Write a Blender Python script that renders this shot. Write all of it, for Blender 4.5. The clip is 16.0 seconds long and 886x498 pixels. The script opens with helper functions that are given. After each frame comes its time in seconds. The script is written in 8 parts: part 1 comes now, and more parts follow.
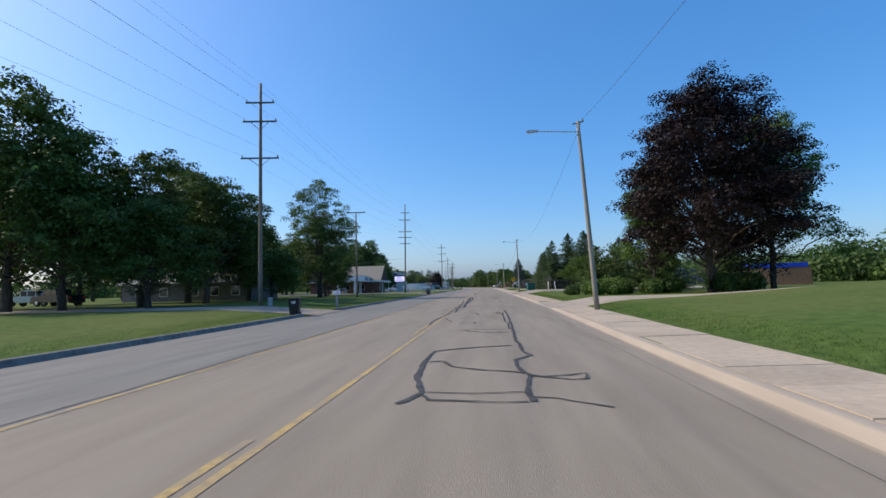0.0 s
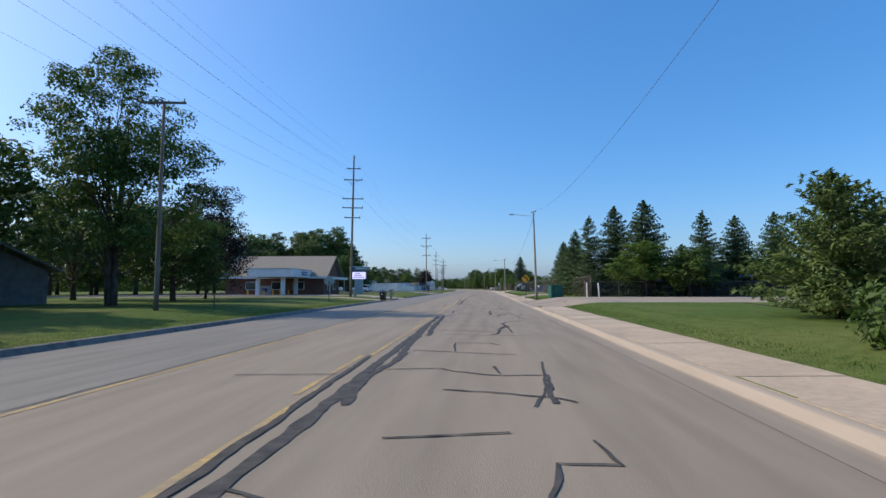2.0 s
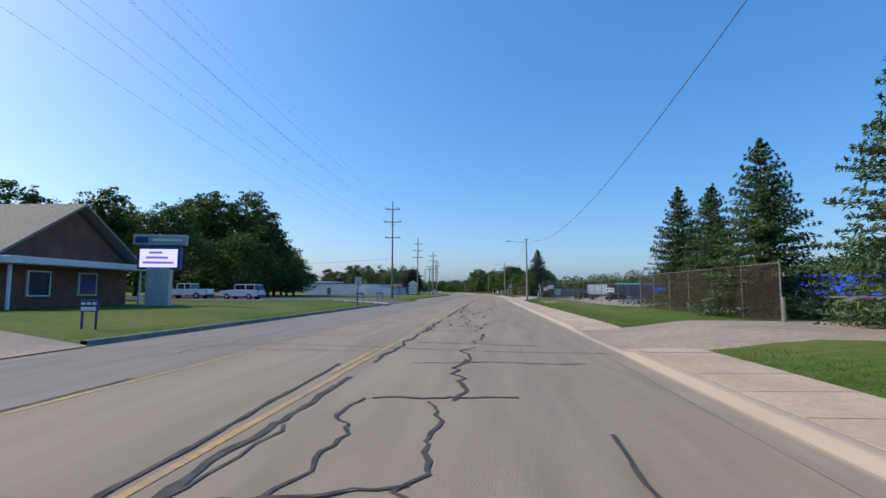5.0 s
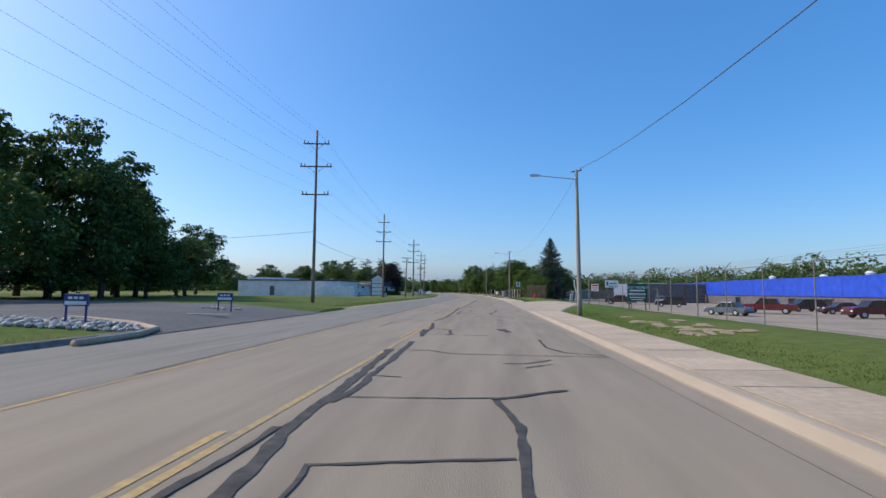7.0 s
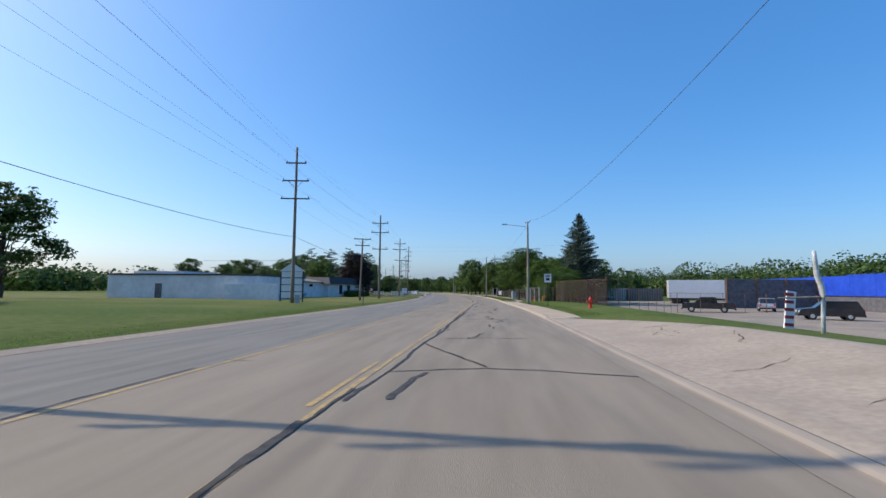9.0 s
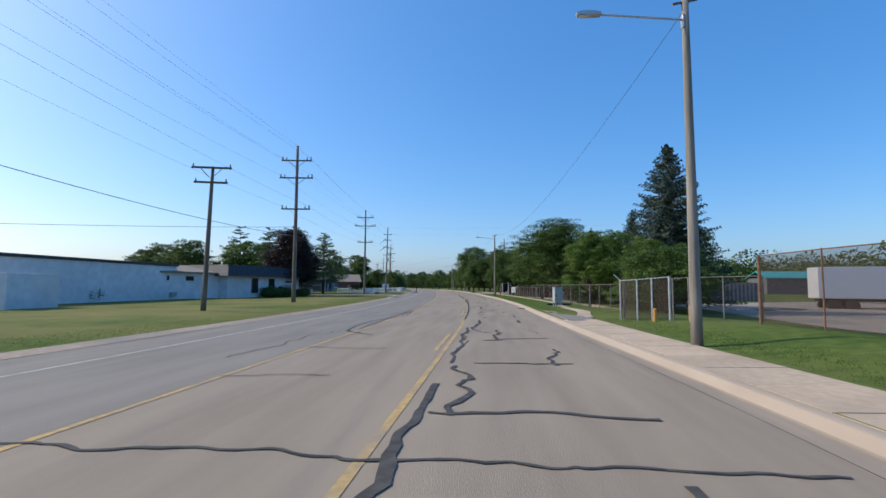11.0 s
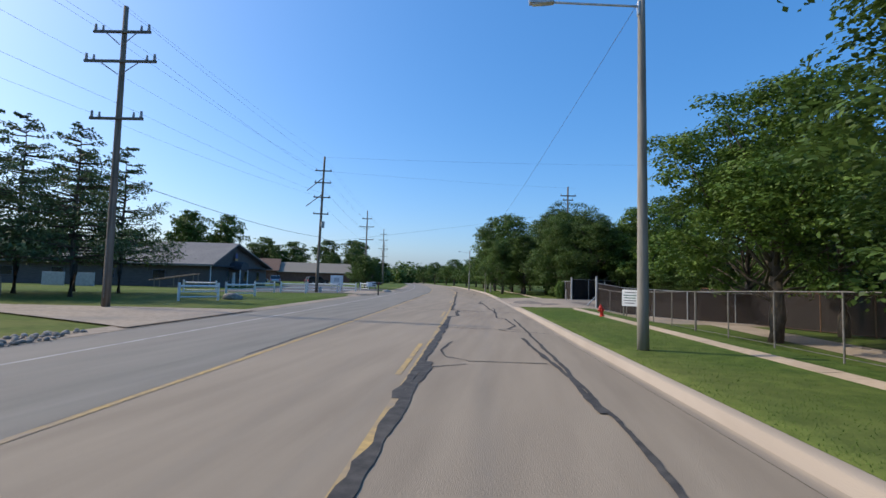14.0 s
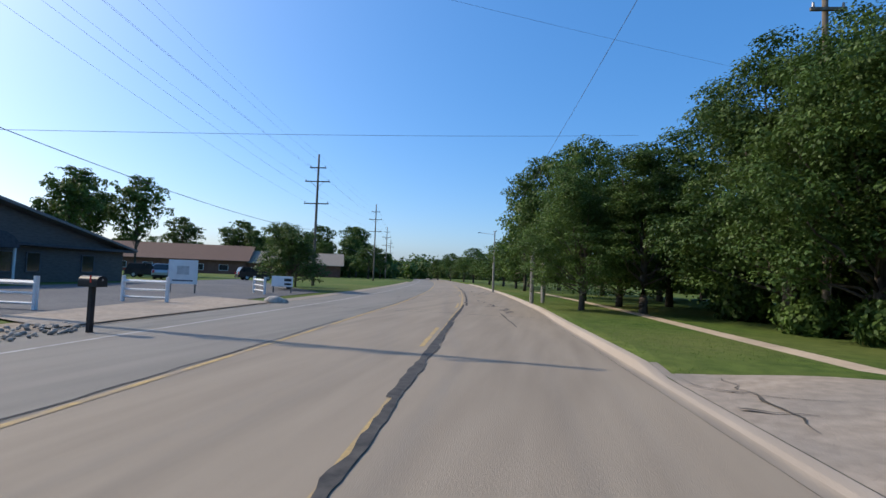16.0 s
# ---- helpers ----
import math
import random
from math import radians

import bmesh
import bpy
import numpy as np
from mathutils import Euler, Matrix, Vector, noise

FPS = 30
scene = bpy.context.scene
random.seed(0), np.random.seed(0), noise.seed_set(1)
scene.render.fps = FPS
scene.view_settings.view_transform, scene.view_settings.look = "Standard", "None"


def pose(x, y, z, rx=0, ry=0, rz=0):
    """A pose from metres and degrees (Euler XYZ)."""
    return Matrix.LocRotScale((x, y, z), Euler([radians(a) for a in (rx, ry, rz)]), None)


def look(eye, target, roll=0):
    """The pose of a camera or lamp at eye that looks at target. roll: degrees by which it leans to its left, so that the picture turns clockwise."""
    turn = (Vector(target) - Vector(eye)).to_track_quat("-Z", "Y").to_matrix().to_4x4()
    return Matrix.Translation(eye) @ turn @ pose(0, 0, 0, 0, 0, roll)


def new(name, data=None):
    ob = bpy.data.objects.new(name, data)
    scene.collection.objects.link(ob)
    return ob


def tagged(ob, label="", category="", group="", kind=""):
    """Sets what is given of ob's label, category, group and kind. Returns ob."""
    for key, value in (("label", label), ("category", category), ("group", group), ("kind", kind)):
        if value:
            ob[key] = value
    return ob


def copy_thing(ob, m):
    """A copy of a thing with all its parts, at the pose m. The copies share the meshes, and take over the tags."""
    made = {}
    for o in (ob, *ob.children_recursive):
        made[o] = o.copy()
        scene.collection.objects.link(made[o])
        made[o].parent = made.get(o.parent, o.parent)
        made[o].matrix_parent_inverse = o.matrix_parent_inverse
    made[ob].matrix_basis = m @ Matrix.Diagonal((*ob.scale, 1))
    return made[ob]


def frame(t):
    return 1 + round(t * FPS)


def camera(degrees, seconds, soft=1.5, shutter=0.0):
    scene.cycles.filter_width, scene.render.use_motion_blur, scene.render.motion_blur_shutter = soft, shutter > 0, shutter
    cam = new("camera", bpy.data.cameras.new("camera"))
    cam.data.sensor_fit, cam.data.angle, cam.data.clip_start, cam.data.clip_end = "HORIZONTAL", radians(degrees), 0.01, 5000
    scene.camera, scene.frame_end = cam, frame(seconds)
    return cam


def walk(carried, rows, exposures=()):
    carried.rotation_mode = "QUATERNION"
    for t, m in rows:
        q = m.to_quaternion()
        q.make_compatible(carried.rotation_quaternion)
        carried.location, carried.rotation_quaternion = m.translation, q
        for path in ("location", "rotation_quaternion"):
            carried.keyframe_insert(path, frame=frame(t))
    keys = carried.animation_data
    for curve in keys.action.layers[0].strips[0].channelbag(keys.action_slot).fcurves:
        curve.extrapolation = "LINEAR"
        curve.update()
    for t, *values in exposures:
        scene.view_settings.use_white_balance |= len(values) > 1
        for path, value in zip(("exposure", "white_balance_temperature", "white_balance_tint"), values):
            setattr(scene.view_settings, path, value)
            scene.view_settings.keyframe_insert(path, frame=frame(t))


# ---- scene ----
cam = camera(84.0, 16.0)
PATH = [
    (0, (1.964, 4.8, 1.551), (1.768, 6.784, 1.703), -1.5),
    (0.5, (1.81, 14.542, 1.565), (1.617, 16.527, 1.718), -1.4),
    (1, (1.753, 24.255, 1.576), (1.562, 26.241, 1.723), -0.4),
    (1.5, (1.756, 33.931, 1.578), (1.57, 35.917, 1.729), -0.3),
    (2, (1.764, 43.572, 1.587), (1.578, 45.557, 1.742), -0.2),
    (2.5, (1.747, 53.19, 1.598), (1.561, 55.175, 1.754), 0.1),
    (3, (1.714, 62.801, 1.603), (1.528, 64.785, 1.764), 0.0),
    (3.5, (1.685, 72.413, 1.638), (1.49, 74.396, 1.805), 0.0),
    (4, (1.587, 82.061, 1.694), (1.382, 84.043, 1.863), 0.2),
    (6.3, (0.792, 126.414, 1.576), (0.592, 128.397, 1.739), 0.4),
    (6.5, (0.741, 130.291, 1.573), (0.545, 132.274, 1.741), 0.5),
    (7, (0.67, 140.041, 1.557), (0.476, 142.025, 1.725), 0.6),
    (7.5, (0.605, 149.873, 1.586), (0.411, 151.856, 1.757), 0.5),
    (8, (0.502, 159.753, 1.664), (0.308, 161.737, 1.83), 0.8),
    (8.5, (0.334, 169.637, 1.634), (0.142, 171.621, 1.803), 0.3),
    (9, (0.121, 179.545, 1.611), (-0.07, 181.529, 1.776), 0.5),
    (9.2, (0.016, 183.518, 1.606), (-0.176, 185.502, 1.771), 0.1),
    (11.3, (-0.915, 225.38, 1.571), (-1.129, 227.363, 1.719), 0.5),
    (11.5, (-1.013, 229.38, 1.589), (-1.235, 231.362, 1.737), 0.7),
    (12, (-1.328, 239.382, 1.592), (-1.562, 241.363, 1.735), 0.8),
    (12.5, (-1.69, 249.354, 1.592), (-1.939, 251.334, 1.732), 1.0),
    (13, (-2.139, 259.296, 1.597), (-2.405, 261.274, 1.732), 1.1),
    (13.5, (-2.721, 269.208, 1.614), (-3.011, 271.182, 1.746), 1.2),
    (14, (-3.49, 279.085, 1.645), (-3.809, 281.055, 1.773), 1.5),
    (14.5, (-4.386, 288.883, 1.596), (-4.734, 290.848, 1.721), 1.6),
    (15, (-5.431, 298.649, 1.559), (-5.804, 300.611, 1.68), 1.7),
    (15.5, (-6.555, 308.398, 1.552), (-6.95, 310.354, 1.672), 1.8),
    (16, (-7.691, 318.155, 1.591), (-8.106, 320.108, 1.7), 2.1),
]
walk(cam, [(t, look(eye, target, roll)) for t, eye, target, roll in PATH])

# ---- light ----
SUN_EL, SUN_AZ = 39.0, 85.0          # degrees above the ground; degrees left of straight ahead
world = bpy.data.worlds.new("sky")
scene.world = world
world.use_nodes = True
wn = world.node_tree
sky = wn.nodes.new("ShaderNodeTexSky")
sky.sky_type = 'NISHITA'
sky.sun_disc = False
sky.sun_elevation = radians(SUN_EL)
sky.sun_rotation = radians(-SUN_AZ)
sky.altitude = 250
sky.air_density, sky.dust_density, sky.ozone_density = 1.0, 2.4, 4.0
back = wn.nodes["Background"]
back.inputs["Strength"].default_value = 0.15
hue = wn.nodes.new("ShaderNodeHueSaturation")
hue.inputs["Saturation"].default_value = 1.3
wn.links.new(sky.outputs["Color"], hue.inputs["Color"])
veil = wn.nodes.new("ShaderNodeMix")            # an even summer haze over the clear sky
veil.data_type = 'RGBA'
veil.inputs[0].default_value = 0.3
veil.inputs[7].default_value = (0.5, 1.65, 4.0, 1)
wn.links.new(hue.outputs["Color"], veil.inputs[6])
wn.links.new(veil.outputs[2], back.inputs["Color"])

sun_data = bpy.data.lights.new("sun", 'SUN')
sun_data.energy, sun_data.angle, sun_data.color = 2.5, radians(0.5), (1.0, 0.87, 0.70)
sun = new("sun", sun_data)
sun.matrix_world = look((math.cos(radians(SUN_EL)) * -math.sin(radians(SUN_AZ)) * 60,
                         math.cos(radians(SUN_EL)) * math.cos(radians(SUN_AZ)) * 60 + 150,
                         math.sin(radians(SUN_EL)) * 60), (0, 150, 0))
scene.view_settings.exposure = 0.5

# ---- materials ----
def pmat(name, dark, light, scale=4.0, rough=0.8, bump=0.0, bump_scale=40.0, metal=0.0, stain=None, stain_scale=0.35,
         stain_amount=0.5, obj_var=0.0, island_var=0.0, spec=0.4, stretch=(1, 1, 1), world=True, translucent=0.0):
    """A two-scale noise surface: grain between dark and light, larger stains, fine relief."""
    m = bpy.data.materials.new(name)
    m.use_nodes = True
    nt = m.node_tree
    n, l = nt.nodes, nt.links
    b = n["Principled BSDF"]
    b.inputs["Roughness"].default_value = rough
    b.inputs["Metallic"].default_value = metal
    b.inputs["Specular IOR Level"].default_value = spec
    if world:
        co = n.new("ShaderNodeNewGeometry").outputs["Position"]
    else:
        co = n.new("ShaderNodeTexCoord").outputs["Object"]
    mp = n.new("ShaderNodeMapping")
    mp.inputs["Scale"].default_value = stretch
    l.new(co, mp.inputs["Vector"])
    t = n.new("ShaderNodeTexNoise")
    t.inputs["Scale"].default_value, t.inputs["Detail"].default_value = scale, 6.0
    l.new(mp.outputs[0], t.inputs["Vector"])
    r = n.new("ShaderNodeValToRGB")
    r.color_ramp.elements[0].position, r.color_ramp.elements[1].position = 0.32, 0.68
    r.color_ramp.elements[0].color, r.color_ramp.elements[1].color = (*dark, 1), (*light, 1)
    l.new(t.outputs["Fac"], r.inputs["Fac"])
    col = r.outputs["Color"]
    if stain:
        t2 = n.new("ShaderNodeTexNoise")
        t2.inputs["Scale"].default_value, t2.inputs["Detail"].default_value = stain_scale, 4.0
        l.new(mp.outputs[0], t2.inputs["Vector"])
        r2 = n.new("ShaderNodeValToRGB")
        r2.color_ramp.elements[0].position, r2.color_ramp.elements[1].position = 0.42, 0.72
        r2.color_ramp.elements[0].color = (0, 0, 0, 1)
        r2.color_ramp.elements[1].color = (stain_amount, stain_amount, stain_amount, 1)
        l.new(t2.outputs["Fac"], r2.inputs["Fac"])
        mx = n.new("ShaderNodeMix")
        mx.data_type = 'RGBA'
        l.new(r2.outputs["Color"], mx.inputs[0])
        l.new(col, mx.inputs[6])
        mx.inputs[7].default_value = (*stain, 1)
        col = mx.outputs[2]
    for amount, kind in ((obj_var, "o"), (island_var, "i")):
        if amount:
            src = n.new("ShaderNodeObjectInfo").outputs["Random"] if kind == "o" else n.new("ShaderNodeNewGeometry").outputs["Random Per Island"]
            mr = n.new("ShaderNodeMapRange")
            mr.inputs[3].default_value, mr.inputs[4].default_value = 1 - amount, 1 + amount
            l.new(src, mr.inputs[0])
            hs = n.new("ShaderNodeHueSaturation")
            l.new(mr.outputs[0], hs.inputs["Value"])
            l.new(col, hs.inputs["Color"])
            col = hs.outputs["Color"]
    l.new(col, b.inputs["Base Color"])
    if bump:
        tb = n.new("ShaderNodeTexNoise")
        tb.inputs["Scale"].default_value, tb.inputs["Detail"].default_value = bump_scale, 3.0
        l.new(mp.outputs[0], tb.inputs["Vector"])
        bp = n.new("ShaderNodeBump")
        bp.inputs["Strength"].default_value, bp.inputs["Distance"].default_value = bump, 0.02
        l.new(tb.outputs["Fac"], bp.inputs["Height"])
        l.new(bp.outputs[0], b.inputs["Normal"])
    if translucent:
        tr = n.new("ShaderNodeBsdfTranslucent")
        l.new(col, tr.inputs["Color"])
        ms = n.new("ShaderNodeMixShader")
        ms.inputs[0].default_value = translucent
        l.new(b.outputs[0], ms.inputs[1])
        l.new(tr.outputs[0], ms.inputs[2])
        l.new(ms.outputs[0], n["Material Output"].inputs["Surface"])
    return m


ASPHALT = pmat("old asphalt", (0.228, 0.186, 0.134), (0.292, 0.241, 0.175), 2.2, 0.85, 0.25, 120.0, stain=(0.33, 0.27, 0.195), stain_scale=0.6, stain_amount=0.6, stretch=(1, 0.10, 1))
ASPHALT_GREY = pmat("grey asphalt lane", (0.172, 0.158, 0.131), (0.226, 0.209, 0.173), 2.2, 0.85, 0.25, 120.0, stain=(0.26, 0.225, 0.185), stain_scale=0.5, stain_amount=0.5, stretch=(1, 0.10, 1))
KERBGREY = pmat("weathered grey kerb", (0.10, 0.095, 0.085), (0.20, 0.185, 0.16), 4.0, 0.9, 0.3, 40.0, stain=(0.30, 0.27, 0.22), stain_scale=0.8)
DRIVEWORN = pmat("worn dark drive patch", (0.10, 0.082, 0.066), (0.21, 0.175, 0.14), 3.0, 0.9, 0.35, 60.0, stain=(0.30, 0.255, 0.20), stain_scale=1.6, stain_amount=0.45)
LOT = pmat("dark lot asphalt", (0.07, 0.07, 0.072), (0.12, 0.12, 0.12), 6.0, 0.9, 0.3, 60.0, stain=(0.16, 0.155, 0.145), stain_scale=0.2)
CONCRETE = pmat("pale concrete", (0.36, 0.29, 0.215), (0.46, 0.375, 0.285), 7.0, 0.88, 0.25, 60.0, stain=(0.29, 0.235, 0.175), stain_scale=0.5, stain_amount=0.6)
KERB = pmat("cast kerb concrete", (0.355, 0.292, 0.222), (0.41, 0.34, 0.262), 2.0, 0.88, 0.2, 70.0, stain=(0.33, 0.268, 0.20), stain_scale=0.7, stain_amount=0.4, stretch=(1, 0.25, 1))
GUTTER = pmat("worn gutter concrete", (0.27, 0.222, 0.165), (0.325, 0.268, 0.20), 3.0, 0.88, 0.2, 70.0, stain=(0.24, 0.198, 0.148), stain_scale=0.6, stain_amount=0.6, stretch=(1, 0.2, 1))
SLAB = pmat("sidewalk concrete", (0.43, 0.335, 0.235), (0.53, 0.42, 0.30), 7.0, 0.9, 0.2, 60.0, stain=(0.34, 0.265, 0.185), stain_scale=0.6, stain_amount=0.6, obj_var=0.08)
GRAVEL = pmat("worn drive", (0.28, 0.225, 0.165), (0.40, 0.325, 0.245), 5.0, 0.95, 0.5, 30.0, stain=(0.20, 0.185, 0.16), stain_scale=0.3, stain_amount=0.8)
TAR = pmat("crack sealant", (0.034, 0.032, 0.030), (0.085, 0.078, 0.068), 5.0, 0.85, 0.2, 60.0)
CRACKDARK = pmat("dirt-filled crack", (0.05, 0.045, 0.035), (0.13, 0.11, 0.085), 6.0, 0.95)
YELLOW = pmat("yellow road paint", (0.36, 0.255, 0.11), (0.55, 0.37, 0.13), 9.0, 0.8, 0.2, 80.0, stain=(0.27, 0.222, 0.17), stain_scale=1.4, stain_amount=1.0)
WHITEPAINT = pmat("worn white paint", (0.36, 0.34, 0.31), (0.50, 0.48, 0.44), 14.0, 0.75, 0.2, 80.0, stain=(0.25, 0.24, 0.22), stain_scale=2.0, stain_amount=0.9)
GRASS = pmat("lawn", (0.05, 0.09, 0.017), (0.105, 0.15, 0.032), 3.0, 0.95, 0.9, 30.0, stain=(0.185, 0.175, 0.06), stain_scale=0.10, stain_amount=0.55, spec=0.1)

def dry_lawn(m):
    """Late-summer yellowing of the unwatered lawn by the white works, beyond the yard entrance."""
    n, l = m.node_tree.nodes, m.node_tree.links
    b = n["Principled BSDF"]
    col = b.inputs["Base Color"].links[0].from_socket
    sep = n.new("ShaderNodeSeparateXYZ")
    l.new(n.new("ShaderNodeNewGeometry").outputs["Position"], sep.inputs[0])
    grow = n.new("ShaderNodeMapRange")
    grow.inputs[1].default_value, grow.inputs[2].default_value = 205, 245
    l.new(sep.outputs["Y"], grow.inputs[0])
    side = n.new("ShaderNodeMapRange")
    side.inputs[1].default_value, side.inputs[2].default_value = -6, -10
    l.new(sep.outputs["X"], side.inputs[0])
    t = n.new("ShaderNodeTexNoise")
    t.inputs["Scale"].default_value, t.inputs["Detail"].default_value = 0.22, 5.0
    l.new(sep.inputs[0].links[0].from_socket, t.inputs["Vector"])
    spot = n.new("ShaderNodeMapRange")
    spot.inputs[1].default_value, spot.inputs[2].default_value, spot.inputs[4].default_value = 0.3, 0.65, 0.75
    l.new(t.outputs["Fac"], spot.inputs[0])
    a, c = n.new("ShaderNodeMath"), n.new("ShaderNodeMath")
    a.operation = c.operation = 'MULTIPLY'
    l.new(grow.outputs[0], a.inputs[0]); l.new(side.outputs[0], a.inputs[1])
    green = n.new("ShaderNodeMapRange")
    green.inputs[1].default_value, green.inputs[2].default_value = 302, 288
    l.new(sep.outputs["Y"], green.inputs[0])
    f = n.new("ShaderNodeMath")
    f.operation = 'MULTIPLY'
    l.new(a.outputs[0], f.inputs[0]); l.new(green.outputs[0], f.inputs[1])
    l.new(f.outputs[0], c.inputs[0]); l.new(spot.outputs[0], c.inputs[1])
    mx = n.new("ShaderNodeMix")
    mx.data_type = 'RGBA'
    l.new(c.outputs[0], mx.inputs[0])
    l.new(col, mx.inputs[6])
    mx.inputs[7].default_value = (0.23, 0.20, 0.075, 1)
    l.new(mx.outputs[2], b.inputs["Base Color"])


dry_lawn(GRASS)
BLADE = pmat("grass blades", (0.10, 0.165, 0.034), (0.17, 0.24, 0.06), 1.5, 0.8, island_var=0.15, spec=0.1, translucent=0.5)
DIRT = pmat("bare dirt", (0.20, 0.15, 0.10), (0.34, 0.27, 0.19), 6.0, 0.95, 0.5, 30.0)
LEAF = pmat("green leaves", (0.042, 0.085, 0.018), (0.105, 0.165, 0.036), 0.6, 0.55, island_var=0.28, obj_var=0.15, spec=0.25, translucent=0.3)
LEAF_LIGHT = pmat("bright green leaves", (0.065, 0.125, 0.02), (0.15, 0.23, 0.042), 0.6, 0.55, island_var=0.25, obj_var=0.1, spec=0.25, translucent=0.28)
LEAF_RED = pmat("dark red leaves", (0.013, 0.009, 0.009), (0.034, 0.018, 0.016), 0.9, 0.55, island_var=0.35, spec=0.25, translucent=0.12)
NEEDLE = pmat("spruce needles", (0.06, 0.105, 0.045), (0.12, 0.18, 0.075), 1.2, 0.6, island_var=0.3, obj_var=0.12, spec=0.25, translucent=0.25)
NEEDLE_LIGHT = pmat("light green needles", (0.085, 0.135, 0.04), (0.165, 0.225, 0.07), 1.2, 0.6, island_var=0.3, obj_var=0.1, spec=0.2, translucent=0.25)
NEEDLE_BLUE = pmat("blue spruce needles", (0.05, 0.08, 0.062), (0.12, 0.165, 0.12), 1.2, 0.6, island_var=0.4, obj_var=0.1, spec=0.25, translucent=0.08)
BARK = pmat("bark", (0.05, 0.04, 0.03), (0.13, 0.105, 0.08), 8.0, 0.95, 0.8, 25.0, stretch=(1, 1, 0.25))
POLEWOOD = pmat("weathered pole wood", (0.13, 0.105, 0.08), (0.27, 0.225, 0.175), 9.0, 0.9, 0.5, 30.0, stretch=(1, 1, 0.08), obj_var=0.15)
POLEGREY = pmat("grey pole wood", (0.20, 0.185, 0.155), (0.34, 0.315, 0.27), 9.0, 0.9, 0.5, 30.0, stretch=(1, 1, 0.08), obj_var=0.12)
ARMWOOD = pmat("crossarm wood", (0.10, 0.085, 0.065), (0.20, 0.17, 0.13), 9.0, 0.9, 0.3, 30.0)
STEEL = pmat("galvanised steel", (0.42, 0.43, 0.43), (0.58, 0.59, 0.58), 8.0, 0.5, 0.1, 40.0, metal=0.7)
DULLSTEEL = pmat("dull steel post", (0.17, 0.155, 0.135), (0.28, 0.26, 0.23), 8.0, 0.6, 0.1, 40.0, metal=0.4)
RUSTY = pmat("rusty brown metal", (0.13, 0.07, 0.04), (0.24, 0.13, 0.075), 6.0, 0.8, 0.3, 30.0)
BLACK = pmat("black plastic", (0.012, 0.012, 0.013), (0.028, 0.028, 0.03), 8.0, 0.5)
WIRE = pmat("dark cable", (0.05, 0.05, 0.055), (0.10, 0.10, 0.105), 3.0, 0.6)
PORCELAIN = pmat("grey porcelain", (0.25, 0.22, 0.2), (0.38, 0.35, 0.33), 8.0, 0.35)
WHITE = pmat("white paint", (0.70, 0.70, 0.69), (0.82, 0.82, 0.81), 2.0, 0.6, 0.05, 30.0, stain=(0.6, 0.59, 0.56), stain_scale=0.5, stain_amount=0.5)
SIGNGREY = pmat("sign back aluminium", (0.42, 0.43, 0.44), (0.55, 0.56, 0.57), 5.0, 0.5, metal=0.5)
SIGNYELLOW = pmat("yellow sign face", (0.72, 0.36, 0.02), (0.80, 0.42, 0.03), 3.0, 0.5)
SIGNWHITE = pmat("white sign face", (0.72, 0.73, 0.74), (0.8, 0.8, 0.8), 3.0, 0.5)
GREENPAINT = pmat("green utility paint", (0.008, 0.085, 0.06), (0.018, 0.125, 0.09), 4.0, 0.55, 0.1, 20.0, stain=(0.03, 0.07, 0.05), stain_scale=1.5, obj_var=0.1)
GREYBOX = pmat("grey utility paint", (0.29, 0.315, 0.315), (0.38, 0.41, 0.41), 4.0, 0.55, 0.1, 20.0)
ROOF = pmat("grey shingles", (0.13, 0.125, 0.12), (0.22, 0.21, 0.20), 8.0, 0.9, 0.4, 30.0, stain=(0.25, 0.24, 0.22), stain_scale=0.6, obj_var=0.04)
ROOFTAN = pmat("tan shingles", (0.19, 0.165, 0.13), (0.30, 0.265, 0.21), 8.0, 0.9, 0.4, 30.0, stain=(0.25, 0.22, 0.18), stain_scale=0.6)
ROOFBROWN = pmat("brown shingles", (0.10, 0.06, 0.045), (0.19, 0.115, 0.08), 8.0, 0.9, 0.4, 30.0)
ROOFDARK = pmat("dark mansard", (0.028, 0.032, 0.04), (0.06, 0.065, 0.075), 5.0, 0.7, 0.2, 30.0)
BRICK = pmat("red brown brick", (0.13, 0.055, 0.04), (0.23, 0.10, 0.065), 14.0, 0.9, 0.3, 40.0, stain=(0.28, 0.15, 0.10), stain_scale=1.0)
WHITEWALL = pmat("white block wall", (0.60, 0.62, 0.65), (0.74, 0.76, 0.78), 1.5, 0.8, 0.15, 20.0, stain=(0.52, 0.53, 0.54), stain_scale=0.3, stain_amount=0.6)
RUBBLE = pmat("grey rubble", (0.22, 0.195, 0.16), (0.42, 0.38, 0.32), 6.0, 0.95, 0.4, 25.0, obj_var=0.35)
# siding toned down all over, with the gable end's shade mixed into the colour
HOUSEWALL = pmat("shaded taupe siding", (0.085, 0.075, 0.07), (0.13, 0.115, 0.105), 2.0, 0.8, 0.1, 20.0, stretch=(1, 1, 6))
GREYWALL = pmat("grey siding", (0.12, 0.12, 0.125), (0.18, 0.178, 0.18), 2.0, 0.8, 0.1, 20.0)
BLUEPAINT = pmat("blue metal panel", (0.012, 0.055, 0.45), (0.022, 0.085, 0.60), 1.0, 0.5, 0.05, 20.0, obj_var=0.06)
DARKWALL = pmat("dark grey wall", (0.09, 0.09, 0.10), (0.15, 0.15, 0.16), 2.0, 0.8)
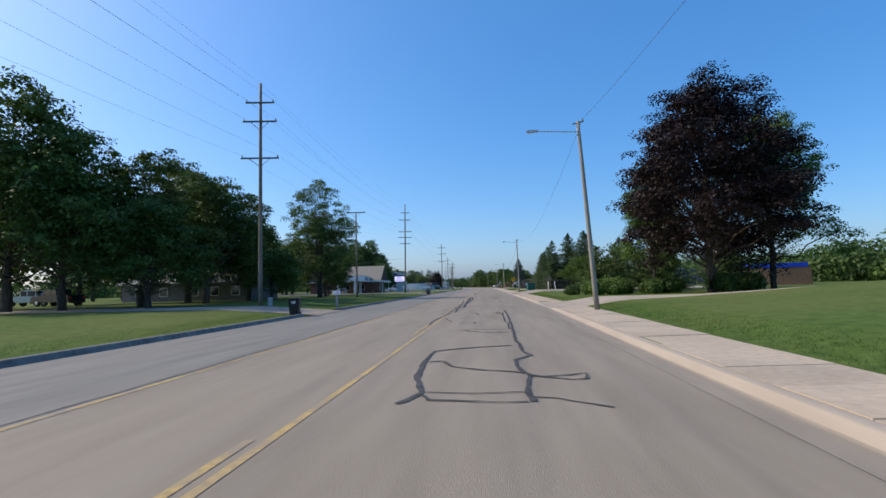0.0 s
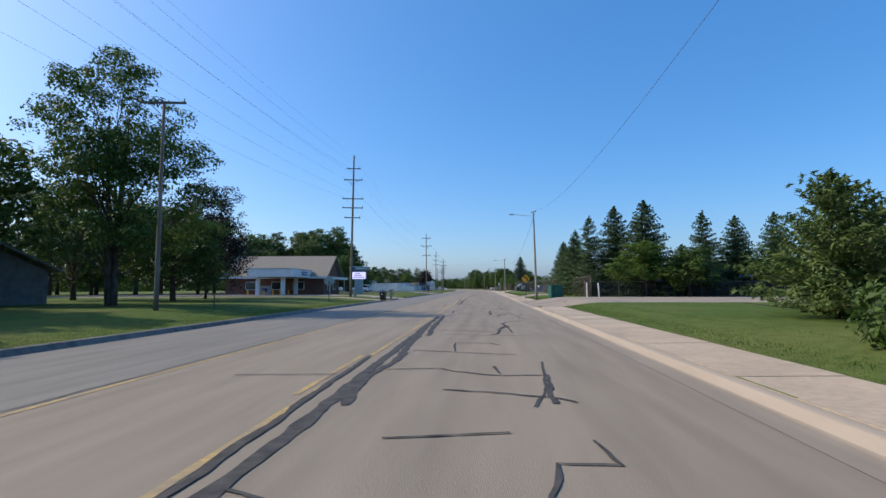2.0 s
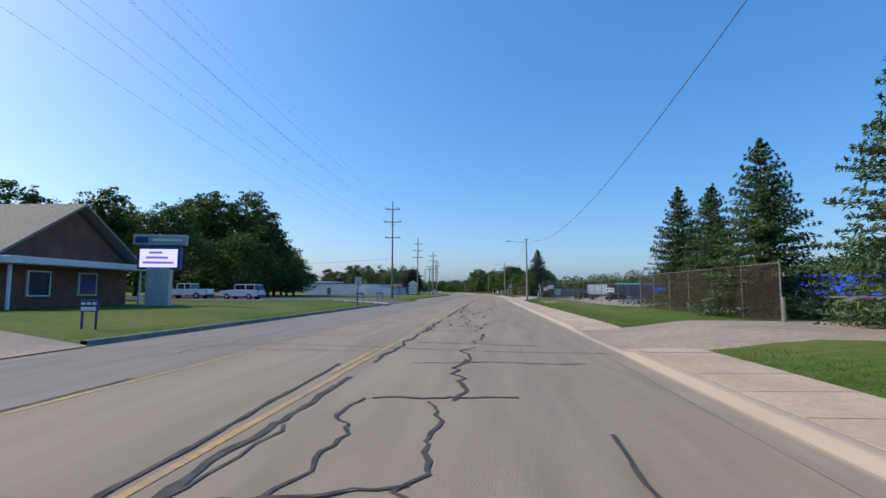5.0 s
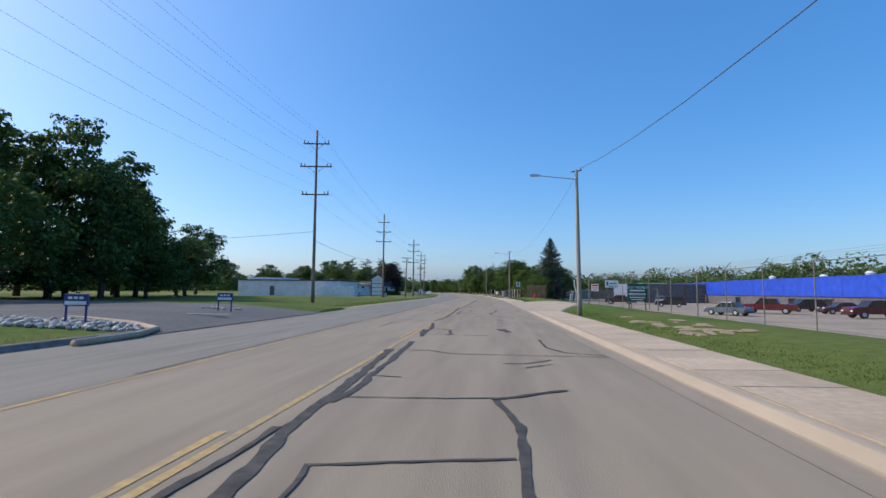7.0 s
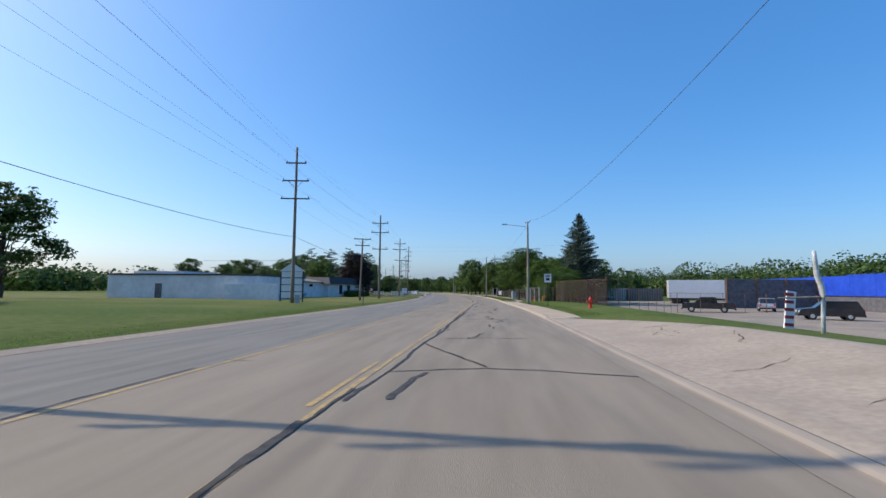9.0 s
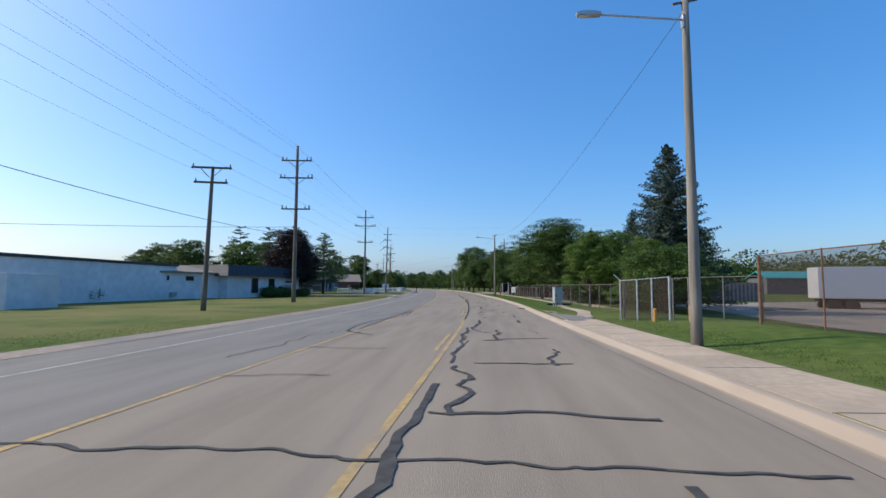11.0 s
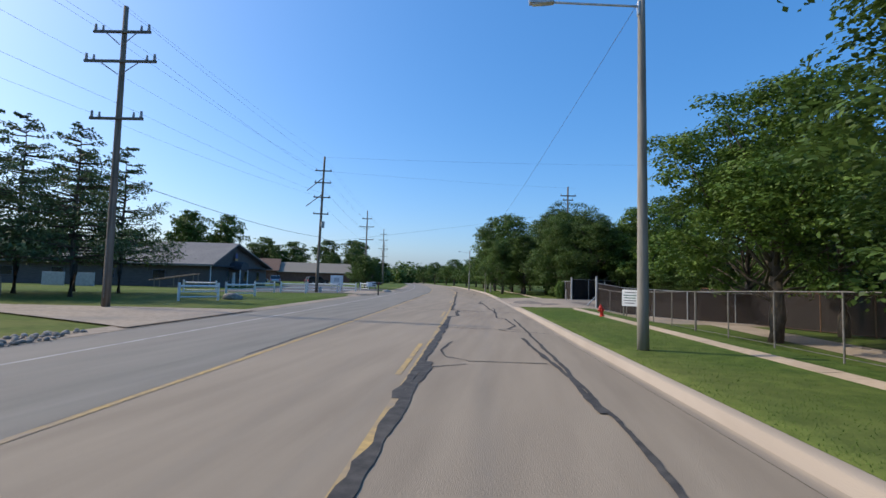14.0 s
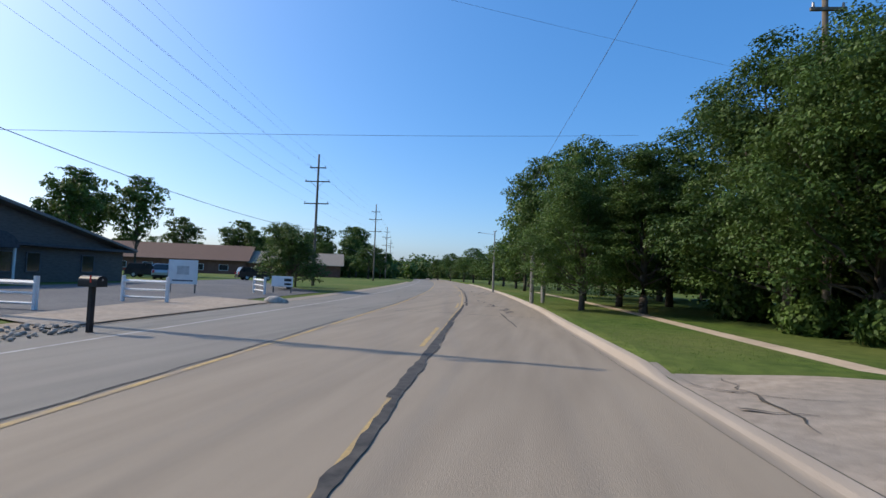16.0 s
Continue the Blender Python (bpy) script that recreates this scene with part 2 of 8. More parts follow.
TEALPAINT = pmat("teal metal", (0.02, 0.28, 0.27), (0.05, 0.36, 0.34), 2.0, 0.6)
GLASS = pmat("dark window glass", (0.015, 0.018, 0.022), (0.03, 0.035, 0.04), 0.6, 0.08, spec=0.8)
ROCK = pmat("pale field stones", (0.19, 0.175, 0.15), (0.42, 0.39, 0.34), 6.0, 0.9, 0.4, 25.0, obj_var=0.3, island_var=0.3)
RED = pmat("red hydrant paint", (0.50, 0.02, 0.015), (0.62, 0.04, 0.025), 4.0, 0.5)
MAROON = pmat("maroon print", (0.30, 0.03, 0.035), (0.38, 0.05, 0.05), 4.0, 0.6)
DEEPBLUE = pmat("blue sign panel", (0.02, 0.04, 0.16), (0.03, 0.06, 0.22), 4.0, 0.5)
CARWHITE = pmat("white car paint", (0.72, 0.73, 0.74), (0.78, 0.79, 0.8), 1.0, 0.25, spec=0.6)
CARSILVER = pmat("silver car paint", (0.42, 0.46, 0.50), (0.52, 0.55, 0.58), 1.0, 0.25, metal=0.4, spec=0.6)
CARDARK = pmat("dark car paint", (0.02, 0.02, 0.025), (0.04, 0.035, 0.04), 1.0, 0.2, spec=0.6)
CARRED = pmat("maroon car paint", (0.08, 0.012, 0.014), (0.12, 0.02, 0.02), 1.0, 0.2, spec=0.6)
CARBLUE = pmat("blue grey car paint", (0.11, 0.15, 0.21), (0.16, 0.20, 0.27), 1.0, 0.2, metal=0.3, spec=0.6)
TYRE = pmat("tyre rubber", (0.015, 0.015, 0.016), (0.035, 0.035, 0.035), 8.0, 0.85)
LAMPGLASS = pmat("lamp lens", (0.6, 0.6, 0.58), (0.7, 0.7, 0.68), 4.0, 0.2)
ORANGE = pmat("orange post", (0.55, 0.25, 0.05), (0.65, 0.32, 0.08), 4.0, 0.6)


def screen_mat(name, colour, cover):
    """A woven mesh: threads with real gaps between them."""
    m = bpy.data.materials.new(name)
    m.use_nodes = True
    n, l = m.node_tree.nodes, m.node_tree.links
    b = n["Principled BSDF"]
    b.inputs["Roughness"].default_value = 0.8
    t = n.new("ShaderNodeTexNoise")
    t.inputs["Scale"].default_value = 1.3
    r = n.new("ShaderNodeValToRGB")
    r.color_ramp.elements[0].color = (*[c * 0.7 for c in colour], 1)
    r.color_ramp.elements[1].color = (*[c * 1.25 for c in colour], 1)
    g = n.new("ShaderNodeNewGeometry")
    l.new(g.outputs["Position"], t.inputs["Vector"])
    l.new(t.outputs["Fac"], r.inputs["Fac"])
    l.new(r.outputs["Color"], b.inputs["Base Color"])
    tr = n.new("ShaderNodeBsdfTransparent")
    ms = n.new("ShaderNodeMixShader")
    ms.inputs[0].default_value = cover
    l.new(tr.outputs[0], ms.inputs[1])
    l.new(b.outputs[0], ms.inputs[2])
    l.new(ms.outputs[0], n["Material Output"].inputs["Surface"])
    return m


MESH_BROWN = screen_mat("brown privacy mesh", (0.045, 0.028, 0.02), 0.27)
# brown taken nearly black: the shade under the trees is in the colour
MESH_GATE = screen_mat("dense brown screen darkened for tree shade", (0.013, 0.0075, 0.006), 0.8)
MESH_OPEN = screen_mat("chain link mesh", (0.085, 0.065, 0.05), 0.07)
MESH_DARK = screen_mat("dark chain link mesh", (0.045, 0.031, 0.023), 0.52)


def glow_mat(name, colour, strength):
    m = bpy.data.materials.new(name)
    m.use_nodes = True
    b = m.node_tree.nodes["Principled BSDF"]
    b.inputs["Base Color"].default_value = (0.05, 0.05, 0.06, 1)
    b.inputs["Emission Color"].default_value = (*colour, 1)
    b.inputs["Emission Strength"].default_value = strength
    return m


LED = glow_mat("lit display", (0.62, 0.62, 1.0), 0.9)
LED_DARK = glow_mat("lit display letters", (0.25, 0.2, 0.75), 0.5)


# ---- mesh helpers ----
def bm_new():
    return bmesh.new()


def add_box(bm, x, y, z, sx, sy, sz, rot=0.0, bevel=0.0, m=None):
    """A box whose base centre is at x, y, z."""
    mat = Matrix.Translation((x, y, z + sz / 2)) @ Matrix.Rotation(radians(rot), 4, 'Z') @ Matrix.Diagonal((sx, sy, sz, 1))
    if m:
        mat = m @ mat
    r = bmesh.ops.create_cube(bm, size=1.0, matrix=mat)
    if bevel:
        edges = list({e for v in r["verts"] for e in v.link_edges})
        bmesh.ops.bevel(bm, geom=edges, offset=bevel, segments=2, affect='EDGES', profile=0.5)
    return r["verts"]


def add_tube(bm, p, q, r1, r2=None, n=10, caps=True):
    """A tapered round bar from p to q."""
    p, q = Vector(p), Vector(q)
    r2 = r1 if r2 is None else r2
    d = (q - p)
    rot = d.to_track_quat('Z', 'Y').to_matrix().to_4x4()
    mat = Matrix.Translation((p + q) / 2) @ rot
    bmesh.ops.create_cone(bm, cap_ends=caps, segments=n, radius1=r1, radius2=max(r2, 1e-4), depth=d.length, matrix=mat)


def add_path_tube(bm, pts, r, n=6):
    """A round bar that follows the points."""
    pts = [Vector(p) for p in pts]
    rings = []
    for i, p in enumerate(pts):
        d = (pts[min(i + 1, len(pts) - 1)] - pts[max(i - 1, 0)]).normalized()
        a = d.cross(Vector((0, 0, 1)))
        a = a.normalized() if a.length > 1e-3 else Vector((1, 0, 0))
        b = d.cross(a)
        rad = r[i] if isinstance(r, (list, tuple)) else r
        rings.append([bm.verts.new(p + (a * math.cos(2 * math.pi * k / n) + b * math.sin(2 * math.pi * k / n)) * rad) for k in range(n)])
    for A, B in zip(rings, rings[1:]):
        for k in range(n):
            bm.faces.new((A[k], A[(k + 1) % n], B[(k + 1) % n], B[k]))
    bm.faces.new(rings[0][::-1])
    bm.faces.new(rings[-1])


def add_prism(bm, outline, depth, m=None):
    """A flat outline in x, z, pushed along y by depth, centred on y = 0."""
    a = [bm.verts.new((x, -depth / 2, z)) for x, z in outline]
    b = [bm.verts.new((x, depth / 2, z)) for x, z in outline]
    bm.faces.new(a)
    bm.faces.new(b[::-1])
    for i in range(len(outline)):
        j = (i + 1) % len(outline)
        bm.faces.new((a[j], a[i], b[i], b[j]))
    if m:
        bmesh.ops.transform(bm, matrix=m, verts=a + b)
    return a + b


def mesh_of(bm, name, material, smooth=False):
    me = bpy.data.meshes.new(name)
    bmesh.ops.recalc_face_normals(bm, faces=bm.faces)
    bm.to_mesh(me)
    bm.free()
    if smooth:
        me.shade_smooth()
    me.materials.append(material)
    return me


def part(name, bm, material, parent, label="", smooth=False):
    ob = new(name, mesh_of(bm, name, material, smooth))
    ob.parent = parent
    if label:
        ob["label"] = label
    return ob


def solid(name, bm, material, label, category, kind="", group="", smooth=False):
    return tagged(new(name, mesh_of(bm, name, material, smooth)), label, category, group, kind)


def thing(name, label, category, m=None, group="", kind=""):
    ob = new(name)
    ob.empty_display_size = 0.3
    if m:
        ob.matrix_basis = m
    return tagged(ob, label, category, group, kind)


def raw(name, verts, faces, material, smooth=False):
    me = bpy.data.meshes.new(name)
    me.from_pydata([tuple(v) for v in verts], [], [tuple(f) for f in faces])
    if smooth:
        me.shade_smooth()
    me.materials.append(material)
    return me


def words(text, size, material, parent, m, name="lettering"):
    """Lettering as a mesh, centred, in the local xz plane of m, facing -y."""
    cu = bpy.data.curves.new(name, 'FONT')
    cu.body, cu.size, cu.align_x, cu.align_y, cu.extrude = text, size, 'CENTER', 'CENTER', 0.004
    tmp = new(name, cu)
    me = bpy.data.meshes.new_from_object(tmp.evaluated_get(bpy.context.evaluated_depsgraph_get()))
    bpy.data.objects.remove(tmp)
    me.materials.clear()
    me.materials.append(material)
    ob = new(name, me)
    ob.parent = parent
    ob.matrix_basis = m @ Matrix.Rotation(radians(90), 4, 'X')
    return ob


# ---- plan of the road ----
ROAD = [(-400, 0.5), (-60, -0.3), (10, -0.40), (30, -0.55), (78, -1.40), (110, -1.75), (146, -2.02), (187, -2.15), (215, -2.0), (236, -2.03), (246, -2.30),
        (256, -2.75), (266, -3.45), (280, -4.60), (296, -6.30), (306, -7.40), (326, -9.80), (336, -11.1), (346, -12.4),
        (372, -17.0), (420, -27.5), (480, -43.0), (560, -65.0), (700, -105.0), (1000, -195.0)]
RIGHT = [(-400, 5.3), (11, 5.25), (40, 5.7), (78, 5.95), (120, 5.85), (147, 5.6), (187, 5.1), (210, 4.75), (225, 4.3), (236, 3.70), (246, 3.47), (256, 3.52), (266, 3.64), (300, 3.54), (326, 3.5), (1000, 3.5)]


def table(rows, y):
    """Smooth value between the rows of a table."""
    ys = [r[0] for r in rows]
    i = max(1, min(len(rows) - 1, int(np.searchsorted(ys, y))))
    (y0, a), (y1, b) = rows[i - 1], rows[i]
    pa = rows[max(i - 2, 0)]
    pb = rows[min(i + 1, len(rows) - 1)]
    s0 = (b - pa[1]) / max(y1 - pa[0], 1e-6)
    s1 = (pb[1] - a) / max(pb[0] - y0, 1e-6)
    k = min(max((y - y0) / (y1 - y0), 0), 1)
    h = y1 - y0
    return (2 * k**3 - 3 * k**2 + 1) * a + (k**3 - 2 * k**2 + k) * h * s0 + (-2 * k**3 + 3 * k**2) * b + (k**3 - k**2) * h * s1


def road_x(y):
    return table(ROAD, y)


def right_u(y):
    return table(RIGHT, y)


def ease(a, b, v):
    k = min(max((v - a) / (b - a), 0), 1)
    return k * k * (3 - 2 * k)


DROPS_R = ((36.3, 43.4), (81.8, 97.2), (115.4, 121.6), (177.5, 208.0), (311.5, 327.0))
DROPS_L = ((33.6, 39.2), (99.2, 101.8), (108.7, 114.3), (155.4, 172.5))


def in_drive(drives, y):
    return max(ease(a - 1.6, a, y) * (1 - ease(b, b + 1.6, y)) for a, b in drives)


def land(x, y):
    """Height of the ground beside the road."""
    u = x - road_x(y)
    e = right_u(y) + 0.75
    if u > e:
        d = u - e
        low = in_drive(DROPS_R, y)
        near = 0.15 * (1 - low) + low * (0.0 + 0.15 * ease(0, 2.6, d)) + 0.30 * ease(1.6, 4.5, d) * (1 - ease(232, 250, y))
        bank = 1.15 * ease(2, 22, d) * (1 - ease(30, 44, y))
        low = ease(6, 14, d) * ease(140, 152, y) * (1 - ease(255, 275, y))
        dip = 0.75 * ease(4.4, 8.0, d) * ease(250, 262, y) * (1 - ease(312, 326, y))
        return (near + bank) * (1 - low) - 0.9 * low - dip * (1 - low)
    edge = -8.66 - 0.36 * ease(176, 184, y)
    if u < edge:
        d = edge - u
        low = in_drive(DROPS_L, y)
        kerb = 0.13 * (1 - ease(176, 182, y)) * (1 - low * (1 - ease(0.2, 2.4, d)))
        return kerb + 0.02 + 0.30 * ease(0.5, 7, d) * (1 - ease(225, 245, y)) * ease(5, 30, y)
    return -0.08


# ---- ground, road, kerbs ----
def frange(a, b, s):
    return [a + s * i for i in range(int(round((b - a) / s)) + 1)]


def build_ground():
    us = [-3000, -900, -350, -180, -120, -90, -70, -55, -45, -38, -32, -27, -23, -20, -17.5, -15, -13, -11.5, -10.4, -9.5, -9.0, -8.72, -8.60]
    rs = [0.70, 0.78, 1.2, 1.8, 2.5, 3.3, 4.2, 5.2, 6.5, 8, 10, 12.5, 16, 20, 25, 32, 40, 52, 70, 95, 140, 220, 400, 1000, 3000]
    ys = [-3000, -900, -300, -120, -60] + frange(-30, 420, 1.25) + [440, 470, 510, 560, 640, 760, 1000, 1600, 3200]
    verts, faces = [], []
    for y in ys:
        yy = min(max(y, -400), 1000)
        c, r = road_x(yy), right_u(yy)
        for u in us:
            verts.append((c + u, y, land(c + u, yy)))
        for d in rs:
            verts.append((c + r + d, y, land(c + r + d, yy)))
    w = len(us) + len(rs)
    for j in range(len(ys) - 1):
        for i in range(w - 1):
            faces.append((j * w + i, j * w + i + 1, (j + 1) * w + i + 1, (j + 1) * w + i))
    tagged(new("ground", raw("ground", verts, faces, GRASS, True)), "mown green lawn with yellowed dry patches", "lawn", kind="structure")


def strip(name, ua, ub, y0, y1, z, material, label, category="road", step=2.0, za=None, kind="structure"):
    """A band along the road between two offsets (numbers or functions of y)."""
    fa = ua if callable(ua) else (lambda y: ua)
    fb = ub if callable(ub) else (lambda y: ub)
    n = max(1, int(round((y1 - y0) / step)))
    verts, faces = [], []
    for i in range(n + 1):
        y = y0 + (y1 - y0) * i / n
        c = road_x(y)
        verts += [(c + fa(y), y, z if za is None else za), (c + fb(y), y, z)]
    for i in range(n):
        a = 2 * i
        faces.append((a, a + 1, a + 3, a + 2))
    return tagged(new(name, raw(name, verts, faces, material)), label, category, kind=kind)


def kerb_run(name, inner, side, y0, y1, label, height=0.14, gutter=0.5, step=2.0, drops=(), mat=None):
    """A concrete kerb and gutter in one cast piece. inner: offset of the gutter's road edge."""
    n = max(2, int(round((y1 - y0) / step)))
    verts, faces = [], []
    for i in range(n + 1):
        y = y0 + (y1 - y0) * i / n
        c, u = road_x(y), inner(y)
        h = height
        for d0, d1 in drops:
            h = min(h, 0.03 + (height - 0.03) * (1 - ease(d0 - 1.2, d0, y) + ease(d1, d1 + 1.2, y)))
        start = NARROW(y) if side > 0 else 0.0
        prof = [(start, 0.004), (gutter - 0.08, -0.012), (gutter, 0.0), (gutter + 0.05, h * 0.85), (gutter + 0.09, h), (gutter + 0.24, h + 0.004), (gutter + 0.25, h + 0.003), (gutter + 0.26, -0.05)]
        verts += [(c + u + side * p, y, q) for p, q in prof]
    k = 8
    for i in range(n):
        for j in range(k - 1):
            a = i * k + j
            faces.append((a, a + 1, a + k + 1, a + k) if side > 0 else (a + 1, a, a + k, a + k + 1))
    me = raw(name, verts, faces, mat or KERB, True)
    if mat is None:                                    # the flat gutter is greyer than the kerb
        me.materials.append(GUTTER)
        for f in me.polygons:
            f.material_index = 1 if f.index % (k - 1) < 2 else 0
    return tagged(new(name, me), label, "kerb", kind="structure")


def patch(name, corners, material, label, off=0.02, n=12, m=8, category="driveway", ground=land):
    """A paved surface laid over the ground between four plan corners (in order round)."""
    a, b, c, d = [Vector((*p, 0)) for p in corners]
    verts, faces = [], []
    for i in range(n + 1):
        for j in range(m + 1):
            s, t = i / n, j / m
            p = (a * (1 - s) + b * s) * (1 - t) + (d * (1 - s) + c * s) * t
            g = ground(p.x, p.y)
            verts.append((p.x, p.y, (0.0 if -0.0801 < g < -0.0799 else g) + off))
    for i in range(n):
        for j in range(m):
            q = i * (m + 1) + j
            faces.append((q, q + 1, q + m + 2, q + m + 1))
    return tagged(new(name, raw(name, verts, faces, material, True)), label, category, kind="structure")


build_ground()
LEFT = lambda y: -8.42 - 0.43 * ease(176, 184, y)
NARROW = lambda y: 0.17 * ease(215, 236, y) + 0.12 * ease(238, 248, y)             # the gutter is narrower in the bend
strip("road", LEFT, lambda y: right_u(y) + NARROW(y), -300, 1000, 0.0, ASPHALT, "sun-bleached grey asphalt road with sealed cracks")
strip("road_lane", lambda y: LEFT(y) + 0.004, lambda y: -3.52 + 0.05 * math.sin(y * 0.21), -100, 700, 0.003, ASPHALT_GREY, "greyer asphalt of the far lane", "road")
# painted lines
strip("yellow_line", -0.055, 0.055, -100, 700, 0.006, YELLOW, "solid worn yellow lane line", "road marking")
strip("yellow_line", -3.50, -3.39, -100, 700, 0.006, YELLOW, "solid worn yellow lane line", "road marking")
strip("white_line", -7.10, -7.0, 222, 700, 0.006, WHITEPAINT, "thin white edge line", "road marking")
for y in [-39.5 + 15.05 * i for i in range(20)] + [259.9 + 13.8 * i for i in range(13)]:
    strip("yellow_dash", -0.27, -0.16, y, y + 4.2, 0.006, YELLOW, "broken yellow turn lane stripe", "road marking", 1.0)

# kerbs: the right one runs all along, lowered at the drives
kerb_run("kerb_right", right_u, 1, -60, 420, "pale concrete kerb and gutter", drops=DROPS_R, step=1.0)
kerb_run("kerb_left", lambda y: -8.42, -1, -60, 33.0, "weathered grey kerb along the lawn", 0.16, 0.12, mat=KERBGREY)
kerb_run("kerb_left", lambda y: -8.42, -1, 39.5, 99.0, "weathered grey kerb along the lawn", 0.16, 0.12, mat=KERBGREY)
kerb_run("kerb_left", lambda y: -8.42, -1, 102.0, 108.5, "weathered grey kerb along the lawn", 0.16, 0.12, mat=KERBGREY)
kerb_run("kerb_left", lambda y: -8.42, -1, 114.5, 155.0, "weathered grey kerb along the lawn", 0.16, 0.12, mat=KERBGREY)
strip("gravel_shoulder", -9.6, lambda y: LEFT(y) + 0.02, 178, 420, 0.012, GRAVEL, "pale gravel shoulder beside the asphalt", "shoulder", za=0.045)

def apron(name, y0, y1, depth, material, label, off=0.065, back=None):
    """A drive that starts at the back of the right kerb and runs away from the road."""
    n, m = max(4, int((y1 - y0) / 0.7)), 26
    verts, faces = [], []
    for i in range(n + 1):
        for j in range(m + 1):
            y = y0 + (y1 - y0) * i / n
            far = depth(y) if callable(depth) else depth
            x = road_x(y) + right_u(y) + 0.76 + far * (j / m) ** 1.5
            rim = min(1.0, j / 4, i / 2, (n - i) / 2)          # feathered edges
            sunk = i in (0, n) or j == m                       # outer rim goes into the soil
            verts.append((x, y, land(x, y) + (-0.12 if sunk and j > 1 else off * rim + 0.034 * (1 - rim))))
    for i in range(n):
        for j in range(m):
            q = i * (m + 1) + j
            faces.append((q, q + m + 1, q + m + 2, q + 1))
    return tagged(new(name, raw(name, verts, faces, material, True)), label, "driveway", kind="structure")


# drives on the right
apron("driveway", 35.1, 44.5, 34, CONCRETE, "pale concrete driveway across the sidewalk")
apron("driveway", 80.1, 98.3, 34, GRAVEL, "worn pale asphalt drive with stains")
apron("driveway", 114.2, 122.7, 24, GRAVEL, "narrow worn drive through the fence gate")
apron("driveway", 175.9, 209.5, lambda y: np.interp(y, (175.9, 180, 184, 188, 196, 203, 209.5), (1.8, 3.2, 4.9, 5.4, 4.6, 2.8, 0.2)), CONCRETE, "broad pale concrete yard entrance")
patch("parking_lot", ((20, 178.0), (20, 285.0), (80, 320), (80, 178)), GRAVEL, "pale gravel yard with parked vehicles", n=16, m=16)
patch("parking_lot", ((24, 140.0), (20, 178.0), (80, 178), (80, 140)), GRAVEL, "pale gravel yard with parked vehicles", n=16, m=16)
apron("driveway", 310.4, 328.0, 18, GRAVEL, "worn concrete drive with dark patches")


def worn_patch(x, y, rx, ry, turn, seed, material=DRIVEWORN, label="ragged dark worn patch on the concrete drive", up=0.076):
    """A ragged dark repair lying on the drive."""
    verts, faces, n = [(x, y, land(x, y) + up + 0.002)], [], 40
    for k in range(1, 5):
        for i in range(n):
            a = math.tau * i / n
            w = k / 4 * (1 + 0.28 * noise.noise((math.cos(a) * 1.6, math.sin(a) * 1.6, seed)) + 0.16 * noise.noise((math.cos(a) * 6, math.sin(a) * 6, seed)))
            px_, py_ = rx * w * math.cos(a), ry * w * math.sin(a)
            c, s = math.cos(turn), math.sin(turn)
            vx, vy = x + c * px_ - s * py_, y + s * px_ + c * py_
            verts.append((vx, vy, land(vx, vy) + up - 0.022 * (k == 4)))
    for i in range(n):
        j = (i + 1) % n
        faces.append((0, 1 + i, 1 + j))
        for k in range(3):
            q = 1 + k * n
            faces.append((q + i, q + n + i, q + n + j, q + j))
    tagged(new("drive_patch", raw("drive_patch", verts, faces, material, True)), label, "road patch", kind="structure")


rd = random.Random(12)
bare = [(10.6, 170.4, 0.5, 1.2, 0.1), (9.6, 147.5, 0.4, 0.9, 0.6)]
for i in range(24):                                    # thin, stony lawn beside the walk
    v = rd.uniform(155.5, 165.5)
    bare.append((6.75 + 0.055 * (165 - v) * rd.uniform(-1, 1) + rd.uniform(0.1, 1.5) ** 1.2, v, rd.uniform(0.06, 0.2), rd.uniform(0.2, 0.75), rd.uniform(-0.2, 0.5)))
for i in range(14):                                    # crumbled soil between kerb, patch and path
    v = rd.uniform(242.5, 249.5)
    bare.append((road_x(v) + right_u(v) + 0.95 + rd.uniform(0, 0.5), v, rd.uniform(0.06, 0.16), rd.uniform(0.2, 0.6), rd.uniform(-0.3, 0.3)))
for x, y, rx, ry, turn in bare:
    worn_patch(x, y, rx, ry, turn, x + y, DIRT, "trodden bare earth in the grass verge", 0.03)
patch("drive_patch", [(road_x(y) + u, y) for u, y in ((4.28, 240.2), (4.24, 246.0), (5.9, 243.4), (5.5, 240.4))], ASPHALT_GREY, "broken grey asphalt patch in the sidewalk", 0.026, category="road patch")
worn_patch(-3.0, 317.4, 0.95, 3.6, 0.2, 1.3)
worn_patch(-1.5, 314.0, 0.7, 1.8, -0.3, 7.7)
worn_patch(1.6, 320.2, 1.6, 2.2, -0.5, 4.1)
patch("driveway", ((8.6, 255), (7.6, 312), (9.6, 312.5), (12.6, 255)), CONCRETE, "pale service lane behind the fence")

# drives and lots on the left
patch("driveway", ((-8.7, 34.0), (-8.7, 39.5), (-60, 44), (-60, 37)), GRAVEL, "thin gravel drive through the lawn", 0.03)
patch("driveway", ((-9.7, 99.2), (-9.9, 101.8), (-60, 103.5), (-60, 100.0)), CONCRETE, "narrow pale concrete drive", 0.03)
patch("driveway", ((-10.0, 108.6), (-10.2, 114.4), (-24, 118), (-24, 110.0)), GRAVEL, "short drive to the brick bank", 0.03)
patch("parking_lot", ((-22, 108.0), (-22, 122.0), (-62, 124), (-62, 106.0)), LOT, "dark asphalt lot round the bank", 0.035)
patch("parking_lot", ((-10.3, 155.4), (-10.4, 172.0), (-24, 173), (-24, 157.5)), LOT, "dark asphalt entrance with a turn arrow", 0.03)
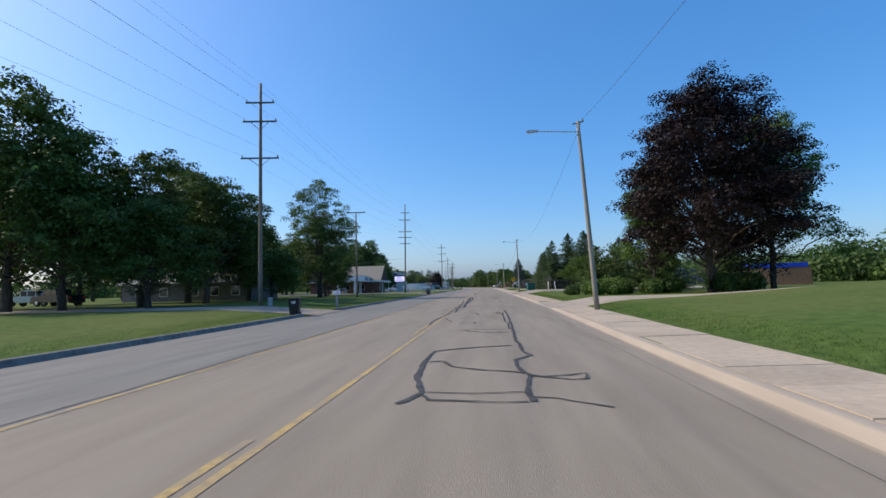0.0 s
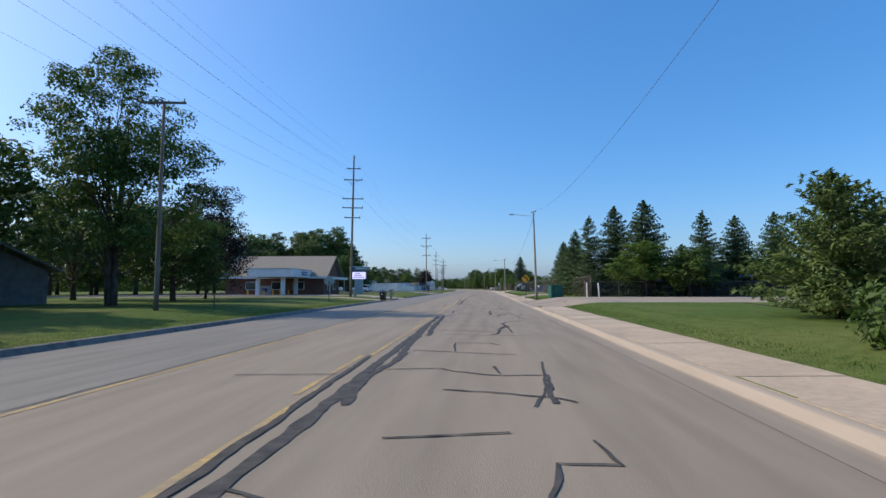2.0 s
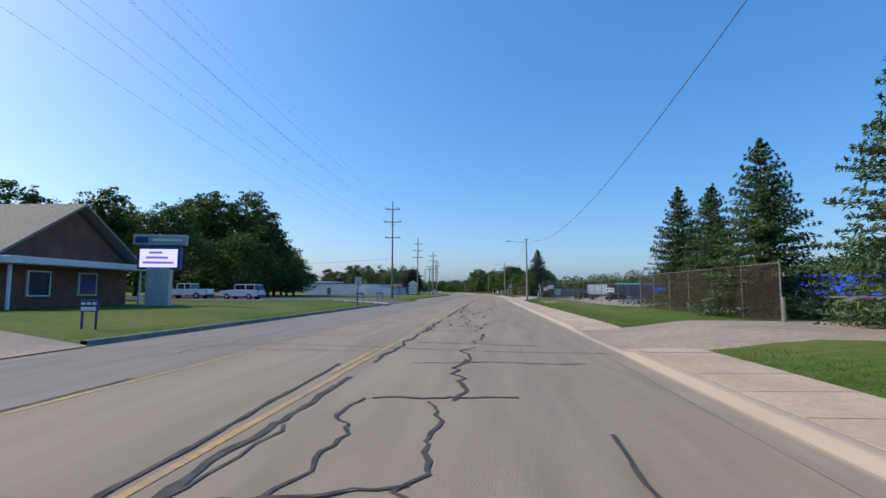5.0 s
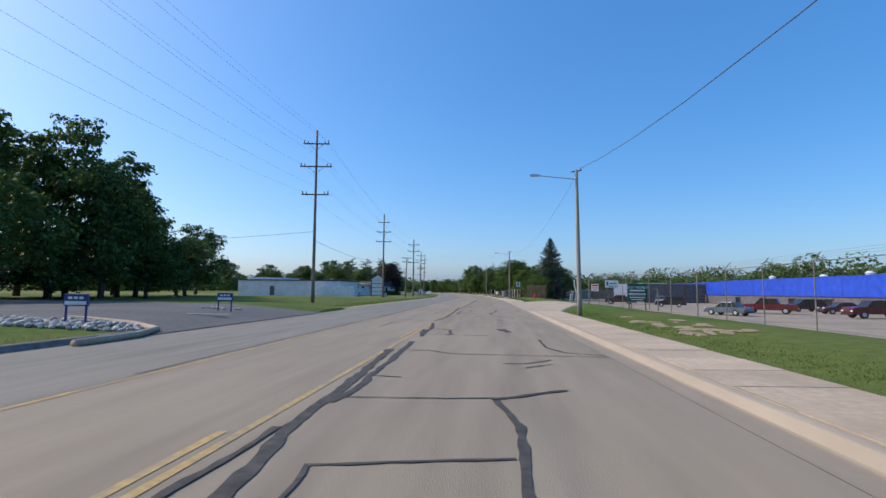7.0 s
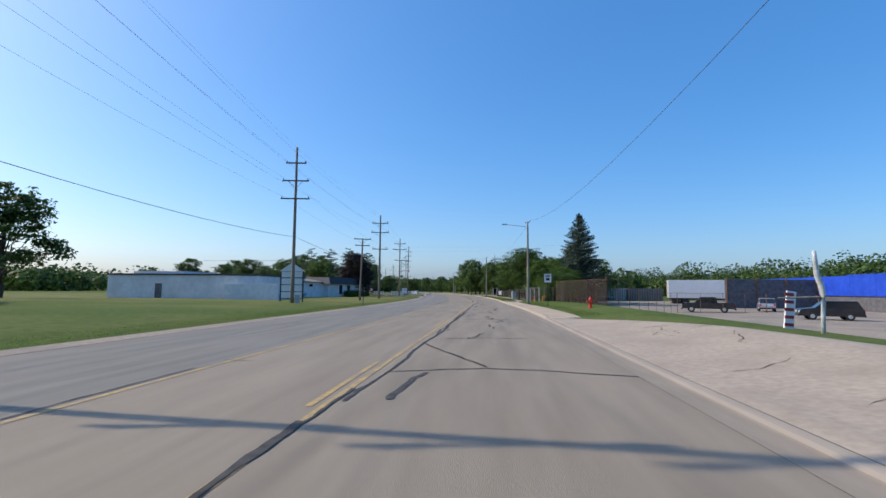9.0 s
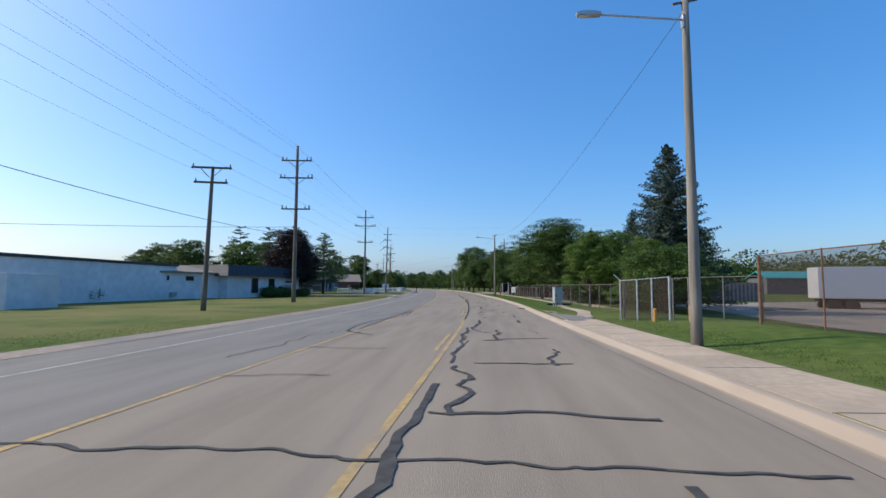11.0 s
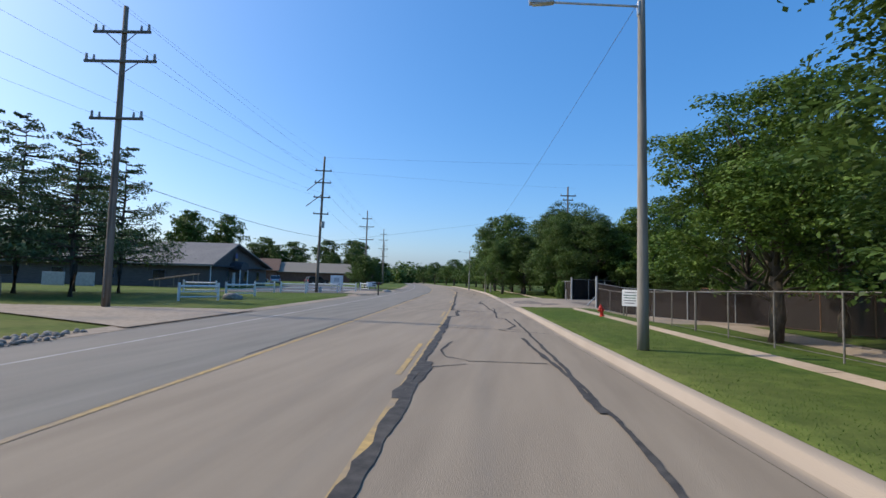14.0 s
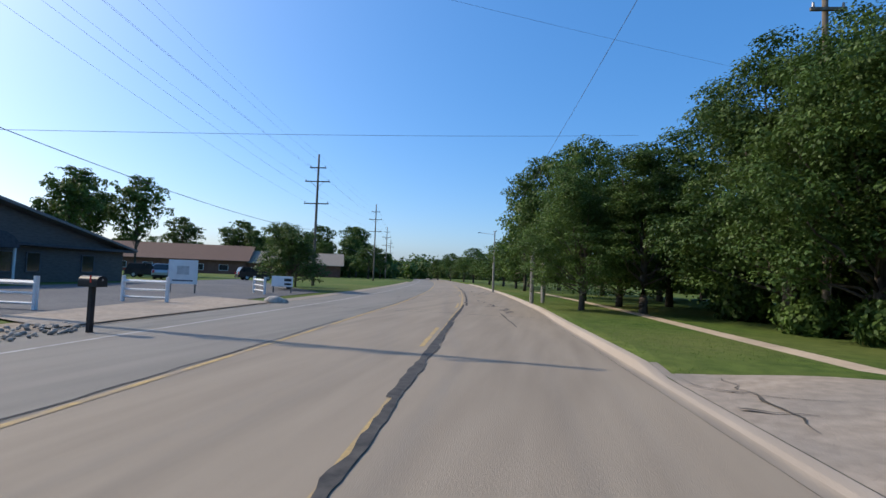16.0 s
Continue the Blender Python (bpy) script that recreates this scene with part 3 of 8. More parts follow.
patch("parking_lot", ((-22, 150.0), (-22, 174.0), (-70, 176), (-70, 150.0)), LOT, "dark asphalt parking lot", 0.036)
patch("driveway", ((road_x(291.8) - 8.95, 291.8), (road_x(300.5) - 8.95, 300.5), (-26, 298.2), (-24, 295.0)), GRAVEL, "broad mouth of the pale drive", 0.056)
patch("driveway", ((-23.9, 294.9), (-25.9, 298.2), (-62, 303), (-62, 300.0)), GRAVEL, "pale drive beside the pines", 0.034)
worn_patch(-14.4, 286.6, 1.3, 4.6, 0.12, 3.3, DIRT, "bare dirt with rubble beside the drive", 0.02)
worn_patch(-19.2, 325.8, 1.5, 3.0, 0.3, 5.1, DIRT, "bare dirt round the mailbox", 0.02)
patch("parking_lot", ((-33.0, 322.0), (-21.0, 329.0), (-24.0, 352.0), (-52, 384)), LOT, "grey asphalt lot before the house", 0.03)
patch("driveway", ((road_x(327.5) - 8.95, 327.5), (road_x(339.5) - 8.95, 339.5), (-25.5, 341), (-22, 328.5)), GRAVEL, "gravel entrance with loose stones", 0.056)


# sidewalk slabs, one by one
def build_slabs():
    walk_base = tagged(new("sidewalk"), "pale concrete sidewalk of jointed slabs", "sidewalk", kind="structure")
    def slab(y0, y1, ua, ub, zt):
        me_v = []
        for y, f in ((y0 + 0.008, 0), (y1 - 0.008, 1)):
            c, r = road_x(y), right_u(y)
            for u in (ua(y), ub(y)):
                me_v.append((c + r + u, y))
        bm = bm_new()
        (x0, ya), (x1, _), (x2, yb), (x3, _) = me_v
        lo = [bm.verts.new((x, y, -0.05)) for x, y in ((x0, ya), (x1, ya), (x3, yb), (x2, yb))]
        drop = lambda v: 0.085 * max(ease(a - 1.55, a, v) * (1 - ease(b, b + 1.55, v)) for a, b in DROPS_R)
        hi = [bm.verts.new((x, y, z)) for (x, y), z in zip(((x0, ya), (x1, ya), (x3, yb), (x2, yb)), (zt - drop(ya), zt + 0.03 - drop(ya) * 0.6, zt + 0.03 - drop(yb) * 0.6, zt - drop(yb)))]
        bm.faces.new(hi)
        for i in range(4):
            j = (i + 1) % 4
            bm.faces.new((lo[i], lo[j], hi[j], hi[i]))
        part("slab", bm, SLAB, walk_base)
    rnd = random.Random(5)
    y = -24.0
    while y < 240:
        z = 0.155 + rnd.uniform(-0.006, 0.006)
        lo_y, hi_y = y, y + 1.55                     # cut at the drives
        for a, b in DROPS_R:
            if lo_y < b and hi_y > a:
                lo_y, hi_y = (lo_y, a) if lo_y < a else (b, hi_y)
        if hi_y - lo_y > 0.2:
            slab(lo_y, hi_y, lambda v: 0.765, lambda v: 2.45 - 0.35 * ease(214, 236, v), z)
        y += 1.55
    y = 242.6
    while y < 311:
        z = 0.16 + rnd.uniform(-0.005, 0.005)
        off = lambda v: 1.7 + 1.15 * ease(242, 249, v) + 0.98 * ease(252, 266, v)
        slab(y, y + 1.55, off, lambda v: off(v) + 0.68 - 0.26 * ease(248, 252, v), z)
        y += 1.55
    y = 327.0
    while y < 372:
        off = lambda v: 4.5 + 0.2 * ease(330, 360, v)
        slab(y, y + 1.55, off, lambda v: off(v) + 0.5, 0.15)
        y += 1.55


# sealed cracks
def tar_line(bm, pts, w, z=0.0075):
    """A ribbon of sealant in (u, y) road coordinates."""
    rows = []
    for i, (u, y) in enumerate(pts):
        a, b = pts[max(i - 1, 0)], pts[min(i + 1, len(pts) - 1)]
        d = Vector((b[0] - a[0], b[1] - a[1])).normalized()
        k = w * max(0.12, 0.7 + 0.8 * noise.noise((u * 1.7, y * 0.9, 3.0)) ** 2 + 0.45 * noise.noise((u * 5, y * 3, 1)))
        nx, ny = -d.y * k / 2, d.x * k / 2
        rows.append([bm.verts.new((road_x(y + s * ny) + u + s * nx, y + s * ny, z + 0.0005 * (i % 9))) for s in (-1, 1)])
    for A, B in zip(rows, rows[1:]):
        bm.faces.new((A[0], A[1], B[1], B[0]))


def wiggle(p, q, amp, seed, n=None):
    d = math.hypot(q[0] - p[0], q[1] - p[1])
    n = n or max(4, int(d / 0.18))
    out = []
    for i in range(n + 1):
        k = i / n
        u, y = p[0] + (q[0] - p[0]) * k, p[1] + (q[1] - p[1]) * k
        f = min(1, 4 * k * (1 - k) + 0.3)
        out.append((u + amp * f * (noise.noise((y * 0.9, u * 0.9, seed)) + 0.5 * noise.noise((y * 3.1, u * 3.1, seed))),
                    y + amp * f * (noise.noise((u * 0.9, y * 0.9, seed + 9)) + 0.5 * noise.noise((u * 3.1, y * 3.1, seed + 9)))))
    return out


sealed = 0


def seal(paths, w, label="black tar crack sealant on the asphalt"):
    global sealed
    bm = bm_new()
    for p in paths:
        sealed += 1
        tar_line(bm, p, w, 0.0075 + 0.001 * (sealed % 7))
    solid("crack_seal", bm, TAR, label, "crack sealant", kind="structure")


def build_cracks():
    rnd = random.Random(11)
    # the long seam beside the right yellow line, broken here and there
    for y, end in ((101, 137), (197, 234), (345, 380)):
        while y < end:
            ln = rnd.uniform(6, 14)
            sd = rnd.uniform(0, 90)
            seal([wiggle((0.30, y), (0.28, y + ln), 0.16, sd, int(ln / 0.22))], rnd.uniform(0.09, 0.15))
            if rnd.random() < 0.7:                         # a second, thinner run that leaves and rejoins the first
                a = rnd.uniform(0, ln * 0.5)
                seal([wiggle((0.34, y + a), (0.40, y + a + ln * 0.4), 0.34, sd + 4, int(ln))], 0.05)
            y += ln + rnd.uniform(0.2, 3.0)
    y = 8.0
    while y < 350:
        ln = rnd.uniform(10, 30)
        if rnd.random() < 0.75:
            seal([wiggle((-3.62, y), (-3.62, y + ln), 0.07, rnd.uniform(0, 90), int(ln / 0.4))], rnd.uniform(0.03, 0.06))
        y += ln + rnd.uniform(1, 8)
    # transverse cracks with branches in the driven lane
    for y, end in ((101.0, 136.0), (196.0, 234.0), (338.0, 372.0)):
        while y < end:
            s = rnd.uniform(0, 90)
            dense = 1.0 if (y < 30 or 70 < y < 160) else (0.55 if y < 235 else 0.35)
            r = right_u(y)
            paths = []
            if rnd.random() < dense + 0.3:
                a, b = rnd.uniform(0.4, 1.2), rnd.uniform(2.2, r - 0.4)
                paths.append(wiggle((a, y), (b, y + rnd.uniform(-0.9, 0.9)), 0.30, s))
            if rnd.random() < dense:
                u0 = rnd.uniform(1.6, 2.6)
                paths.append(wiggle((u0, y), (u0 + rnd.uniform(-0.6, 0.6), y + rnd.uniform(2, 5)), 0.45, s + 3))
            if rnd.random() < dense * 0.6:
                u0 = rnd.uniform(0.5, 1.4)
                paths.append(wiggle((u0, y), (u0 + rnd.uniform(-0.3, 0.3), y + rnd.uniform(1.5, 4)), 0.4, s + 6))
            if paths:
                seal(paths, rnd.uniform(0.07, 0.13))
            if rnd.random() < 0.22:
                seal([wiggle((-7.6, y + 1), (r - 0.2, y + 1 + rnd.uniform(-0.6, 0.6)), 0.22, s + 12, 90)], rnd.uniform(0.05, 0.08))
            if rnd.random() < 0.3:
                seal([wiggle((-3.5, y + 2), (rnd.uniform(-1.8, 0.2), y + 2 + rnd.uniform(-0.4, 0.4)), 0.2, s + 15)], 0.06)
            if rnd.random() < 0.35:
                u0 = rnd.uniform(-7.2, -4.2)
                seal([wiggle((u0, y), (u0 + rnd.uniform(-0.5, 0.5), y + rnd.uniform(3, 8)), 0.35, s + 18)], 0.04)
            y += rnd.uniform(2.2, 4.6)


def crack(w, *pts):
    """One sealed crack through its bends, in metres across and along the road."""
    out = []
    for i, (a, b) in enumerate(zip(pts, pts[1:])):
        out += wiggle(a, b, 0.05, w * 40 + i)[:-1]
    seal([out + [pts[-1]]], w * 1.1)


def concrete_cracks():
    """Open cracks and broken joints in the pale concrete entrances."""
    rnd = random.Random(17)
    for y0, y1, deep, n in ((178, 206, 4.6, 14), (312, 327, 6.0, 9), (84, 96, 7.0, 6), (37, 43, 6.0, 3)):
        for i in range(n):
            y, u = rnd.uniform(y0, y1), rnd.uniform(0.2, deep * 0.75)
            turn, ln = rnd.choice((0.1, 0.3, 1.3, 1.6, 2.8)) + rnd.uniform(-0.2, 0.2), rnd.uniform(1.0, 3.4)
            pts = wiggle((u, y), (u + math.cos(turn) * ln, y + math.sin(turn) * ln), 0.35, rnd.uniform(0, 90))
            w, rows, bm = rnd.uniform(0.012, 0.04), [], bm_new()
            for k, (a, b) in enumerate(pts):
                x = road_x(b) + right_u(b) + 0.8 + max(a, 0.1)
                f = w * (0.3 + abs(noise.noise((a * 3, b * 3, 2.0))) * 2.2) * math.sin(math.pi * (k + 0.5) / len(pts))
                rows.append([bm.verts.new((x - f * math.sin(turn), b + f * math.cos(turn) * s, land(x, b) + 0.072 + 0.0006 * (k % 5))) if s > 0 else
                             bm.verts.new((x + f * math.sin(turn), b - f * math.cos(turn), land(x, b) + 0.072 + 0.0006 * (k % 5))) for s in (1, -1)])
            for A, B in zip(rows, rows[1:]):
                bm.faces.new((A[0], A[1], B[1], B[0]))
            solid("concrete_crack", bm, CRACKDARK, "open dark crack in the pale concrete", "crack", kind="structure")


def build_sealed_cracks():
    crack(0.11, (3.26, 35.0), (3.12, 24.3), (3.00, 19.2), (3.03, 16.5), (3.16, 15.8), (2.80, 15.2), (2.82, 14.0), (2.96, 13.3), (2.84, 12.3), (2.86, 11.5))
    crack(0.12, (2.82, 17.6), (2.03, 17.4), (0.95, 16.7), (0.92, 15.1), (1.05, 13.1), (1.28, 12.1), (1.03, 11.4))
    crack(0.07, (1.01, 15.0), (1.31, 15.1), (1.55, 14.4), (2.10, 14.0), (2.80, 13.7), (3.15, 13.3), (3.54, 13.4), (3.91, 13.6), (3.84, 13.1), (3.62, 13.0), (2.93, 13.4))
    crack(0.05, (1.33, 12.1), (2.06, 12.0), (2.83, 12.1))
    crack(0.06, (1.30, 11.9), (1.42, 11.6), (2.23, 11.5), (2.78, 11.5))
    crack(0.06, (2.85, 11.8), (3.21, 11.7), (3.81, 11.2))
    crack(0.05, (0.15, 28.9), (2.12, 28.4), (2.92, 28.2))
    crack(0.09, (3.07, 33.1), (2.96, 28.0), (2.93, 26.1), (3.05, 24.9), (2.98, 23.6), (2.99, 22.3), (2.48, 22.3), (1.60, 22.4), (1.31, 22.2), (1.56, 21.8), (1.90, 21.4), (2.43, 21.2), (3.27, 21.2))
    crack(0.07, (0.17, 28.8), (0.64, 26.3), (1.34, 26.1), (1.68, 25.8), (1.65, 25.0), (1.30, 25.0), (0.95, 25.4))
    crack(0.08, (0.01, 46.8), (0.01, 31.4), (-0.26, 27.5), (-0.15, 24.7))
    crack(0.05, (2.82, 34.4), (2.99, 30.0))
    crack(0.06, (-7.07, 39.6), (-4.79, 41.0), (-0.91, 41.8), (3.08, 41.4), (5.83, 41.1))
    crack(0.07, (3.13, 40.6), (3.11, 38.9), (3.46, 37.6))
    crack(0.08, (2.86, 37.3), (3.07, 36.2), (3.38, 35.5), (4.04, 35.0), (3.69, 34.2))
    crack(0.10, (2.73, 33.3), (2.75, 32.5), (2.79, 31.9), (2.80, 31.5), (2.95, 31.1))
    crack(0.07, (2.79, 31.5), (2.23, 31.4), (1.75, 31.4), (1.74, 31.0))
    crack(0.16, (1.50, 32.5), (1.70, 31.6), (1.81, 31.5))
    crack(0.14, (-0.03, 55.0), (0.25, 40.5), (0.22, 38.1), (0.30, 35.3), (0.34, 33.8))
    crack(0.06, (0.76, 31.4), (0.60, 31.1), (0.66, 30.8))
    crack(0.06, (0.47, 31.3), (0.17, 30.5))
    crack(0.24, (0.28, 70.2), (0.40, 52.9), (0.47, 48.8), (0.38, 46.2), (0.57, 43.6), (0.55, 42.2), (0.52, 41.5), (0.54, 40.9), (0.57, 40.4))
    crack(0.06, (0.42, 40.9), (1.25, 41.1), (1.20, 40.6), (0.76, 40.5))
    crack(0.08, (0.63, 43.3), (1.83, 43.0), (2.84, 42.9), (3.01, 42.5), (3.35, 42.6), (3.50, 43.5), (3.33, 43.8), (2.94, 43.7))
    crack(0.05, (0.76, 42.6), (1.85, 42.6), (1.99, 42.9))
    crack(0.06, (0.50, 47.4), (1.60, 46.9), (2.90, 46.5), (3.22, 48.2), (3.78, 48.2), (3.69, 48.9))
    crack(0.05, (1.49, 48.8), (2.85, 49.1))
    crack(0.06, (3.26, 50.3), (3.58, 51.8), (3.84, 54.3))
    crack(0.22, (0.38, 64.5), (0.55, 58.0), (0.71, 54.2), (0.49, 52.4), (0.55, 51.2), (0.70, 50.2))
    crack(0.07, (0.68, 53.1), (1.76, 53.3), (2.00, 53.0), (2.53, 52.7), (3.04, 52.6), (3.74, 52.7), (3.66, 51.9))
    crack(0.13, (3.66, 51.9), (3.56, 51.1), (3.55, 50.5))
    crack(0.07, (1.96, 51.3), (2.53, 51.2), (3.11, 51.0), (3.50, 50.9), (3.85, 50.6))
    crack(0.08, (2.81, 53.6), (2.89, 52.8))
    crack(0.05, (-1.95, 52.3), (-0.05, 52.5))
    crack(0.06, (0.82, 56.1), (1.70, 55.8), (2.67, 55.5), (3.39, 55.4))
    crack(0.06, (1.90, 55.9), (1.82, 57.7), (2.85, 57.7), (3.07, 57.2))
    crack(0.05, (1.39, 60.3), (2.90, 59.8), (4.20, 60.1))
    crack(0.07, (2.98, 63.2), (3.29, 62.7), (3.58, 64.1), (3.66, 60.9))
    crack(0.22, (0.54, 70.5), (0.64, 65.2), (0.70, 62.4), (0.75, 61.3), (0.83, 60.5), (0.80, 59.8))
    crack(0.08, (0.61, 61.9), (1.24, 61.8), (2.23, 61.6), (3.11, 61.3))
    crack(0.06, (0.60, 64.0), (1.58, 64.2), (2.11, 63.8), (3.31, 63.9), (3.71, 63.8))
    crack(0.05, (0.45, 66.3), (1.97, 66.3), (3.43, 66.1))
    crack(0.12, (4.43, 67.2), (3.81, 66.3), (3.46, 65.3), (3.57, 64.1), (3.74, 63.8), (3.42, 63.0), (3.23, 62.1), (3.19, 61.1), (3.12, 60.5), (2.86, 60.2))
    crack(0.06, (3.22, 61.6), (3.69, 61.6))
    crack(0.06, (4.35, 68.6), (5.93, 68.5))
    crack(0.05, (-1.74, 69.2), (2.53, 69.1))
    crack(0.06, (4.17, 74.8), (4.59, 70.9), (4.56, 69.0))
    crack(0.09, (0.21, 70.2), (0.78, 70.6), (1.33, 71.7), (2.34, 71.7), (3.33, 71.6), (3.71, 71.0))
    crack(0.11, (1.01, 77.3), (0.75, 76.3), (0.85, 73.7))
    crack(0.07, (0.95, 73.1), (2.24, 73.4), (2.96, 73.9), (3.19, 73.1))
    crack(0.07, (0.75, 72.7), (2.28, 72.7), (3.41, 72.9), (4.08, 72.9), (4.93, 72.8), (4.85, 72.3), (4.80, 71.7), (4.25, 71.3), (3.71, 71.0), (3.32, 70.6), (3.18, 70.3), (3.49, 70.1), (3.70, 69.9))
    crack(0.15, (4.07, 72.9), (3.95, 72.3), (3.68, 72.2), (3.51, 71.6), (3.67, 71.0))
    crack(0.15, (3.14, 76.5), (3.11, 73.9), (3.18, 72.8), (3.02, 71.6))
    crack(0.05, (2.10, 75.7), (3.13, 75.9), (3.49, 74.4), (3.90, 74.0), (3.87, 73.0))
    crack(0.06, (0.23, 77.0), (2.02, 77.1), (3.00, 78.0))
    crack(0.07, (3.82, 80.5), (4.20, 78.1), (5.51, 77.9))
    crack(0.05, (-2.81, 76.0), (-1.74, 76.4), (0.12, 76.7))
    crack(0.06, (1.85, 69.8), (2.29, 69.9))
    crack(0.09, (-0.41, 112.2), (0.10, 98.0), (0.23, 91.2), (0.44, 89.1), (0.78, 87.3), (2.70, 87.2), (2.87, 86.1))
    crack(0.06, (2.72, 86.1), (5.30, 86.1), (5.47, 86.6), (5.12, 86.9))
    crack(0.07, (2.85, 88.4), (3.73, 88.1), (3.92, 86.9), (4.49, 87.0))
    crack(0.12, (1.89, 85.8), (1.86, 83.9), (2.02, 82.9))
    crack(0.06, (2.02, 82.9), (3.85, 83.1))
    crack(0.15, (3.97, 83.1), (3.92, 83.9), (4.21, 84.9))
    crack(0.06, (4.21, 84.9), (5.06, 84.7), (5.76, 84.3))
    crack(0.07, (0.38, 82.9), (0.78, 82.2), (1.03, 82.1), (1.49, 82.8), (2.02, 82.9))
    crack(0.08, (0.78, 82.2), (1.80, 81.4), (2.44, 80.9), (2.78, 80.8))
    crack(0.13, (2.78, 80.8), (2.85, 79.9))
    crack(0.06, (0.93, 79.4), (1.71, 79.6), (2.77, 79.8), (3.60, 80.0))
    crack(0.05, (-1.14, 78.8), (-0.22, 79.0))
    crack(0.12, (3.72, 80.8), (3.82, 80.5), (4.25, 80.4), (4.84, 80.4))
    crack(0.08, (3.81, 80.4), (4.22, 80.2), (4.33, 79.7))
    crack(0.05, (-0.75, 90.7), (-0.72, 87.2), (-0.35, 83.7), (-0.34, 82.4))
    crack(0.24, (0.42, 100.5), (0.41, 96.1), (0.62, 93.0), (0.50, 91.5), (0.50, 90.4), (0.61, 89.8), (0.44, 89.5), (0.41, 89.1))
    crack(0.07, (0.65, 91.0), (1.81, 90.8), (3.10, 90.7), (3.78, 90.9), (4.25, 91.1))
    crack(0.12, (4.25, 91.1), (4.53, 92.0), (4.86, 92.3), (4.14, 92.4), (3.72, 93.0), (3.58, 93.8), (3.48, 94.7), (3.13, 95.8))
    crack(0.13, (3.64, 90.8), (3.37, 90.3), (3.22, 89.7))
    crack(0.06, (0.69, 93.9), (2.20, 93.8), (3.51, 93.8))
    crack(0.06, (1.04, 95.2), (2.98, 95.2), (3.27, 95.0))
    crack(0.05, (0.71, 98.5), (2.45, 99.7), (2.58, 98.7))
    crack(0.08, (3.52, 95.8), (4.11, 95.6), (3.90, 94.8), (3.62, 94.7))
    crack(0.05, (-8.57, 113.5), (-3.40, 115.9), (3.22, 114.8), (7.59, 114.8))
    crack(0.06, (4.32, 107.3), (4.18, 102.3), (3.62, 102.2), (3.88, 96.8))
    crack(0.20, (0.09, 153.0), (0.36, 148.0), (0.43, 145.4), (0.84, 142.7), (0.62, 141.2), (0.68, 140.0), (0.74, 139.2), (0.76, 138.1), (0.74, 137.2))
    crack(0.13, (2.77, 147.4), (3.03, 145.9), (2.98, 143.7), (3.12, 141.6), (3.29, 141.4))
    crack(0.05, (0.28, 147.1), (2.77, 147.4))
    crack(0.06, (1.19, 142.8), (1.07, 144.4), (2.92, 144.8))
    crack(0.06, (0.05, 142.0), (0.94, 142.5), (2.89, 142.7), (3.18, 143.1), (5.51, 143.2))
    crack(0.06, (3.18, 141.6), (4.16, 141.9), (4.50, 142.5), (5.51, 143.2))
    crack(0.07, (0.00, 139.8), (0.58, 139.7), (0.84, 140.0), (1.42, 140.9), (1.82, 142.0), (2.89, 142.6))
    crack(0.07, (0.62, 141.2), (1.12, 141.3), (1.38, 140.7))
    crack(0.10, (0.61, 139.5), (1.23, 139.0), (1.47, 138.7), (1.51, 138.2), (1.28, 137.7), (0.73, 137.5))
    crack(0.10, (1.43, 138.7), (2.08, 138.5), (2.99, 138.4), (3.52, 138.3))
    crack(0.12, (3.19, 139.6), (3.25, 138.9), (3.39, 138.4))
    crack(0.09, (3.38, 138.2), (3.05, 137.9), (2.93, 137.3))
    crack(0.06, (-2.99, 137.4), (-2.13, 137.4), (-1.41, 137.8), (-0.70, 137.8))
    crack(0.06, (-2.02, 137.4), (-1.13, 137.3), (0.67, 137.4))
    crack(0.18, (0.37, 155.0), (0.47, 151.7), (0.53, 149.6), (0.54, 148.7), (0.58, 147.5), (0.49, 146.8))
    crack(0.06, (0.47, 149.0), (1.11, 148.9))
    crack(0.06, (0.34, 152.8), (1.15, 152.9), (1.78, 152.3), (3.84, 152.3), (5.57, 152.3))
    crack(0.08, (4.27, 156.3), (4.25, 154.2), (4.61, 153.0), (5.51, 152.6))
    crack(0.06, (2.97, 150.8), (3.46, 150.9), (4.08, 151.6))
    crack(0.07, (3.42, 150.3), (4.05, 150.9))
    crack(0.11, (2.71, 147.3), (3.21, 147.6), (3.91, 148.1))
    crack(0.12, (-0.03, 185.5), (0.15, 175.5), (0.20, 168.5), (-0.08, 165.3))
    crack(0.18, (0.03, 163.7), (0.21, 161.7), (0.36, 160.1), (0.28, 159.1), (0.31, 158.2), (0.33, 157.5), (0.42, 156.7))
    crack(0.08, (0.11, 159.7), (0.18, 158.5), (0.31, 157.3))
    crack(0.09, (0.57, 160.3), (1.23, 159.5), (0.49, 159.6))
    crack(0.12, (1.23, 159.5), (1.19, 158.6), (1.33, 157.9), (1.21, 157.5))
    crack(0.06, (0.04, 158.6), (1.05, 158.4))
    crack(0.09, (0.31, 157.4), (1.20, 157.6), (1.93, 157.4), (2.69, 157.4))
    crack(0.36, (3.13, 160.5), (3.26, 159.8), (3.45, 158.9))
    crack(0.07, (0.33, 164.4), (2.40, 164.3), (4.13, 163.9), (4.78, 164.1), (5.39, 163.3))
    crack(0.07, (1.95, 170.2), (2.54, 168.2), (3.13, 167.2), (3.37, 165.9))
    crack(0.05, (-1.91, 160.6), (-1.97, 164.9))
    crack(0.05, (-0.91, 165.0), (0.41, 166.9), (1.09, 168.2))
    crack(0.12, (0.67, 176.6), (0.49, 174.5), (0.59, 172.8), (0.79, 172.4))
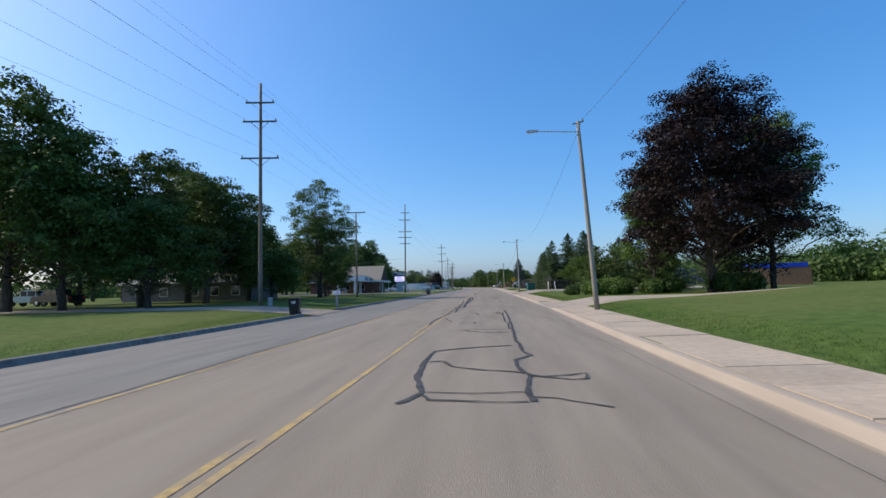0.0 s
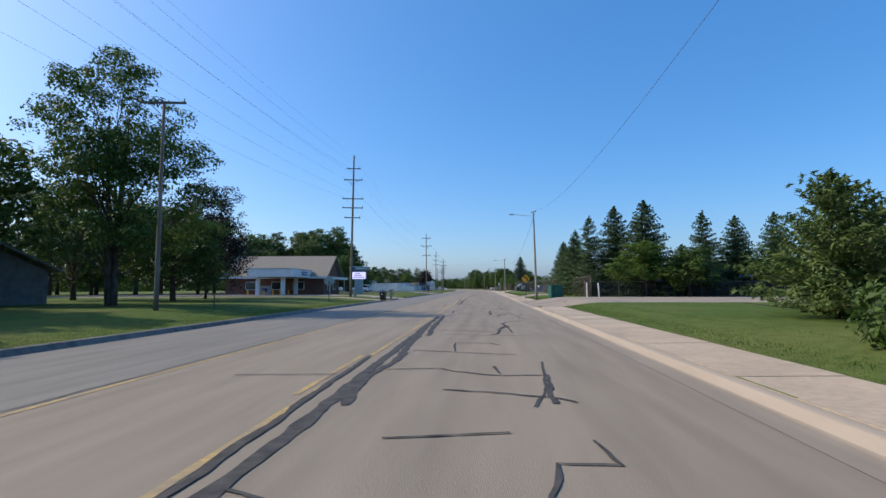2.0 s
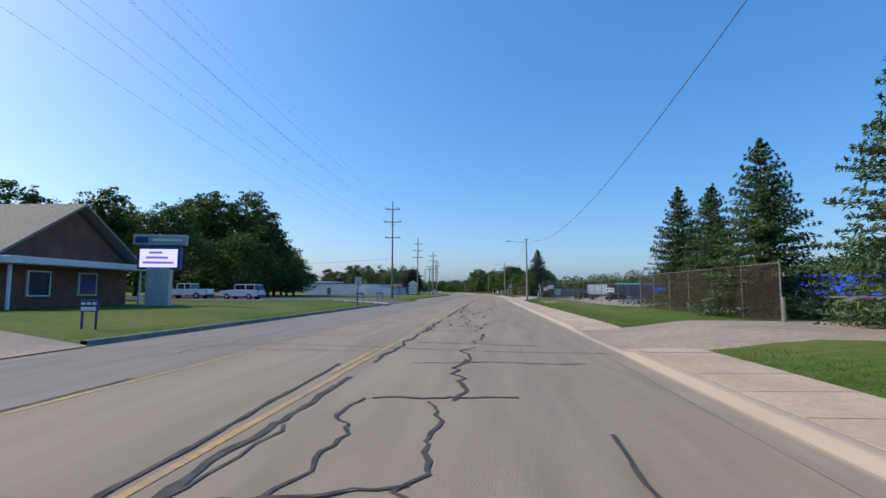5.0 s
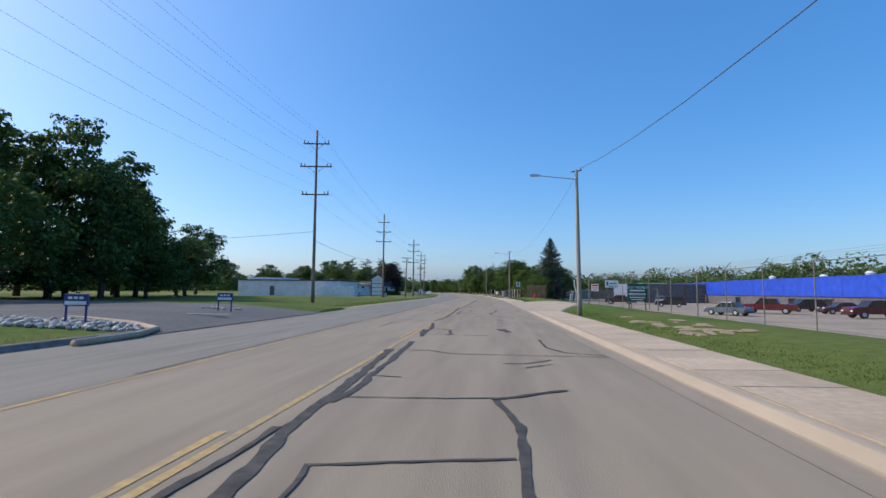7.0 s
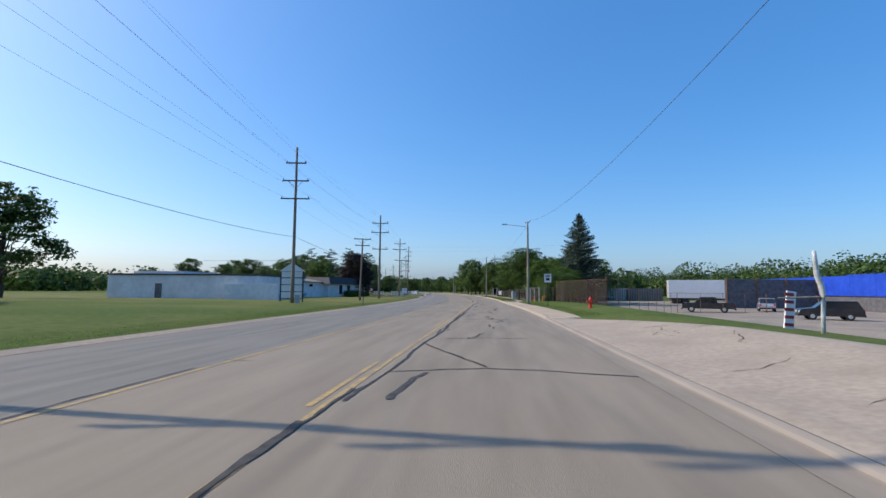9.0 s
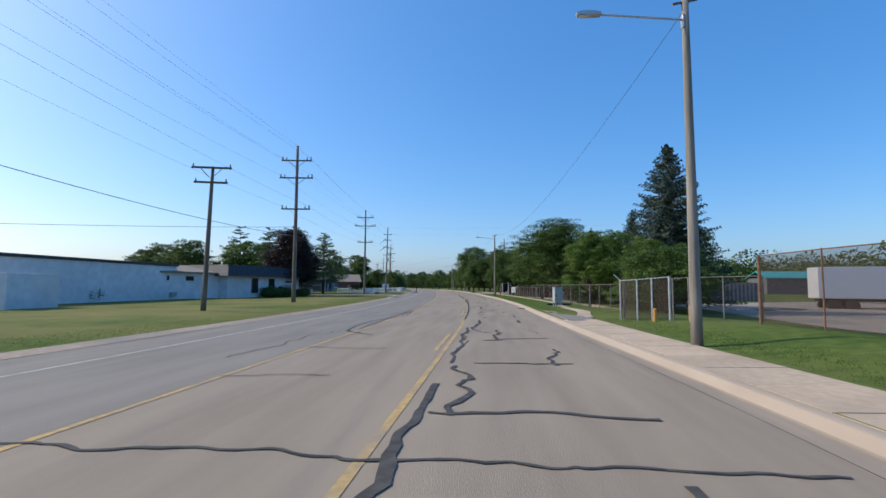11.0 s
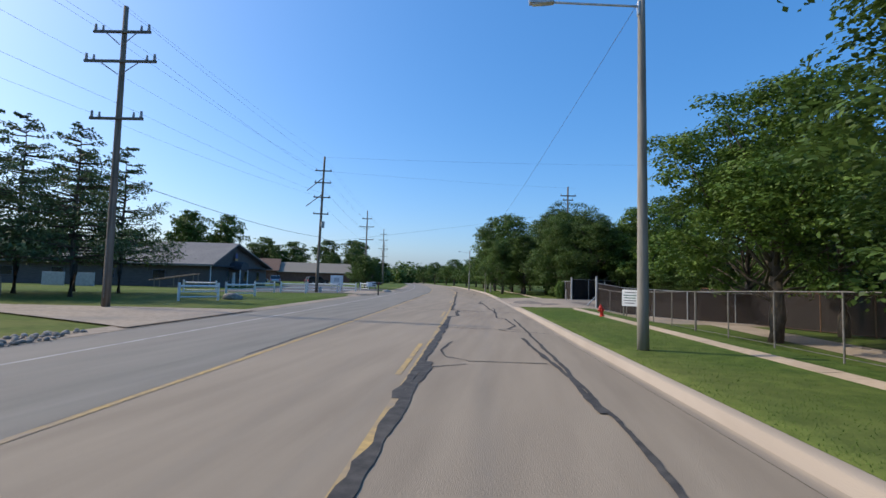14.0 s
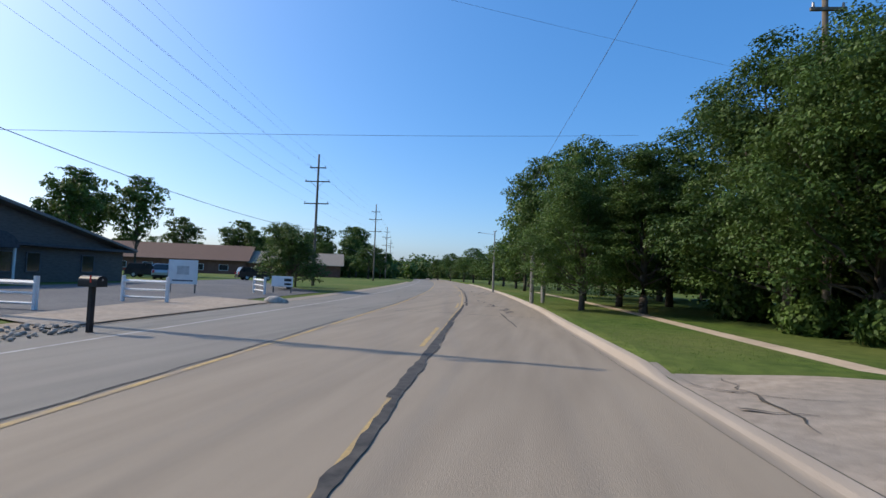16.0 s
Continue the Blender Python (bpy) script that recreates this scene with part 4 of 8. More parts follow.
    crack(0.06, (-0.17, 171.8), (0.79, 172.4), (1.66, 172.5), (3.09, 172.4), (3.76, 172.1))
    crack(0.12, (3.26, 180.1), (3.05, 176.2), (2.76, 174.5), (2.81, 172.9), (3.02, 172.4))
    crack(0.09, (2.85, 171.2), (3.15, 170.7), (3.75, 170.7), (4.32, 170.9), (4.47, 171.5))
    crack(0.09, (0.09, 168.3), (0.24, 168.9), (0.35, 169.6), (0.62, 170.3), (1.37, 170.1), (2.20, 170.0), (3.00, 170.2), (3.39, 170.7))
    crack(0.06, (0.11, 168.4), (0.27, 169.2), (0.75, 169.6), (1.87, 169.7), (2.20, 170.0))
    crack(0.07, (-3.86, 169.9), (-3.74, 169.5), (-3.35, 169.3), (-2.19, 169.6), (-0.40, 169.6))
    crack(0.09, (-2.22, 165.8), (-0.43, 165.9))
    crack(0.06, (-7.60, 182.1), (-4.40, 182.1), (-1.43, 182.2), (0.06, 182.2), (2.90, 181.7), (5.25, 181.3))
    crack(0.05, (0.30, 183.0), (0.95, 182.1), (2.92, 182.0))
    crack(0.12, (1.12, 179.9), (1.23, 178.9), (1.28, 178.2))
    crack(0.07, (1.28, 178.2), (0.51, 177.9), (0.01, 178.5), (-0.19, 178.6))
    crack(0.06, (1.14, 177.9), (1.85, 177.7), (2.71, 177.5))
    crack(0.16, (0.52, 177.7), (0.55, 176.9))
    crack(0.07, (0.08, 187.5), (-0.00, 182.6), (-0.08, 179.4))
    crack(0.08, (0.24, 194.5), (0.94, 192.8), (1.63, 191.3), (2.18, 190.1))
    crack(0.07, (0.31, 189.2), (1.27, 189.6), (2.18, 189.9), (3.21, 189.8), (5.05, 189.3))
    crack(0.12, (1.04, 189.2), (0.88, 188.4), (0.84, 187.5), (0.81, 186.8))
    crack(0.08, (0.10, 213.6), (0.40, 197.9), (0.24, 194.5), (0.31, 189.8), (0.18, 186.6))
    crack(0.04, (-3.66, 190.2), (-2.91, 190.1))
    crack(0.13, (0.69, 242.3), (0.73, 240.3), (0.58, 238.9), (0.43, 238.1))
    crack(0.09, (0.43, 238.1), (0.52, 237.3), (0.70, 236.7), (0.94, 236.3), (1.13, 236.1))
    crack(0.06, (0.87, 243.7), (1.05, 244.5), (2.31, 245.3))
    crack(0.10, (2.55, 246.6), (2.52, 244.8))
    crack(0.15, (2.46, 242.5), (2.41, 240.9))
    crack(0.04, (2.33, 237.8), (2.50, 237.3), (2.64, 236.8), (2.68, 236.1))
    crack(0.15, (-3.83, 236.5), (-3.85, 236.2), (-3.57, 235.8), (-3.19, 235.4), (-2.62, 234.9))
    crack(0.08, (-3.91, 236.6), (-4.05, 238.3), (-4.00, 240.8), (-3.56, 243.4))
    crack(0.07, (-3.47, 243.2), (-3.08, 244.9), (-3.39, 250.3))
    crack(0.09, (0.06, 255.3), (0.04, 244.2), (-0.03, 242.5))
    crack(0.11, (1.06, 256.9), (0.89, 254.1), (1.01, 252.5), (1.40, 251.7), (1.73, 250.8), (1.30, 250.1), (0.94, 249.8), (0.76, 248.8))
    crack(0.06, (1.08, 248.8), (0.76, 248.4), (0.66, 247.8), (0.71, 247.0), (0.95, 246.5), (1.46, 246.1), (2.07, 245.9))
    crack(0.06, (-0.08, 248.6), (1.02, 248.8))
    crack(0.18, (2.25, 249.9), (2.24, 249.1))
    crack(0.09, (0.41, 278.2), (0.13, 260.5), (0.06, 253.9), (0.10, 251.2), (0.08, 249.3), (0.08, 247.3), (0.12, 246.2))
    crack(0.10, (-3.39, 245.6), (-3.47, 246.1), (-3.46, 247.1), (-3.39, 248.6))
    crack(0.07, (0.58, 258.4), (1.70, 258.5), (2.44, 258.2), (3.52, 258.1))
    crack(0.08, (0.58, 258.3), (0.96, 257.5), (1.52, 256.9), (1.92, 256.4), (2.26, 255.9))
    crack(0.10, (2.37, 260.9), (2.53, 259.7), (2.47, 258.4))
    crack(0.08, (1.37, 261.1), (1.81, 260.9), (1.60, 259.5), (1.50, 259.0), (1.82, 258.6))
    crack(0.05, (-0.02, 267.3), (1.02, 267.7), (1.38, 266.7), (1.31, 265.3), (0.42, 263.8))
    crack(0.10, (-3.71, 256.0), (-2.84, 256.0), (-1.80, 255.9), (-0.96, 255.9))
    crack(0.06, (-3.75, 256.1), (-3.62, 256.4), (-3.58, 257.4))
    crack(0.13, (0.19, 270.1), (0.13, 262.3), (0.11, 258.5), (0.07, 256.1))
    crack(0.19, (0.19, 276.8), (0.13, 272.0), (0.05, 268.6), (0.08, 265.9))
    crack(0.04, (1.89, 270.5), (3.39, 270.6))
    crack(0.11, (2.51, 267.4), (2.50, 266.5), (2.53, 265.8))
    crack(0.19, (0.22, 289.0), (0.05, 281.8), (0.06, 278.5), (0.08, 276.1))
    crack(0.09, (3.05, 301.3), (2.89, 288.7), (2.76, 283.9), (2.64, 281.0), (2.75, 279.8), (2.46, 278.5), (2.52, 277.7), (2.66, 277.1), (2.37, 276.5), (2.60, 276.2), (2.94, 276.1))
    crack(0.20, (0.20, 297.4), (0.09, 290.6), (0.06, 287.8), (-0.00, 285.8))
    crack(0.11, (2.62, 293.9), (2.71, 290.6), (2.76, 289.2), (2.81, 288.0), (2.75, 286.9), (2.74, 285.7))
    crack(0.06, (0.57, 292.4), (0.36, 290.7), (0.54, 289.7), (1.03, 289.3), (2.64, 289.5))
    crack(0.05, (0.11, 288.3), (0.97, 288.9))
    crack(0.20, (0.40, 305.4), (0.54, 302.3), (0.14, 301.5), (0.17, 298.4), (0.12, 296.7), (0.11, 295.4))
    crack(0.09, (2.66, 310.2), (2.32, 301.8), (2.70, 301.4), (2.72, 299.6), (2.79, 298.0), (2.40, 296.6))
    crack(0.06, (0.24, 296.5), (1.25, 296.2), (2.39, 296.5), (3.09, 296.4))
    crack(0.07, (2.08, 296.3), (2.39, 295.8), (2.82, 295.8), (3.62, 295.5))
    crack(0.17, (0.16, 314.3), (0.08, 310.2), (0.14, 307.8), (0.07, 306.6), (0.46, 306.1), (0.52, 305.0))
    crack(0.12, (2.10, 318.8), (2.31, 312.2), (2.32, 308.6), (2.49, 307.0), (2.52, 306.2), (2.43, 305.5), (2.43, 305.0))
    crack(0.08, (-3.45, 307.3), (-2.88, 306.4), (-2.10, 306.3), (0.18, 306.6))
    crack(0.08, (0.15, 307.2), (0.74, 306.6), (1.37, 306.5), (1.62, 306.3))
    crack(0.10, (0.17, 306.7), (0.59, 306.1), (1.01, 306.7), (1.54, 306.2), (2.43, 306.1), (3.54, 306.2))
    crack(0.06, (0.54, 305.7), (1.53, 306.1))
    crack(0.16, (0.12, 335.0), (0.05, 323.9), (0.07, 318.5), (0.05, 314.6))
    crack(0.08, (2.25, 320.8), (2.18, 319.4), (2.69, 319.6))
    crack(0.05, (1.42, 321.0), (3.08, 320.9))
    crack(0.05, (1.02, 318.6), (2.67, 318.6))
    crack(0.06, (0.98, 317.5), (2.06, 317.6))
    crack(0.14, (2.06, 317.6), (2.02, 316.3), (2.08, 315.8))
    crack(0.06, (1.14, 316.0), (1.97, 315.8))
    crack(0.10, (1.97, 315.8), (1.96, 315.1), (2.02, 314.7))
    crack(0.15, (0.10, 345.6), (0.04, 333.2), (-0.00, 328.1), (-0.03, 324.3))
    crack(0.06, (1.94, 340.5), (2.30, 334.5))


build_cracks()
build_sealed_cracks()
concrete_cracks()


# ---- poles, lamps, wires ----
POLES = {}


def utility_pole(x, y, h, arms, label, lean=0.0, strut_side=0, pots=False, r=0.17, wood=None):
    """A wooden utility pole. arms: (height, half length, insulators on it)."""
    z = land(x, y)
    e = thing("utility_pole", label, "utility pole", pose(x, y, z - 0.05, 0, lean, 8), group="poles along the road")
    bm = bm_new()
    pts = [(0, 0, h * k / 8) for k in range(9)]
    add_path_tube(bm, pts, [r * (1 - 0.42 * k / 8) for k in range(9)], 14)
    part("pole", bm, wood or POLEWOOD, e, smooth=True)
    ends = []
    for az, half, ins in arms:
        bm = bm_new()
        add_box(bm, 0, -0.16, az - 0.06, half * 2, 0.10, 0.12, bevel=0.012)
        part("crossarm", bm, ARMWOOD, e)
        for s in (-1, 1):
            if half > 1.15 and ins > 1:
                bm = bm_new()
                add_tube(bm, (s * half * 0.55, -0.2, az - 0.04), (s * 0.08, -0.17, az - 0.62), 0.022, n=6)
                part("brace", bm, DULLSTEEL, e)
            if ins:
                bm = bm_new()
                xx = s * (half - 0.1)
                if pots:
                    add_tube(bm, (xx, -0.16, az + 0.06), (xx, -0.16, az + 0.36), 0.07, 0.05, 10)
                    part("insulator", bm, PORCELAIN, e)
                    bm = bm_new()
                    add_tube(bm, (xx - s * 0.35, -0.16, az + 0.06), (xx - s * 0.35, -0.16, az + 0.30), 0.06, 0.04, 10)
                else:
                    add_tube(bm, (xx, -0.16, az + 0.06), (xx, -0.16, az + 0.24), 0.055, 0.03, 8)
                part("insulator", bm, PORCELAIN, e)
            ends.append((s, az, half))
    bm = bm_new()
    add_box(bm, 0.02, -r - 0.03, 0.5, 0.05, 0.03, 2.6, bevel=0.005)
    part("ground_wire_guard", bm, DULLSTEEL, e)
    POLES[round(y)] = (e, h, arms)
    return e


GREYLAB = "tall weathered wooden utility pole with crossarms"
utility_pole(-15.6, -28.0, 17.4, ((15.8, 1.1, 2), (14.3, 1.3, 2), (11.4, 1.45, 2)), GREYLAB)
utility_pole(-15.6, 40.7, 17.4, ((15.8, 1.1, 2), (14.3, 1.3, 2), (11.4, 1.45, 2)), "tall grey wooden utility pole with three crossarms")
utility_pole(-16.1, 106.0, 18.6, ((16.8, 0.9, 2), (15.3, 1.2, 2), (12.8, 1.35, 1), (11.6, 1.35, 1), (10.3, 1.05, 2)), "tall wooden utility pole with five crossarms", lean=0.8)
utility_pole(-16.5, 186.5, 17.1, ((15.7, 1.28, 2), (13.4, 1.55, 2), (10.6, 1.33, 1)), "tall dark wooden utility pole on the lawn", lean=-0.3, pots=True)
utility_pole(-17.6, 222.5, 14.3, ((12.8, 0.93, 2), (11.15, 1.2, 2), (9.5, 1.3, 1)), GREYLAB)
utility_pole(-18.65, 262.0, 14.3, ((12.9, 1.37, 2), (11.3, 1.5, 2), (8.45, 1.3, 1)), "thick wooden utility pole with heavy insulators", pots=True, r=0.2)
utility_pole(-22.0, 298.7, 14.1, ((12.8, 1.35, 2), (11.4, 1.7, 2), (8.7, 1.25, 1)), "wooden utility pole crowded with insulators", pots=True, r=0.18)
utility_pole(-25.2, 329.1, 14.8, ((13.2, 0.9, 1), (11.9, 0.9, 1), (10.3, 0.9, 1), (8.5, 0.85, 2)), "leaning wooden utility pole with side struts", lean=1.2)
utility_pole(-32.2, 367.0, 14.3, ((12.8, 0.9, 2), (11.3, 1.35, 2), (8.9, 1.35, 1)), GREYLAB)
utility_pole(-42.8, 415.0, 16.0, ((14.4, 0.9, 2), (12.8, 1.35, 2), (10.3, 1.35, 1)), GREYLAB)
utility_pole(-56.0, 462.0, 16.0, ((14.4, 0.9, 2), (12.8, 1.35, 2), (10.3, 1.35, 1)), GREYLAB)
utility_pole(-72.0, 515.0, 16.0, ((14.4, 0.9, 2), (12.8, 1.35, 2), (10.3, 1.35, 1)), GREYLAB)
utility_pole(-15.8, 68.2, 11.4, ((11.25, 1.25, 2),), "slim wooden pole with one top crossarm", r=0.13)
utility_pole(-18.0, 247.2, 8.75, ((8.65, 1.2, 2), (7.75, 1.0, 2)), "short wooden pole with two crossarms", lean=1.5, r=0.16)
utility_pole(1.6, 337.2, 12.8, ((11.7, 0.9, 2), (11.2, 0.6, 1)), "dark wooden pole rising behind the trees", r=0.15)
utility_pole(46.0, 47.0, 8.5, ((7.9, 0.6, 1),), "slim wooden pole beyond the lawn", r=0.12)
# struts and a small transformer on the leaning pole
e, _, _ = POLES[329]
for z0, z1 in ((12.4, 11.0), (10.6, 9.3)):
    bm = bm_new()
    add_tube(bm, (-0.1, 0, z0), (-1.7, 0, z1), 0.05, 0.045, 8)
    part("strut", bm, ARMWOOD, e)
bm = bm_new()
add_tube(bm, (0.25, -0.1, 7.0), (0.25, -0.1, 7.7), 0.2, 0.2, 14)
part("transformer", bm, GREYBOX, e, "grey pole-mounted transformer")


def wire_line(pts, r=0.011, sag=0.9, label="thin dark overhead power line"):
    bm = bm_new()
    path = []
    for a, b in zip(pts, pts[1:]):
        a, b = Vector(a), Vector(b)
        s = sag * ((b - a).length / 65.0) ** 2
        for i in range(14):
            k = i / 14
            p = a.lerp(b, k)
            p.z -= 4 * s * k * (1 - k)
            path.append(p)
    path.append(Vector(pts[-1]))
    add_path_tube(bm, path, r, 5)
    return solid("power_line", bm, WIRE, label, "power line", group="overhead lines", smooth=True)


MAIN = [-28, 41, 106, 186, 222, 262, 299, 329, 367, 415, 462, 515]


def arm_point(key, which, side):
    e, h, arms = POLES[key]
    az, half, _ = arms[min(which, len(arms) - 1)]
    return e.matrix_basis @ Vector((side * (half - 0.1), -0.16, az + 0.24))


for which, side in ((0, -1), (0, 1), (1, -1), (1, 1), (2, -1), (2, 1)):
    wire_line([arm_point(k, which, side) for k in MAIN], 0.0055, 1.1)
wire_line([POLES[k][0].matrix_basis @ Vector((0, 0, POLES[k][1])) for k in MAIN], 0.0045, 0.9)
wire_line([POLES[k][0].matrix_basis @ Vector((0.15, 0, 6.0)) for k in MAIN[3:]], 0.016, 1.7, "thick dark telephone cable")


def street_lamp(x, y, h, lean_deg, label, arm=2.15, r=0.14):
    z = land(x, y)
    e = thing("street_lamp", label, "street lamp", pose(x, y, z - 0.05, 0, lean_deg, 0), group="street lamps")
    bm = bm_new()
    add_path_tube(bm, [(0, 0, h * k / 8) for k in range(9)], [r * (1 - 0.40 * k / 8) for k in range(9)], 14)
    part("pole", bm, POLEGREY, e, smooth=True)
    bm = bm_new()
    za = h - 0.62
    pts = [(-0.05 - arm * k / 8, -0.05, za + 0.05 + 0.26 * k / 8) for k in range(9)]
    add_path_tube(bm, pts, 0.028, 8)
    add_box(bm, -0.07, 0, za - 0.15, 0.05, 0.16, 0.34, bevel=0.01)
    part("arm", bm, STEEL, e, smooth=True)
    bm = bm_new()
    hx, hz = pts[-1][0], pts[-1][2]
    add_prism(bm, ((0.1, 0.03), (-0.1, 0.08), (-0.36, 0.09), (-0.52, 0.05), (-0.5, 0.0), (-0.2, -0.04), (0.1, -0.03)), 0.18, Matrix.Translation((hx, -0.05, hz)))
    head = part("lamp_head", bm, STEEL, e)
    bm = bm_new()
    add_box(bm, hx - 0.3, -0.05, hz - 0.055, 0.26, 0.13, 0.035, bevel=0.01)
    part("lens", bm, LAMPGLASS, head)
    bm = bm_new()
    add_tube(bm, (-0.3, 0, h - 0.12), (0.3, 0, h - 0.02), 0.035, n=6)
    add_tube(bm, (0.25, 0, h - 0.02), (0.25, 0, h + 0.12), 0.05, 0.03, 8)
    part("wire_bracket", bm, ARMWOOD, e)
    return e


LAMPS = [street_lamp(8.0, -36.0, 10.0, -1.0, "wooden street lamp with a steel arm"),
         street_lamp(7.2, 30.6, 9.9, -3.0, "leaning wooden street lamp with a steel arm"),
         street_lamp(7.0, 99.4, 10.0, -1.2, "wooden street lamp beside a green cabinet"),
         street_lamp(5.75, 169.1, 8.6, -0.6, "wooden street lamp on the grass verge"),
         street_lamp(4.1, 232.0, 8.8, -0.2, "pale street lamp near the yard fence"),
         street_lamp(-0.67, 291.3, 8.9, -0.3, "pale street lamp beside the fence"),
         street_lamp(-15.8, 395.0, 8.8, 0.0, "pale street lamp far along the road")]
LAMP_TOPS = [l.matrix_basis @ Vector((0.25, 0, z + 0.1)) for l, z in zip(LAMPS, (10.0, 9.9, 10.0, 8.6, 8.8, 8.9, 8.8))]
wire_line(LAMP_TOPS[:3], 0.007, 2.1, "single dark overhead lamp cable")
wire_line(LAMP_TOPS[2:4], 0.013, 2.75, "slack dark overhead lamp cable")
wire_line(LAMP_TOPS[3:6], 0.008, 2.1, "single dark overhead lamp cable")
wire_line(LAMP_TOPS[5:], 0.007, 0.6, "single dark overhead lamp cable")
# service drops and the wires that cross the road
wire_line([(-16.4, 186.5, 7.2), (-70, 192, 6.8)], 0.016, 1.2, "dark service cable to the pole")
wire_line([(-25.2, 329.1, 5.4), (-2, 352, 11.3)], 0.008, 0.5)
wire_line([(-25.2, 329.1, 13.2), (4, 352, 15.5)], 0.006, 0.5)
wire_line([(-25.2, 329.1, 14.7), (30, 345, 17)], 0.006, 0.5)
for z in (6.8,):
    wire_line([(-16.1, 106.0, 7.6), (-62, 118, 6.8)], 0.016, 1.2, "dark service cable across the lawn")
wire_line([(-18.65, 262.0, 6.8), (-40, 245, 5.4)], 0.016, 0.8, "dark service cable to the building")


# ---- trees ----
def leaf_cards(centres, normals, size, rng, aspect=0.6, jitter=0.35, stray=0.7):
    """One folded leaf spray (two triangles with a crease) at each centre."""
    n = len(centres)
    d = rng.normal(size=(n, 3))
    nrm = normals + rng.normal(size=(n, 3)) * stray
    nrm /= np.linalg.norm(nrm, axis=1, keepdims=True) + 1e-9
    a = np.cross(nrm, d)
    a /= np.linalg.norm(a, axis=1, keepdims=True) + 1e-9
    b = np.cross(nrm, a)
    s = size * (1 + jitter * rng.uniform(-1, 1, (n, 1)))
    v = np.empty((n, 4, 3))
    v[:, 0] = centres - a * s
    v[:, 1] = centres - b * s * aspect + nrm * s * 0.25
    v[:, 2] = centres + a * s
    v[:, 3] = centres + b * s * aspect + nrm * s * 0.2
    return v.reshape(-1, 3)


def cards_mesh(name, v, material):
    n = len(v) // 4
    me = bpy.data.meshes.new(name)
    me.vertices.add(len(v))
    me.vertices.foreach_set("co", v.astype(np.float32).ravel())
    me.loops.add(4 * n)
    me.loops.foreach_set("vertex_index", np.arange(4 * n, dtype=np.int32))
    me.polygons.add(n)
    me.polygons.foreach_set("loop_start", np.arange(0, 4 * n, 4, dtype=np.int32))
    me.update(calc_edges=True)
    me.validate()
    me.materials.append(material)
    return me


def limb(bm, p, q, r1, r2, rng, n=5, bend=0.12):
    p, q = Vector(p), Vector(q)
    ln = (q - p).length
    pts = [p.lerp(q, k / n) + Vector(rng.normal(size=3) * bend * ln * 0.25 * (0 < k < n)) for k in range(n + 1)]
    add_path_tube(bm, pts, [r1 + (r2 - r1) * k / n for k in range(n + 1)], 7)
    return pts


